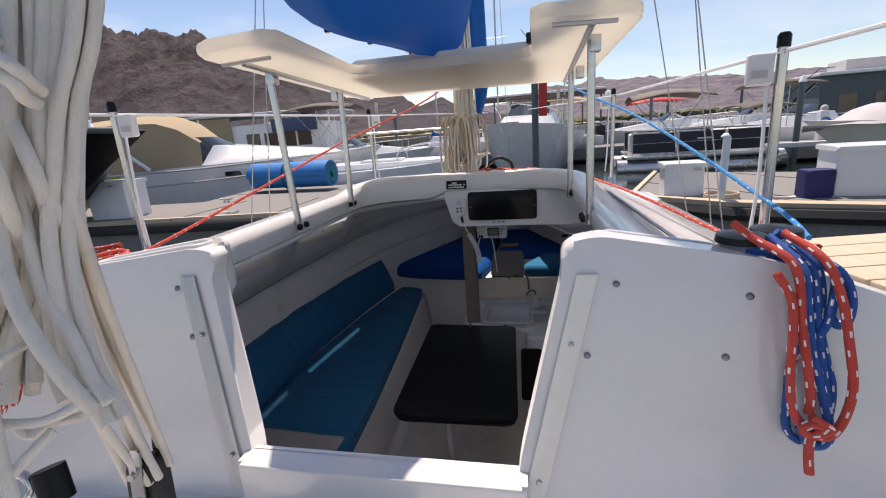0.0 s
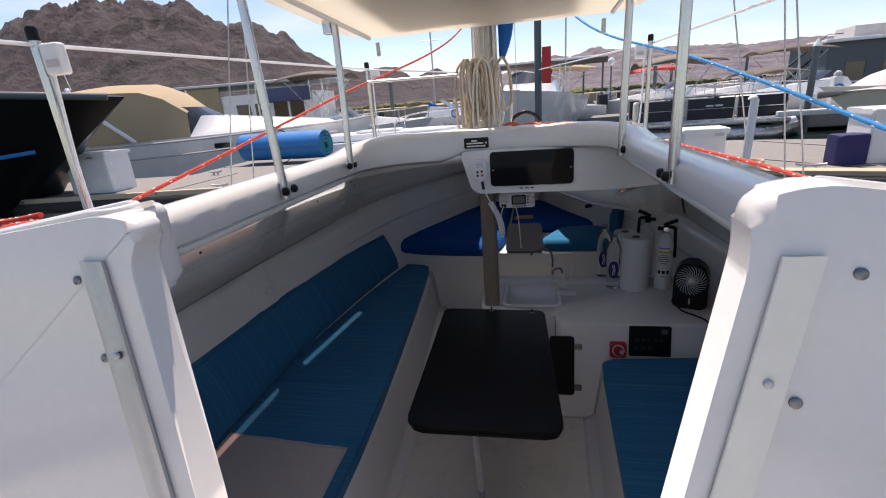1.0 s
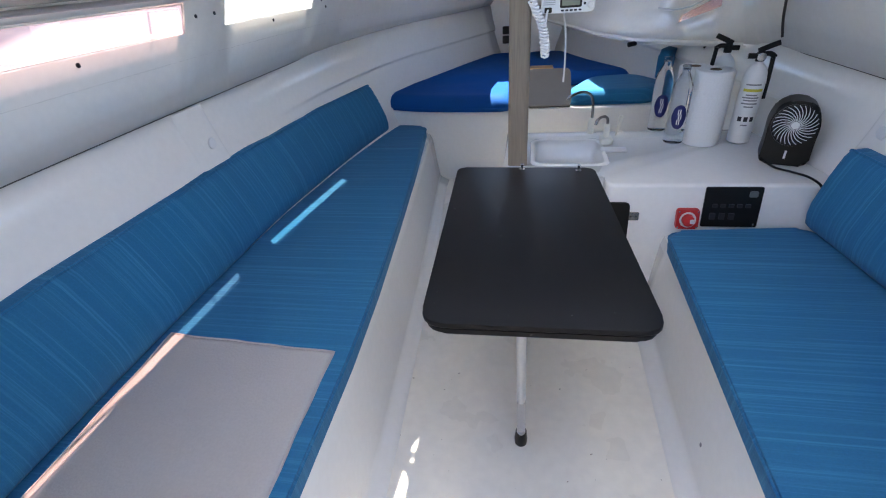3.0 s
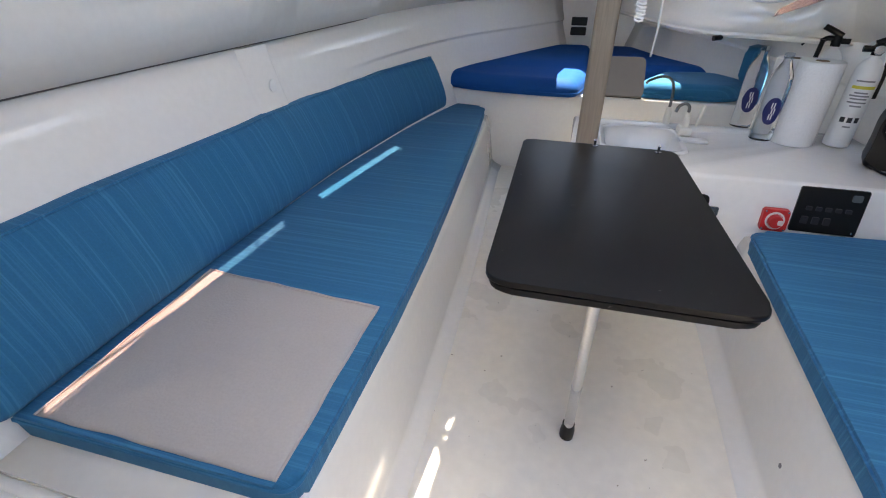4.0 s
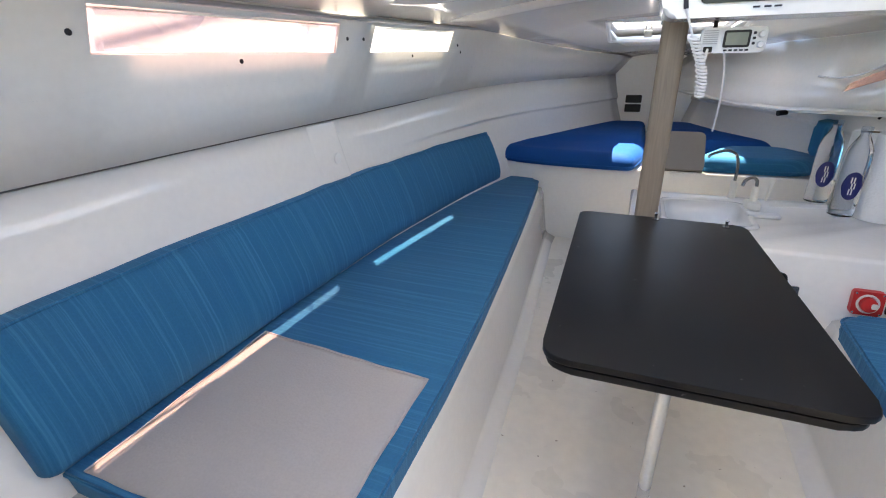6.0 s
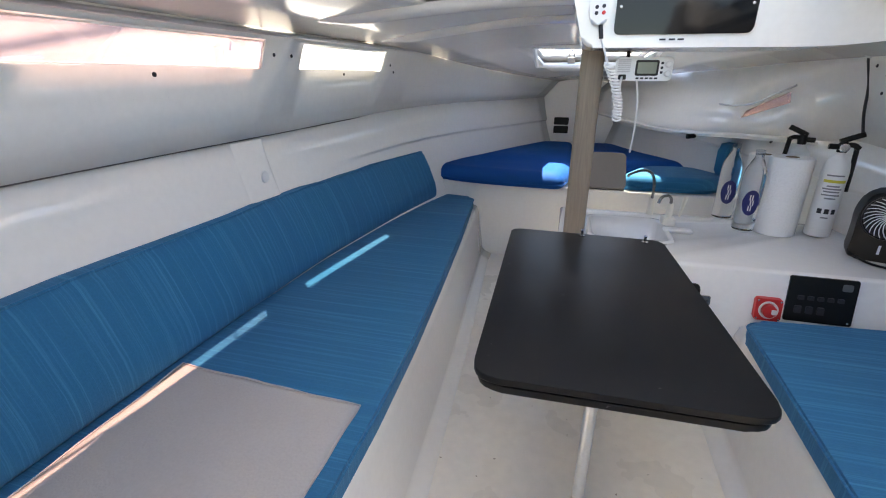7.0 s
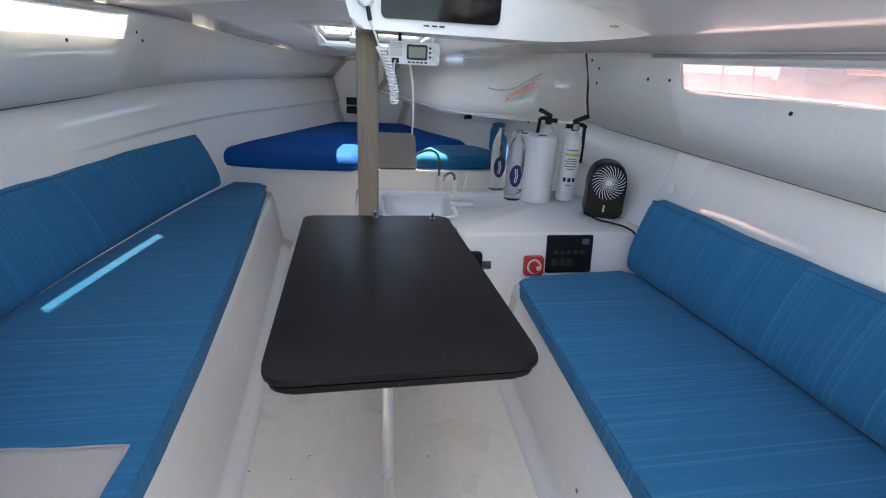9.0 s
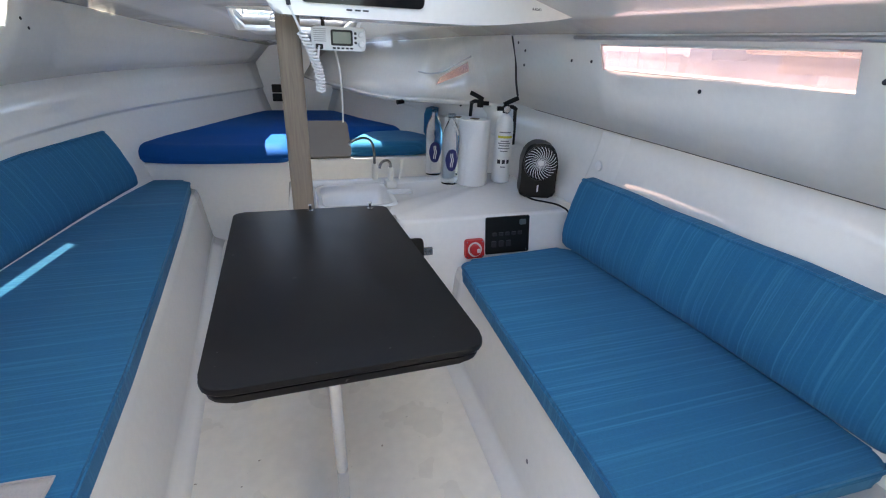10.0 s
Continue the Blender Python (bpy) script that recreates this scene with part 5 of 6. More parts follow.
stanchion(-1.19, 0.90)
stanchion(1.01, 0.88, 1.215)
stanchion(-0.92, 2.9, 1.14)
stanchion(0.88, 2.9, 1.14)
for sx, x in ((-1, -1.19), (1, 1.01)):
    xf = sx * 0.90
    line_thing("lifeline", "white coated wire lifeline between the stanchions", [(x * 1.02, -2.4, 1.70), (x, 0.9, 1.735), (xf, 2.9, 1.735), (sx * 0.25, 5.4, 1.75)], 0.006, WHITEP, 0, "lifeline", "lifelines")
for pts in (((-1.20, 1.55, 0.97), (-0.55, 1.9, 5.0)), ((-1.18, 1.72, 0.97), (-0.25, 1.95, 8.0)), ((1.18, 1.75, 0.97), (0.30, 1.95, 8.0)), ((1.19, 1.62, 0.97), (0.55, 1.9, 5.2)), ((0.0, 5.5, 1.0), (0.0, 2.0, 8.5)), ((1.14, 1.95, 0.97), (0.30, 1.95, 5.2)), ((0.42, -2.5, 1.0), (0.06, 1.95, 9.0))):
    line_thing("stay", "thin steel stay running up to the mast", pts, 0.003, ALUDULL, 0, "stay", "standing rigging")
line_thing("boat_hook", "thin grey boat hook laid across between the struts", [(-0.52, 1.75, 1.60), (-0.02, 1.86, 1.60)], 0.006, ALUDULL, 0, "boat hook")
# jib sheets
e = empty("red_sheet", "red flecked jib sheet led aft along the deck", "rope")
fleck_line(e, [(x, y, roof_z(x, y) + 0.080) for x, y in ((0.60, 2.25), (0.72, 1.75), (0.82, 1.25), (0.90, 0.80))] + [(0.90, 0.40, 1.32)], 0.0065, REDROPE, 0.03, 10)
e = empty("red_sheet", "red flecked jib sheet rising from the winch to the headsail", "rope")
fleck_line(e, [(-1.02, 0.62, 1.24), (-0.98, 0.95, 1.30), (-0.80, 2.0, 1.55), (-0.45, 3.6, 1.95), (-0.2, 5.0, 2.6)], 0.0065, REDROPE, 0.04, 12)
e = empty("blue_sheet", "blue flecked jib sheet rising from the winch to the headsail", "rope")
fleck_line(e, [(0.96, 0.55, 1.30), (1.0, 0.9, 1.34), (0.86, 1.9, 1.58), (0.55, 3.2, 1.90), (0.2, 5.0, 2.6)], 0.0065, mat("bright_blue_rope", (0.02, 0.22, 0.50), 0.8, bump=0.3), 0.035, 12)
e = empty("jib_track", "low aluminium sheet track screwed along the side deck", "track")
part("rail", tube([(x, y, roof_z(x, y) + 0.078) for x, y in ((0.72, 0.50), (0.69, 1.0), (0.66, 1.6))], 0.006, 6), ALUDULL, e)

# winch and rope hanks
def winch(x, y, z, label):
    e = empty("sheet_winch", label, "winch", "sheet winches", (x, y, z))
    part("base", lathe([(0.052, 0), (0.052, 0.012), (0.045, 0.02)], n=24), BLACK, e)
    part("drum", lathe([(0.038, 0.02), (0.030, 0.035), (0.030, 0.06), (0.040, 0.072)], n=24), ALUDULL, e)
    part("top", lathe([(0.042, 0.072), (0.040, 0.084), (0.015, 0.090)], n=24), BLACK, e)


winch(0.775, 0.30, 1.30, "black and silver sheet winch wrapped with blue line")
winch(0.705, 0.26, 1.30, "black and silver sheet winch beside the coaming")
winch(-0.98, 0.52, 1.19, "black and silver sheet winch with red line beside it")


def hank(name, label, material, x, z, y, n, width, drop, seed, r=0.0085):
    e = empty(name, label, "rope hank", "hung rope hanks")
    rn = random.Random(seed)
    for k in range(n):
        w = width * rn.uniform(0.5, 1.0)
        xo, d = x + rn.uniform(-0.3, 0.3) * width, drop * rn.uniform(0.75, 1.0)
        yo = y - 0.012 - 0.012 * (k % 4)
        fleck_line(e, [(xo - w * 0.3, y + 0.06, z + 0.03), (xo - w * 0.6, yo + 0.005, z - 0.02), (xo - w * 0.55, yo - 0.03 - 0.18 * d, z - d * 0.55), (xo - w * 0.15, yo - 0.035 - 0.23 * d, z - d), (xo + w * 0.3, yo - 0.03 - 0.2 * d, z - d * 0.85), (xo + w * 0.55, yo - 0.02 - 0.1 * d, z - d * 0.4), (xo + w * 0.4, yo + 0.01, z), (xo, y + 0.08, z + 0.04)], r, material, 0.026, 7)
    return e


def hung(e, pts, lift, material):
    """A rope lying against the leaning bulkhead, lift metres off it."""
    fleck_line(e, [(x, 0.185 + 0.25 * (z - 1.3) - lift + (0.05 if z > 1.372 else 0.0), z) for x, z in pts], 0.0066, material, 0.026, 7)


e = empty("rope_hank", "coiled blue flecked sheet hung over the coaming", "rope hank", "hung rope hanks")
hung(e, [(0.739, 1.382), (0.763, 1.355), (0.773, 1.311), (0.770, 1.25), (0.749, 1.196), (0.744, 1.152), (0.741, 1.102), (0.757, 1.079), (0.779, 1.083)], 0.010, BLUEROPE)
hung(e, [(0.747, 1.381), (0.771, 1.346), (0.779, 1.303), (0.781, 1.241), (0.787, 1.189), (0.793, 1.128), (0.796, 1.093), (0.779, 1.079), (0.762, 1.082)], 0.022, BLUEROPE)
hung(e, [(0.731, 1.389), (0.757, 1.351), (0.763, 1.294), (0.768, 1.232), (0.781, 1.171), (0.789, 1.119), (0.785, 1.088), (0.763, 1.086), (0.751, 1.112)], 0.030, BLUEROPE)
hung(e, [(0.751, 1.388), (0.779, 1.359), (0.791, 1.312), (0.788, 1.259), (0.796, 1.207), (0.804, 1.164), (0.799, 1.12), (0.785, 1.09)], 0.012, BLUEROPE)
hung(e, [(0.755, 1.39), (0.787, 1.362), (0.818, 1.338), (0.830, 1.303), (0.825, 1.269), (0.809, 1.261), (0.799, 1.280)], 0.016, BLUEROPE)
hung(e, [(0.743, 1.395), (0.773, 1.373), (0.796, 1.348), (0.802, 1.329), (0.793, 1.277), (0.779, 1.25)], 0.028, BLUEROPE)
e = empty("rope_hank", "red flecked sheet knotted round the hung blue coil", "rope hank", "hung rope hanks")
hung(e, [(0.674, 1.414), (0.703, 1.389), (0.730, 1.371), (0.746, 1.338), (0.749, 1.276), (0.757, 1.205), (0.760, 1.161), (0.757, 1.139)], 0.042, REDROPE)
hung(e, [(0.715, 1.348), (0.733, 1.315), (0.737, 1.276), (0.733, 1.204), (0.733, 1.16), (0.741, 1.132), (0.767, 1.107), (0.789, 1.112), (0.806, 1.142), (0.815, 1.186), (0.810, 1.251), (0.801, 1.312), (0.779, 1.368), (0.747, 1.397)], 0.044, REDROPE)
hung(e, [(0.754, 1.143), (0.771, 1.131), (0.779, 1.123), (0.755, 1.115), (0.742, 1.123), (0.755, 1.131), (0.771, 1.125), (0.754, 1.112), (0.750, 1.085), (0.751, 1.058)], 0.056, REDROPE)
e = empty("rope_pile", "tangle of blue flecked line heaped round the winch", "rope pile")
for k in range(5):
    a = rnd.uniform(0, 6)
    pts = [(0.715 + 0.045 * math.cos(a + q * 0.9) + 0.004 * q, 0.27 + 0.05 * math.sin(a + q * 0.9), 1.335 + 0.009 * k + 0.006 * math.sin(q * 2.0 + k)) for q in range(8)]
    fleck_line(e, pts, 0.0065, BLUEROPE, 0.026, 5)
e = empty("rope_pile", "tangle of bright red flecked line on the coaming", "rope pile")
for k in range(9):
    a = rnd.uniform(0, 6)
    pts = [(-1.0 + (0.10 + 0.03 * rnd.random()) * math.cos(a + q * 0.8), 0.50 + 0.09 * math.sin(a + q * 0.8), 1.225 + 0.010 * k + 0.008 * math.sin(q * 2.0 + k)) for q in range(8)]
    fleck_line(e, pts, 0.007, REDROPE, 0.03, 5)
hank("rope_hank", "coiled red flecked sheet hung down the port bulkhead", REDROPE, -0.768, 1.30, 0.16, 3, 0.035, 0.24, 6, 0.0065)

# screws in the bulkhead
BOLT = mat("bolt_steel", (0.20, 0.20, 0.21), 0.30, 1.0)
e = empty("bulkhead_bolts", "steel bolt heads on the white aft bulkhead", "bolts")
for x, z in ((-0.399, 1.31), (-0.365, 1.21), (0.488, 1.318), (0.695, 1.298), (0.438, 1.196), (0.658, 1.20), (-0.62, 1.30), (-0.60, 1.21)):
    y = 0.185 + 0.25 * (z - 1.3)
    screw((x, y, z), (0, -1, 0.25), e, 0.0062, BOLT, "bolt")
e = empty("drain_plug", "small steel drain fitting in the bench front", "fitting")
screw((0.4475, 0.955, 0.101), (-1, 0, 0.1), e, 0.009, BOLT, "plug")
# moulded hand recesses on top of the two wings
for x0, x1 in ((-0.66, -0.36), (0.48, 0.72)):
    e = empty("coaming_cap", "white moulded cap with a shallow tray on the bulkhead", "cap", "bulkhead caps")
    zc = 1.402 if x0 < 0 else 1.412
    rim_pts = rounded([(x0, 0.225), (x1, 0.225), (x1, 0.285), (x0, 0.285)], 0.035)
    part("cap", prism(rounded([(x0 - 0.03, 0.212), (x1 + 0.03, 0.212), (x1 + 0.03, 0.31), (x0 - 0.03, 0.31)], 0.04), 1.27, zc - 0.012, 0.014, 3), GEL, e)
    part("tray_lip", tube([(p[0], p[1], zc - 0.012) for p in rim_pts + rim_pts[:1]], 0.006, 8), GEL, e)
    for ob in e.children:
        for v in ob.data.vertices:
            v.co.z -= 0.17 * max(0.0, abs(v.co.x) - 0.42)

# mainsheet: white lines hanging from the boom, bound in a knot
RO, RU, RV, RN = Vector((-0.0237, -0.2969, 1.645)), Vector((0.4404, 0.0882, -0.0283)), Vector((0.0043, 0.1174, 0.4345)), Vector((-0.2056, 0.9453, -0.2534))
HELM = Vector((0.35, -0.608, 1.599))


def rp(u, v, w=0.0, slant=0.0):
    """A place on the hank, u across and v up; slanting parts run forward to the block."""
    away = 1.15 + slant * max(0.0, 2.0 * (-0.22 - v))
    return HELM + (RO + RU * u + RV * v + RN * w - HELM) * away


e = empty("mainsheet", "thick hank of white braided mainsheet hanging from the boom", "rope")


def strand(name, pts, w, r=0.0064, slant=0.0):
    """One length of the mainsheet, at depth w behind or before the hank's middle."""
    n = len(pts) - 1
    part(name, tube([rp(u, v, w * (0.35 + 0.65 * math.sin(math.pi * k / n)), slant) for k, (u, v) in enumerate(pts)], r, 12, sub=7), ROPE, e)
    if name == "strand":
        part(name, tube([rp(u + 0.016 + 0.004 * math.sin(3.0 * k + 40 * w), v + 0.006, w * 0.6 + 0.010, slant) for k, (u, v) in enumerate(pts)], r * 0.96, 12, sub=7), ROPE, e)


# parts that cross to the block
strand("strand", [(-0.09, 0.36), (-0.078, 0.11), (-0.045, -0.02), (0.005, -0.16), (0.075, -0.37), (0.135, -0.55), (0.196, -0.66)], -0.030, slant=1.0)
strand("strand", [(-0.13, 0.06), (-0.10, -0.02), (-0.04, -0.19), (0.01, -0.30), (0.06, -0.41), (0.115, -0.54), (0.162, -0.67)], -0.022, slant=1.0)
for k in range(4):
    strand("strand", [(0.028 + 0.023 * k, 0.36), (0.020 + 0.017 * k, 0.11), (0.012 + 0.011 * k, -0.005), (0.018 + 0.005 * k, -0.13), (0.050 - 0.008 * k, -0.25), (0.105 - 0.016 * k, -0.44), (0.190 - 0.022 * k, -0.655 + 0.03 * k)], 0.006 * (k % 3), slant=1.0 if k < 3 else 0.0)
# parts that hang in bights
strand("strand", [(-0.06, 0.36), (-0.038, 0.11), (-0.026, 0.02), (-0.055, -0.06), (-0.088, -0.14), (-0.096, -0.26), (-0.09, -0.39), (-0.092, -0.50)], 0.010)
strand("strand", [(-0.028, 0.36), (-0.022, 0.09), (-0.016, -0.02), (-0.028, -0.16), (-0.052, -0.26), (-0.092, -0.38), (-0.12, -0.45)], -0.014)
strand("strand", [(-0.005, 0.05), (-0.004, -0.06), (-0.01, -0.17), (-0.03, -0.26), (-0.038, -0.35), (-0.052, -0.43), (-0.056, -0.53)], 0.012)
strand("strand", [(-0.012, 0.36), (-0.005, 0.08), (0.008, -0.06), (0.0, -0.17), (-0.016, -0.28), (-0.002, -0.39), (0.012, -0.48), (0.04, -0.53)], 0.018)
strand("strand", [(-0.08, -0.03), (-0.078, -0.16), (-0.082, -0.28), (-0.07, -0.39), (-0.072, -0.51)], 0.016)
strand("strand", [(-0.04, -0.13), (-0.022, -0.26), (0.012, -0.35), (0.05, -0.42), (0.09, -0.49), (0.112, -0.53)], -0.022)
for k in range(3):
    strand("strand", [(-0.10 + 0.03 * k, 0.36), (-0.06 + 0.026 * k, 0.12), (-0.03 + 0.02 * k, 0.0), (-0.035 + 0.014 * k, -0.14), (-0.062 + 0.026 * k, -0.27), (-0.074 + 0.036 * k, -0.40), (-0.066 + 0.044 * k, -0.52 + 0.02 * k)], 0.022 + 0.006 * k)
# lashing turns round the waist
strand("lashing", [(-0.065, 0.06), (-0.048, 0.09), (-0.02, 0.104), (0.0, 0.098), (0.002, 0.086), (-0.03, 0.078), (-0.048, 0.074)], -0.045, 0.0056)
strand("lashing", [(-0.028, 0.078), (-0.005, 0.058), (0.03, 0.03), (0.058, 0.012), (0.060, 0.0), (0.045, -0.002)], -0.045, 0.0056)
strand("lashing", [(-0.03, 0.028), (0.0, 0.018), (0.035, 0.002), (0.055, -0.012), (0.048, -0.024), (0.035, -0.022)], -0.042, 0.0056)
strand("lashing", [(-0.095, 0.02), (-0.105, 0.055), (-0.092, 0.07), (-0.08, 0.04), (-0.085, 0.01), (-0.105, 0.0)], -0.03, 0.0056)
# bights at the bottom
strand("loop", [(-0.12, -0.52), (-0.07, -0.538), (-0.015, -0.546), (0.05, -0.542), (0.095, -0.52), (0.10, -0.50)], -0.02, 0.0042)
strand("loop", [(-0.12, -0.55), (-0.092, -0.60), (-0.06, -0.642), (-0.025, -0.65), (0.005, -0.63), (0.03, -0.595), (0.05, -0.565)], -0.03, 0.0045)
strand("loop", [(-0.045, -0.57), (-0.025, -0.59), (0.01, -0.57), (0.07, -0.555), (0.095, -0.53)], 0.01, 0.0045)
strand("loop", [(-0.042, -0.49), (-0.025, -0.48), (0.0, -0.44), (0.015, -0.415)], -0.03, 0.0036)
strand("tail", [(-0.05, -0.23), (-0.034, -0.35), (-0.02, -0.47), (-0.002, -0.57), (0.015, -0.66), (0.03, -0.79), (0.04, -1.2)], -0.03, 0.0056)
blk = part("block", prism(rounded([(0.155, -0.63), (0.195, -0.62), (0.215, -0.74), (0.175, -0.76)], 0.02), -0.02, 0.02), BLACK, e)
for v in blk.data.vertices:
    v.co = rp(v.co.x, v.co.y, v.co.z * 0.6, 1.0)
for s in (-1, 1):
    cheek = part("cheek", prism(rounded([(0.165, -0.60), (0.185, -0.60), (0.205, -0.76), (0.185, -0.77)], 0.008), s * 0.022, s * 0.026), CHROME, e)
    for v in cheek.data.vertices:
        v.co = rp(v.co.x, v.co.y, v.co.z * 0.6, 1.0)
for v_ in (-0.64, -0.69, -0.73):
    part("rivet", tube([rp(0.185 - 0.1 * (v_ + 0.69), v_, -0.022, 1.0), rp(0.185 - 0.1 * (v_ + 0.69), v_, 0.018, 1.0)], 0.005, 8), CHROME, e)
part("tackle", tube([rp(0.195, -0.74, 0.0, 1.0), rp(0.195, -0.74, 0.0, 1.0) + Vector((0.0, 0.0, -0.45))], 0.008, 8), ROPE, e)
# traveller in front of the helm
e = empty("cam_cleat", "black cam cleat with steel shackle on a strap", "cleat")
part("body", tube([rp(-0.02, -0.66, 0.02), rp(0.0, -0.72, 0.02)], 0.014, 10), BLACK, e)
part("shackle", tube([rp(-0.10, -0.69, 0.02), rp(-0.07, -0.67, 0.02), rp(-0.05, -0.70, 0.02), rp(-0.08, -0.74, 0.02)], 0.004, 8, sub=4), CHROME, e)
part("strap", tube([rp(-0.01, -0.70, 0.02), rp(0.01, -1.2, 0.02), rp(0.03, -2.2, 0.02)], 0.007, 8), BLACK, e)


# ---- marina ----
def hull_mesh(L, B, H, draft=0.3, flare=0.12, sheer=0.18, n=14, sweep=0.17):
    """A boat's hull, stern at x = 0, bow at x = L, keel below 0."""
    rows = []
    for i in range(n + 1):
        t = i / n
        w = B / 2 * (1 - max(0, (t - 0.45) / 0.55) ** 2.2)
        top = H + sheer * t ** 2
        rake = lambda z: L * sweep * t ** 3 * max(0, 1 - max(z, -0.2) / top)
        rows.append([(L * t - rake(z), s * (w * k + f * flare * min(1, w)), z) for s, k, f, z in ((-1, 1, 1, top), (-1, 0.97, 0.6, top * 0.6), (-1, 0.85, 0, 0.05), (-1, 0.5, 0, -draft * (1 - t * 0.6)), (1, 0.0, 0, -draft), (1, 0.5, 0, -draft * (1 - t * 0.6)), (1, 0.85, 0, 0.05), (1, 0.97, 0.6, top * 0.6), (1, 1, 1, top))])
    b = loft(rows)
    rim = [(r[0], r[-1]) for r in rows]
    v = [[b.verts.new(p) for p in pair] for pair in rim]
    for a, c in zip(v, v[1:]):
        b.faces.new((a[0], a[1], c[1], c[0]))
    st = [b.verts.new(p) for p in rows[0]]
    b.faces.new(st)
    return b


def put(e, x, y, z, turn):
    e.location = (x, y, z)
    e.rotation_euler = (0, 0, radians(turn))
    return e


def canopy(e, name, x0, x1, w, z, rise, material, legs=True, deep=0.0):
    rows = []
    for i in range(7):
        t = i / 6
        x = x0 + (x1 - x0) * t
        rows.append([(x, w * (k / 4 - 1), z + rise * (1 - (k / 4 - 1) ** 2) * 0.6 + rise * 0.5 * math.sin(math.pi * t) - deep * (abs(k / 4 - 1) > 0.99)) for k in range(9)])
    solid(part(name, loft(rows), material, e), 0.02)
    if legs:
        for sx in (0.15, 0.5, 0.85):
            for sy in (-1, 1):
                x = x0 + (x1 - x0) * sx
                part("support", tube([(x0 + (x1 - x0) * 0.5, sy * w * 0.97, z - 1.1), (x, sy * w * 0.97, z)], 0.014, 6), ALU, e)


WL = -0.25
# cabin cruiser with a tan canvas enclosure
e = empty("cabin_cruiser", "white cabin cruiser under tan canvas moored at the dock", "boat")
part("hull", hull_mesh(8.6, 2.9, 1.30, 0.3, -0.16), HULLW, e)
part("stripe", tube([(0.3, -1.5, 0.85), (3, -1.53, 0.9), (5.4, -1.30, 1.0), (7.4, -0.75, 1.15)], 0.025, 6, sub=4), GREYTARP, e)
b = loft([[(3.6, -1.25, 1.30), (3.9, -0.9, 1.85), (3.9, 0.9, 1.85), (3.6, 1.25, 1.30)], [(5.2, -1.05, 1.34), (5.0, -0.8, 1.72), (5.0, 0.8, 1.72), (5.2, 1.05, 1.34)], [(7.4, -0.4, 1.42), (7.2, -0.3, 1.5), (7.2, 0.3, 1.5), (7.4, 0.4, 1.42)]])
part("cabin_top", b, HULLW, e)
for x in (4.3, 4.95, 5.6):
    part("cabin_window", prism(rounded([(x, 1.00), (x + 0.45, 1.01), (x + 0.40, 1.13), (x, 1.13)], 0.04), 0, 0.02, 0, 1, Matrix.Translation((0, -1.555 + 0.10 * (x - 4.3) ** 1.5, 0)) @ UPR), GLASSD, e)
rows = []
for x, zt, w in ((0.0, 1.32, 1.40), (0.22, 2.40, 1.28), (0.6, 2.66, 1.24), (1.7, 2.76, 1.22), (2.6, 2.72, 1.16), (3.1, 2.50, 1.10), (3.6, 2.05, 1.0)):
    base = 1.30
    rows.append([(x, -w * 1.12, base), (x, -w * 1.05, base + (zt - base) * 0.5), (x, -w, base + (zt - base) * 0.86), (x, -w * 0.6, zt), (x, 0, zt + 0.05), (x, w * 0.6, zt), (x, w, base + (zt - base) * 0.86), (x, w * 1.05, base + (zt - base) * 0.5), (x, w * 1.12, base)])
part("canvas", loft(rows), TANVAS, e)
part("windscreen", loft([[(3.5, -1.12, 1.35), (2.95, -1.10, 2.25)], [(4.3, -0.85, 1.45), (3.5, -0.85, 2.10)], [(4.7, 0, 1.55), (3.7, 0, 2.1)], [(4.3, 0.85, 1.45), (3.5, 0.85, 2.10)]]), GLASSD, e)
part("rub_rail", tube([(0.0, -1.60, 1.22), (3.5, -1.60, 1.26), (5.6, -1.42, 1.34), (7.6, -0.75, 1.42), (8.5, -0.15, 1.5)], 0.03, 6, sub=4), GREYTARP, e)
part("arch", tube([(2.3, -1.35, 1.3), (1.2, -1.28, 2.3), (0.9, -1.1, 2.72)], 0.06, 8, sub=4), HULLW, e)
for z, y0, y1 in ((0.95, -0.55, -0.20), (0.95, -0.05, 0.25)):
    part("lettering", box(-0.012, -0.004, y0, y1, z - 0.13, z + 0.13), INK, e, smooth=False)
part("swim_platform", box(-0.6, 0.0, -1.2, 1.2, 0.28, 0.36, 0.03, 2), HULLW, e)
part("antenna", tube([(1.0, -1.1, 2.7), (0.9, -1.1, 3.4)], 0.012, 6), WHITEP, e)
part("exhaust", lathe([(0.09, 0), (0.09, 0.03), (0.05, 0.04)], n=14, m=Matrix.Translation((1.2, -1.55, 0.75)) @ pose(0, 0, 0, 90)), INK, e)
put(e, -12.6, 10.7, WL, 18)

# dark hull bow and lime craft at the far left dock
e = empty("dark_boat", "black hulled boat with a blue boot stripe on a lift", "boat")
part("hull", hull_mesh(5.5, 2.3, 1.75, 0.6, 0.25, -0.30, 18, 0.42), BLACK, e)
part("stripe", tube([(0.2, -1.12, 0.62), (2.5, -1.15, 0.66), (3.4, -1.02, 0.70), (3.9, -0.80, 0.74), (4.25, -0.5, 0.78)], 0.03, 6, sub=4), MAT_BLUE, e)
part("gunwale", tube([(0.0, -1.30, 1.75), (2.5, -1.32, 1.69), (4.2, -1.02, 1.57), (5.4, -0.2, 1.46)], 0.05, 8, sub=4), SLATE, e)
put(e, -11.2, 5.5, 0.45, 3)
e = empty("lime_watercraft", "lime green watercraft behind the dark boat", "watercraft")
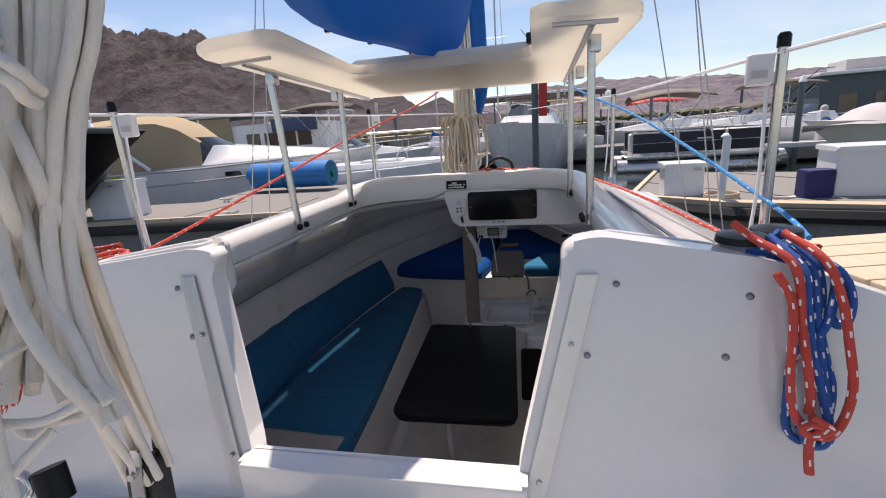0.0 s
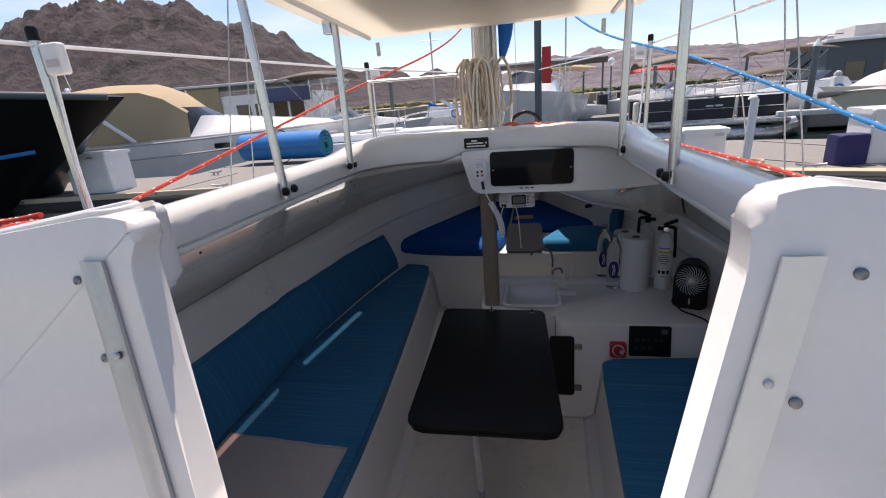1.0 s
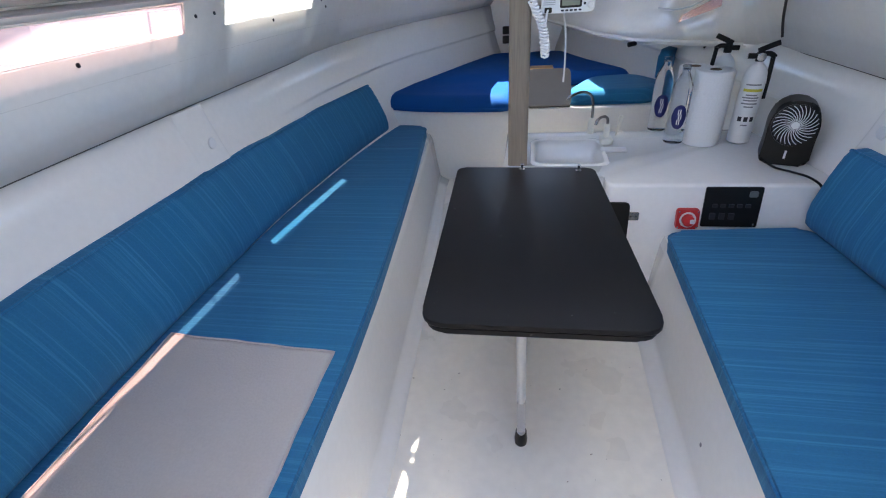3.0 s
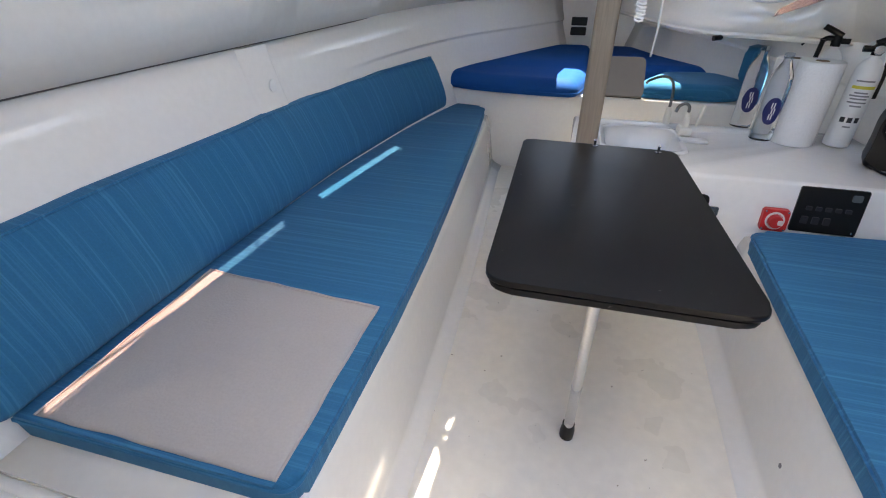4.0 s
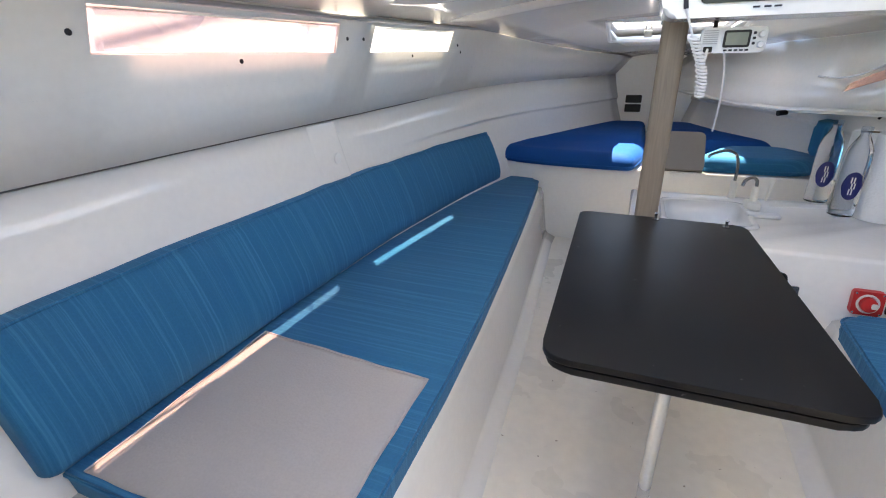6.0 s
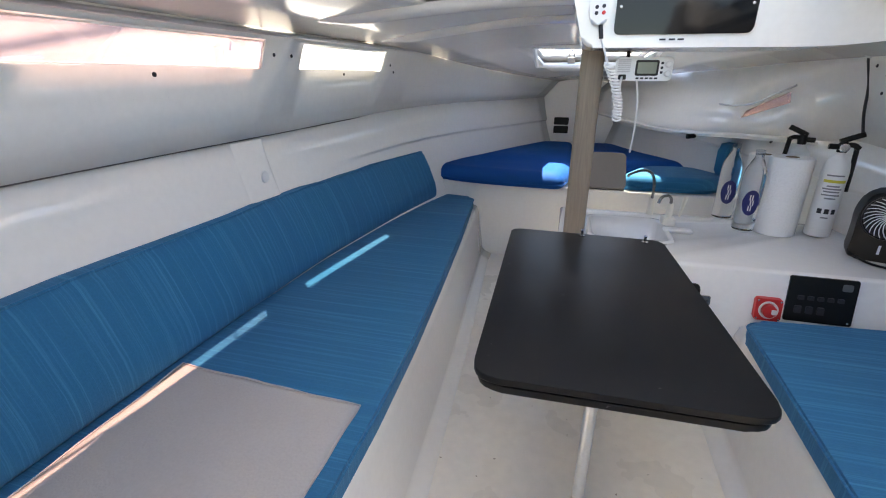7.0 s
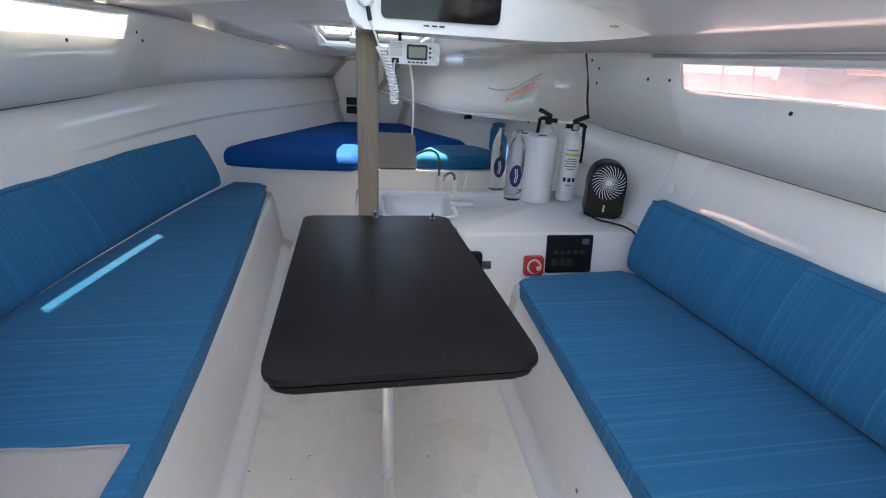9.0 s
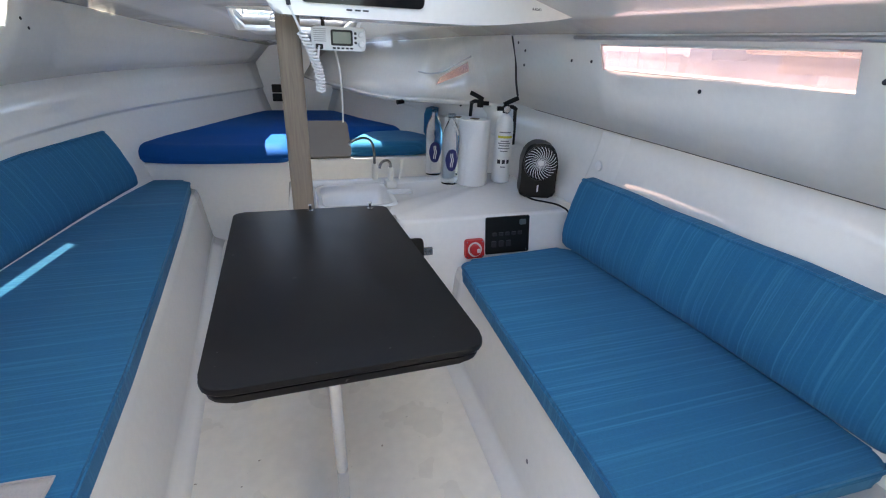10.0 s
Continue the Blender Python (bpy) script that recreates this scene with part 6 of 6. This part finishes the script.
part("hull", hull_mesh(3.0, 1.1, 0.65, 0.2, 0.1, 0.15), LIME, e)
part("seat", box(0.6, 2.0, -0.22, 0.22, 0.6, 0.95, 0.1, 3), BLACK, e)
put(e, -12.4, 8.9, 0.30, 50)

# rolled foam mat on the dock
e = empty("foam_mat", "blue and green foam swim mat rolled up on the dock", "foam mat")
pts = []
for k in range(64):
    a, r = k * 2 * math.pi / 18, 0.10 + 0.0036 * k
    pts.append((r * math.cos(a), r * math.sin(a)))
for nm, g, m in (("outer_layer", 0.0, MAT_BLUE), ("inner_layer", -0.022, MAT_GREEN)):
    rows = [[(x, (rr[0]) * (1 + g / math.hypot(*rr)), (rr[1]) * (1 + g / math.hypot(*rr))) for rr in pts] for x in (0.0, 0.02, 1.0, 2.0, 2.03)]
    solid(part(nm, loft(rows), m, e), 0.02)
part("strap", tube([(0.95, 0.345 * math.cos(a), 0.345 * math.sin(a)) for a in [2 * math.pi * k / 24 for k in range(25)]], 0.012, 6), INK, e)
put(e, -6.22, 9.2, 0.80, -4)


def dock_box(x, y, turn, w, d, h, label):
    e = empty("dock_box", label, "dock box", "dock boxes")
    part("body", prism(rounded([(-w / 2, -d / 2), (w / 2, -d / 2), (w / 2, d / 2), (-w / 2, d / 2)], 0.03), 0, h - 0.06, 0.015, 2), HULLW, e)
    part("lid", prism(rounded([(-w / 2 - 0.03, -d / 2 - 0.03), (w / 2 + 0.03, -d / 2 - 0.03), (w / 2 + 0.03, d / 2 + 0.03), (-w / 2 - 0.03, d / 2 + 0.03)], 0.03), h - 0.06, h, 0.02, 2), HULLW, e)
    part("latch", box(0.1, 0.2, -d / 2 - 0.045, -d / 2 - 0.03, h - 0.09, h - 0.05, 0.004, 1), ALUDULL, e)
    return put(e, x, y, 0.45, turn)


dock_box(-7.15, 6.35, 6, 0.75, 0.55, 0.66, "white dock box standing on the concrete dock")
dock_box(2.36, 6.50, -4, 0.50, 0.45, 0.45, "small white power pedestal box on the dock")
dock_box(4.50, 6.05, -8, 1.1, 0.6, 0.60, "long white dock box on the starboard dock")
e = empty("folded_tarp", "purple blue bag leaning on the dock box", "bag")
part("bag", prism(rounded([(-0.17, -0.12), (0.17, -0.12), (0.17, 0.12), (-0.17, 0.12)], 0.05), 0, 0.34, 0.03, 2), mat("purple_cloth", (0.03, 0.03, 0.12), 0.8, bump=0.3), e)
put(e, 3.72, 5.86, 0.45, 5)
e = empty("dock_post", "white plastic pole standing at the dock edge", "post")
part("pole", tube([(0, 0, 0.0), (0.02, 0, 0.85)], 0.045, 12), HULLW, e)
part("cap", lathe([(0.05, 0.85), (0.05, 0.87), (0.02, 0.90)], n=14), WHITEP, e)
put(e, 2.62, 5.72, 0.40, 0)
e = empty("mooring_lines", "coiled tan mooring lines on the dock edge", "rope")
for k in range(5):
    part("coil", tube([(0.20 * math.cos(a + k), 0.16 * math.sin(a + k), 0.02 + 0.012 * k) for a in [q * 0.4 for q in range(15)]], 0.014, 6), TANROPE, e)
put(e, 2.72, 5.98, 0.45, 0)
# cross joints and mooring cleats on the near docks
for pts in (((-12.6, 5.1), (-12.5, 7.4)), ((-10.2, 5.3), (-10.1, 7.5)), ((-7.9, 5.5), (-7.8, 7.6)), ((-5.6, 5.75), (-5.5, 7.7)), ((-3.9, 5.95), (-3.9, 7.7)), ((-6.6, 8.8), (-3.75, 8.8)), ((2.2, 7.8), (4.0, 5.15)), ((3.8, 8.6), (5.9, 4.6)), ((6.4, 7.8), (7.7, 4.0))):
    ob = tagged(link("dock_joint", tube([(pts[0][0], pts[0][1], 0.447), (pts[1][0], pts[1][1], 0.447)], 0.014, 4), DOCKDARK), kind="structure")
for x, y, turn in ((-11.0, 5.30, 5), (-8.6, 5.52, 5), (-4.6, 5.95, 5), (3.2, 5.50, -20), (5.6, 4.72, -18), (-5.9, 7.60, 0)):
    e = empty("dock_cleat", "grey galvanised mooring cleat bolted on the dock", "cleat", "dock cleats")
    part("horn", tube([(-0.14, 0, 0.075), (-0.06, 0, 0.062), (0.06, 0, 0.062), (0.14, 0, 0.075)], 0.016, 8, sub=3), ALUDULL, e)
    for px in (-0.045, 0.045):
        part("foot", lathe([(0.028, 0), (0.018, 0.012), (0.016, 0.06)], (px, 0, 0), 10), ALUDULL, e)
    put(e, x, y, 0.452, turn)
# dock edges, cleats and boards
for pts, nm in (([(-14, 4.88, 0.33), (-3.2, 5.97, 0.33), (-2.4, 5.97, 0.33), (-2.38, 7.8, 0.33)], "dock_fender"), ([(2.66, 9.2, 0.33), (1.67, 6.33, 0.33), (2.69, 5.52, 0.33), (4.0, 5.07, 0.33), (9.5, 3.37, 0.33)], "dock_fender")):
    e = empty(nm, "dark rubber fender strip along the dock edge", "fender", "dock fenders")
    part("strip", tube(pts, 0.09, 6), DOCKDARK, e)
    part("kerb_board", tube([(p[0], p[1] + 0.06, 0.45) for p in pts], 0.05, 4), TEAK, e)
e = empty("boarding_plank", "pale slatted wooden boarding platform beside the cockpit", "platform")
for k in range(5):
    part("plank", box(0, 0.95, k * 0.118, k * 0.118 + 0.110, 0, 0.03, 0.004, 1), TEAK, e)
part("bearer", box(0.2, 0.27, 0, 0.58, -0.05, 0.0), TEAK, e)
put(e, 1.33, 0.78, 1.05, 12)

# pontoon boat
e = empty("pontoon_boat", "dark panelled pontoon boat with a brown bimini top", "boat")
for y in (-0.95, 0.95):
    part("pontoon", tube([(-0.3, y, 0.1), (3.9, y, 0.1), (4.5, y, 0.3)], 0.32, 14), ALU, e)
part("deck", box(0, 4.25, -1.3, 1.3, 0.42, 0.55, 0.02, 1), ALU, e)
for x0, x1 in ((0.15, 1.40), (1.50, 2.75), (2.85, 4.1)):
    for y in (-1.27, 1.27):
        pn = part("side_panel", box(x0, x1, y - 0.015, y + 0.015, 0.62, 1.22, 0.01, 1), NAVY, e)
        part("rail", tube([(x0, y, 0.58), (x0, y, 1.28), (x1, y, 1.28), (x1, y, 0.58)], 0.022, 6), ALU, pn)
        part("mid_rail", tube([(x0, y * 1.02, 0.92), (x1, y * 1.02, 0.92)], 0.012, 6), ALU, pn)
    part("end_seat", box(x0 + 0.1, x1 - 0.1, 0.6, 1.2, 0.55, 1.18, 0.08, 2), CREAM, e)
for x0 in (2.0, 2.25):
    part("script_mark", box(x0, x0 + 0.2, -1.29, -1.286, 0.98, 1.03), FLECK, e, smooth=False)
canopy(e, "bimini", 0.1, 2.5, 1.25, 2.25, 0.30, mat("taupe_canvas", (0.20, 0.17, 0.14), 0.85, var=0.1))
put(e, 3.3, 16.6, WL, -4)
e = empty("bimini_boat", "white runabout with a low olive bimini cover", "boat")
part("hull", hull_mesh(6.5, 2.4, 1.0), HULLW, e)
part("windscreen", loft([[(2.6, -0.9, 1.0), (2.9, -0.75, 1.5)], [(3.1, 0, 1.05), (3.3, 0, 1.5)], [(2.6, 0.9, 1.0), (2.9, 0.75, 1.5)]]), GLASSD, e)
canopy(e, "bimini", 0.3, 2.2, 1.15, 1.75, 0.25, mat("olive_canvas", (0.12, 0.105, 0.08), 0.85, var=0.1))
put(e, 7.6, 20.2, WL, 4)
# boat under a pale tarpaulin
e = empty("covered_boat", "boat under a wrinkled pale grey tarpaulin on a lift", "boat")
part("hull", hull_mesh(6.8, 2.4, 0.9), CREAM, e)
rows = []
for i in range(19):
    t = i / 18
    w = 1.25 * (1 - max(0, (t - 0.5) / 0.5) ** 2.4) + 0.04
    top = 1.75 - 0.45 * t + 0.06 * math.sin(t * 25) - 0.5 * smoothstep(0.75, 1.0, t)
    rows.append([(6.8 * t, w * s, 0.95 + (top - 0.95) * (1 - abs(s) ** 2.4) + 0.03 * noise.noise((t * 14, s * 5, 2))) for s in (-1, -0.8, -0.55, -0.3, 0, 0.3, 0.55, 0.8, 1)])
part("tarpaulin", loft(rows), GREYTARP, e)
for x in (1.2, 4.6):
    part("lift_post", box(x, x + 0.1, -1.6, -1.5, -0.4, 1.3, 0.01, 1), BLACK, e)
part("lift_beam", box(0, 7, -1.75, -1.55, 0.3, 0.45, 0.02, 1), HULLW, e)
put(e, 13.8, 12.6, 0.05, 176)
# larger boat at far right with a tower
e = empty("tower_boat", "white sport boat bow with a metal tubing tower", "boat")
part("hull", hull_mesh(7.0, 2.6, 1.4, 0.4, 0.25, 0.3), HULLW, e)
part("tower", tube([(3.2, -1.1, 1.5), (3.6, -0.95, 2.7), (3.7, -0.6, 2.95), (3.7, 0.6, 2.95), (3.6, 0.95, 2.7), (3.2, 1.1, 1.5)], 0.04, 8, sub=4), ALU, e)
part("tower_light", lathe([(0.09, 0), (0.10, 0.12), (0.05, 0.16)], (3.65, -0.75, 2.75), 14), CHROME, e)
for x in (2.2, 5.0):
    part("cradle", box(x, x + 0.15, -1.0, 1.0, -0.95, 0.0, 0.02, 1), ALUDULL, e)
put(e, 10.6, 4.9, 1.40, 178)
# white bow close ahead, port side
e = empty("small_white_boat", "small white boat with a flat foredeck moored ahead", "boat")
part("hull", hull_mesh(4.6, 2.0, 0.95), HULLW, e)
part("foredeck", prism(rounded([(0.6, -0.75), (3.4, -0.7), (4.2, 0), (3.4, 0.7), (0.6, 0.75)], 0.2), 0.98, 1.12, 0.04, 2), HULLW, e)
part("hatch", prism(rounded([(1.4, -0.4), (2.5, -0.4), (2.5, 0.4), (1.4, 0.4)], 0.08), 1.12, 1.17, 0.015, 2), HULLW, e)
part("rail", tube([(2.5, -0.85, 1.0), (2.6, -0.85, 1.45), (4.0, -0.3, 1.55), (4.0, 0.3, 1.55), (2.6, 0.85, 1.45), (2.5, 0.85, 1.0)], 0.015, 6, sub=3), ALU, e)
put(e, -5.6, 10.9, WL, 8)
# cruiser straight ahead
e = empty("sport_cruiser", "white cruiser seen bow-on with a dark hardtop", "boat")
part("hull", hull_mesh(8.0, 2.9, 1.55, 0.4, 0.3, 0.35), HULLW, e)
part("cabin", loft([[(3.0, -1.1, 1.6), (3.3, -0.85, 2.2), (3.3, 0.85, 2.2), (3.0, 1.1, 1.6)], [(5.6, -0.9, 1.75), (5.0, -0.75, 2.1), (5.0, 0.75, 2.1), (5.6, 0.9, 1.75)], [(6.9, -0.3, 1.85), (6.6, -0.2, 1.9), (6.6, 0.2, 1.9), (6.9, 0.3, 1.85)]]), HULLW, e)
part("windscreen", loft([[(4.6, -0.85, 1.95), (3.7, -0.75, 2.55)], [(5.0, 0, 2.0), (4.0, 0, 2.6)], [(4.6, 0.85, 1.95), (3.7, 0.75, 2.55)]]), GLASSD, e)
part("hardtop", prism(rounded([(0.6, -1.15), (3.7, -1.05), (3.7, 1.05), (0.6, 1.15)], 0.3), 2.75, 2.85, 0.03, 2), BRONZE, e)
for x in (0.9, 2.2, 3.5):
    for y in (-1.0, 1.0):
        part("upright", tube([(x, y, 1.5), (x, y, 2.76)], 0.03, 6), ALU, e)
part("bow_rail", tube([(4.0, -1.15, 1.7), (4.2, -1.15, 2.2), (7.2, -0.4, 2.45), (7.2, 0.4, 2.45), (4.2, 1.15, 2.2), (4.0, 1.15, 1.7)], 0.018, 6, sub=4), ALU, e)
for y0 in (0.35, 0.55):
    part("lettering", box(6.0, 6.02, y0, y0 + 0.12, 1.3, 1.4), INK, e, smooth=False)
put(e, 0.9, 22.4, WL, -102)
# pile with the red board
e = empty("marker_pile", "grey steel pile with a red sign board", "pile")
part("pole", tube([(0, 0, -0.4), (0, 0, 4.6)], 0.10, 14), SLATE, e)
part("sign", box(0.11, 0.36, -0.12, -0.06, 1.75, 2.72, 0.01, 1), SIGNRED, e)
put(e, 0.30, 14.0, 0, 0)
# boats further off
def runabout(x, y, turn, L, top, label, cover=None):
    e = empty("moored_boat", label, "boat", "boats at the far docks")
    part("hull", hull_mesh(L, L * 0.36, 1.0), HULLW, e)
    part("cabin", loft([[(L * 0.3, -0.8, 1.0), (L * 0.35, -0.65, 1.5), (L * 0.35, 0.65, 1.5), (L * 0.3, 0.8, 1.0)], [(L * 0.6, -0.65, 1.05), (L * 0.55, -0.5, 1.4), (L * 0.55, 0.5, 1.4), (L * 0.6, 0.65, 1.05)], [(L * 0.85, -0.25, 1.15), (L * 0.82, -0.2, 1.2), (L * 0.82, 0.2, 1.2), (L * 0.85, 0.25, 1.15)]]), HULLW, e)
    part("windscreen", loft([[(L * 0.5, -0.62, 1.38), (L * 0.42, -0.6, 1.75)], [(L * 0.54, 0, 1.42), (L * 0.45, 0, 1.78)], [(L * 0.5, 0.62, 1.38), (L * 0.42, 0.6, 1.75)]]), GLASSD, e)
    for sy in (-1, 1):
        rail = [(L * 0.45, sy * L * 0.17, 1.40), (L * 0.6, sy * L * 0.165, 1.50), (L * 0.8, sy * L * 0.11, 1.55), (L * 0.97, sy * 0.06, 1.60)]
        part("bow_rail", tube(rail, 0.018, 6, sub=3), ALU, e)
        for px, py, pz in rail:
            part("rail_post", tube([(px, py, 1.0), (px, py, pz)], 0.014, 6), ALU, e)
        part("rub_rail", tube([(0.0, sy * L * 0.185, 0.92), (L * 0.45, sy * L * 0.185, 0.97), (L * 0.8, sy * L * 0.12, 1.07)], 0.03, 6, sub=3), INK, e)
        for f in (0.2, 0.42):
            part("fender", lathe([(0.03, 0), (0.11, 0.06), (0.11, 0.42), (0.03, 0.50)], (L * f, sy * L * 0.205, 0.30), 12), DOCKDARK if f < 0.3 else HULLW, e)
    part("outboard", prism(rounded([(-0.45, -0.18), (0.0, -0.18), (0.0, 0.18), (-0.45, 0.18)], 0.08), 0.75, 1.45, 0.06, 2), INK, e)
    part("outboard_leg", box(-0.28, -0.12, -0.06, 0.06, -0.3, 0.8, 0.02, 1), GREYTARP, e)
    if cover:
        canopy(e, "canopy", L * 0.05, L * 0.5, L * 0.17, top, 0.3, cover)
    return put(e, x, y, WL, turn)


runabout(-9.6, 17.0, 5, 6.0, 2.85, "runabout under a wide dark brown canopy", BRONZE)
runabout(-7.0, 22.0, 10, 6.5, 2.4, "white motor boat with twin searchlights", None)
runabout(3.2, 24.0, -170, 7.0, 2.6, "white motor boat moored across the channel", TANVAS)
runabout(9.5, 25.0, -175, 6.5, 2.3, "white cuddy boat moored across the channel", None)
runabout(5.5, 30.0, 0, 6.5, 2.4, "white motor boat with a red cover strip", SIGNRED)
runabout(13.0, 24.0, 178, 6.5, 2.6, "white motor boat under an olive canopy", BRONZE)
runabout(-3.5, 28.0, 60, 6.0, 2.4, "white boat lying at the far dock", None)
runabout(12.5, 18.5, 175, 6.0, 2.4, "white runabout beside the lift", None)
runabout(-16.0, 24.0, 15, 7.0, 2.6, "white boat moored behind the cruiser", TANVAS)
# houseboat
e = empty("houseboat", "white houseboat with solar panels and a flat roof", "boat")
part("hull", hull_mesh(11, 4.0, 0.9), HULLW, e)
part("cabin", box(1.5, 8.5, -1.7, 1.7, 0.9, 2.6, 0.05, 2), HULLW, e)
for x in (5.2, 6.0, 6.8, 7.5):
    part("window", box(x, x + 0.6, -1.73, -1.70, 1.6, 2.2, 0.01, 1), GLASSD, e)
part("roof", box(0.3, 9.2, -1.9, 1.9, 2.95, 3.08, 0.04, 2), ALUDULL, e)
for x in (0.5, 3.2, 6.2, 9.0):
    part("roof_post", tube([(x, -1.8, 0.9), (x, -1.8, 2.96)], 0.04, 6), ALU, e)
part("side_curtain", box(1.6, 4.6, -1.80, -1.74, 1.7, 2.95, 0.01, 1), TANVAS, e)
part("solar_panel", box(6.5, 8.5, -2.0, -1.92, 2.2, 2.75, 0.01, 1), mat("solar_blue", (0.02, 0.05, 0.16), 0.2), e)
put(e, -17.5, 18.8, WL, 8)
# shore building with an outside stair
e = empty("marina_building", "dark slate marina building with a pale flat roof", "building")
part("wall", box(0, 16, 0, 7, -0.3, 3.6), SLATE, e, smooth=False)
part("roof", box(-0.3, 16.3, -0.4, 7.3, 3.6, 3.85, 0.03, 1), HULLW, e)
part("roof_unit", box(2.0, 7.5, 1.5, 4.5, 3.85, 4.7, 0.03, 1), GREYTARP, e)
part("roof_unit", box(8.5, 10, 1.5, 3.5, 3.85, 4.4, 0.03, 1), HULLW, e)
for x in (1.2, 3.4, 7.0, 9.4, 12.5):
    w_ = part("window", box(x, x + 1.2, -0.03, 0.03, 0.9, 2.2), GLASSD, e, smooth=False)
    part("sill", box(x - 0.05, x + 1.25, -0.08, -0.03, 0.82, 0.90), HULLW, w_, smooth=False)
st = part("stair", tube([(-3.6, -0.6, 0.3), (-0.6, -0.6, 3.1)], 0.08, 6), BLACK, e)
for k in range(11):
    part("tread", box(-3.6 + 0.28 * k, -3.3 + 0.28 * k, -1.1, -0.1, 0.35 + 0.26 * k, 0.40 + 0.26 * k), BLACK, st, smooth=False)
part("stair_rail", tube([(-3.6, -1.1, 1.3), (-0.6, -1.1, 4.1), (0.3, -1.1, 4.1)], 0.03, 6), BLACK, e)
put(e, 21.0, 40.0, -0.25, -6)
# covered slips far ahead
e = empty("slip_roof", "flat dark roof on thin posts over far boat slips", "boat shelter")
part("roof", box(0, 9, -2.2, 2.2, 3.3, 3.6, 0.03, 1), HULLW, e)
part("fascia", box(-0.05, 9.05, -2.25, -2.2, 3.1, 3.45), BRONZE, e, smooth=False)
for k in range(8):
    part("post", tube([(0.2 + 1.22 * k, -2.1, -0.4), (0.2 + 1.22 * k, -2.1, 3.3)], 0.06, 6), SLATE, e)
put(e, -4.0, 36.0, 0, -2)
# far docks and pilings
for x, y, L, turn in ((-14, 20.5, 30, 3), (-6, 26.5, 30, 0), (6, 17.2, 18, -3), (-10, 33, 40, 0), (2, 38.5, 60, 0)):
    b = box(0, L, -0.9, 0.9, -0.15, 0.35, 0.03, 1)
    ob = tagged(link("far_dock", b, DOCK, None, True), kind="structure")
    ob.matrix_world = pose(x, y, 0, 0, 0, turn)
def piling(x, y, h):
    e = empty("dock_piling", "grey steel dock piling with a pale pointed cap", "piling", "dock pilings", (x, y, 0))
    part("pole", tube([(0, 0, -0.4), (0, 0, h)], 0.09, 10), SLATE, e)
    part("cap", lathe([(0.11, h), (0.11, h + 0.03), (0.01, h + 0.22)], n=12), HULLW, e)


for x, y, h in ((-12.5, 21.4, 2.3), (-6.5, 21.8, 2.5), (-1.0, 27.4, 2.6), (6.5, 27.3, 2.4), (8.4, 16.2, 2.2), (13.8, 16.0, 2.1), (18.5, 16.4, 2.2), (-4.0, 33.8, 2.8), (9.0, 33.9, 2.6), (15.0, 38.0, 2.8), (24.0, 38.0, 2.8)):
    piling(x, y, h)
for x, y in ((-9.0, 21.0), (-3.4, 21.4), (1.5, 26.6), (7.2, 26.4), (9.5, 17.0), (12.2, 16.9), (-7.0, 33.0), (5.0, 33.0)):
    e = empty("power_pedestal", "white power pedestal standing on the far dock", "pedestal", "power pedestals")
    part("body", box(-0.13, 0.13, -0.12, 0.12, 0, 0.95, 0.02, 1), HULLW, e)
    part("lamp", lathe([(0.10, 0.95), (0.11, 1.05), (0.04, 1.12)], n=12), GREYTARP, e)
    part("hose", tube([(0.16 * math.cos(a), -0.15, 0.55 + 0.16 * math.sin(a)) for a in [2 * math.pi * k / 12 for k in range(13)]], 0.03, 6), MAT_BLUE, e)
    put(e, x, y, 0.35, 0)


def sail_mast(x, y, h, label):
    e = empty("sailboat_mast", label, "mast", "distant masts", (x, y, 0))
    part("pole", tube([(0, 0, -0.2), (0, 0, h)], 0.05, 8), ALUDULL, e)
    part("spreader", tube([(-0.6, 0, h * 0.6), (0.6, 0, h * 0.6)], 0.02, 6), ALUDULL, e)
    part("furled_sail", tube([(0, -0.05, 1.2), (0, -1.6, 1.3)], 0.12, 8), SAILBLUE, e)


sail_mast(-3.2, 27.5, 9.5, "distant silver sailboat mast")
sail_mast(-2.0, 29.0, 11.0, "distant silver sailboat mast")
sail_mast(-6.1, 30.0, 8.5, "distant silver sailboat mast")
sail_mast(2.1, 31.0, 10.0, "distant silver sailboat mast")
e = empty("lamp_standard", "thin dock lamp with a round white globe", "lamp")
part("pole", tube([(0, 0, 0.3), (0, 0, 2.6)], 0.04, 8), SLATE, e)
part("globe", lathe([(0.03, 2.55), (0.16, 2.62), (0.20, 2.75), (0.16, 2.88), (0.03, 2.95)], n=16), WHITEP, e)
put(e, 4.1, 26.2, 0.0, 0)
# scrub along the far shore
b = bmesh.new()
rs = random.Random(12)
for k in range(420):
    x, y = rs.uniform(-120, 40), rs.uniform(78, 200)
    r = rs.uniform(0.4, 1.4)
    for q in range(3):
        c = Vector((x + rs.uniform(-r, r), y + rs.uniform(-r, r), 0.9 + r * 0.25))
        m = Matrix.Translation(c) @ Matrix.Diagonal((r, r, r * 0.6, 1))
        bmesh.ops.create_icosphere(b, subdivisions=1, radius=rs.uniform(0.5, 0.9), matrix=m)
for v in b.verts:
    v.co += Vector((rs.uniform(-0.2, 0.2), rs.uniform(-0.2, 0.2), rs.uniform(-0.1, 0.2)))
tagged(link("shore_scrub", b, mat("dry_scrub", (0.13, 0.13, 0.06), 0.95, grain=2, var=0.4), None, False), "low olive desert scrub along the far shore", "scrub", kind="stuff")
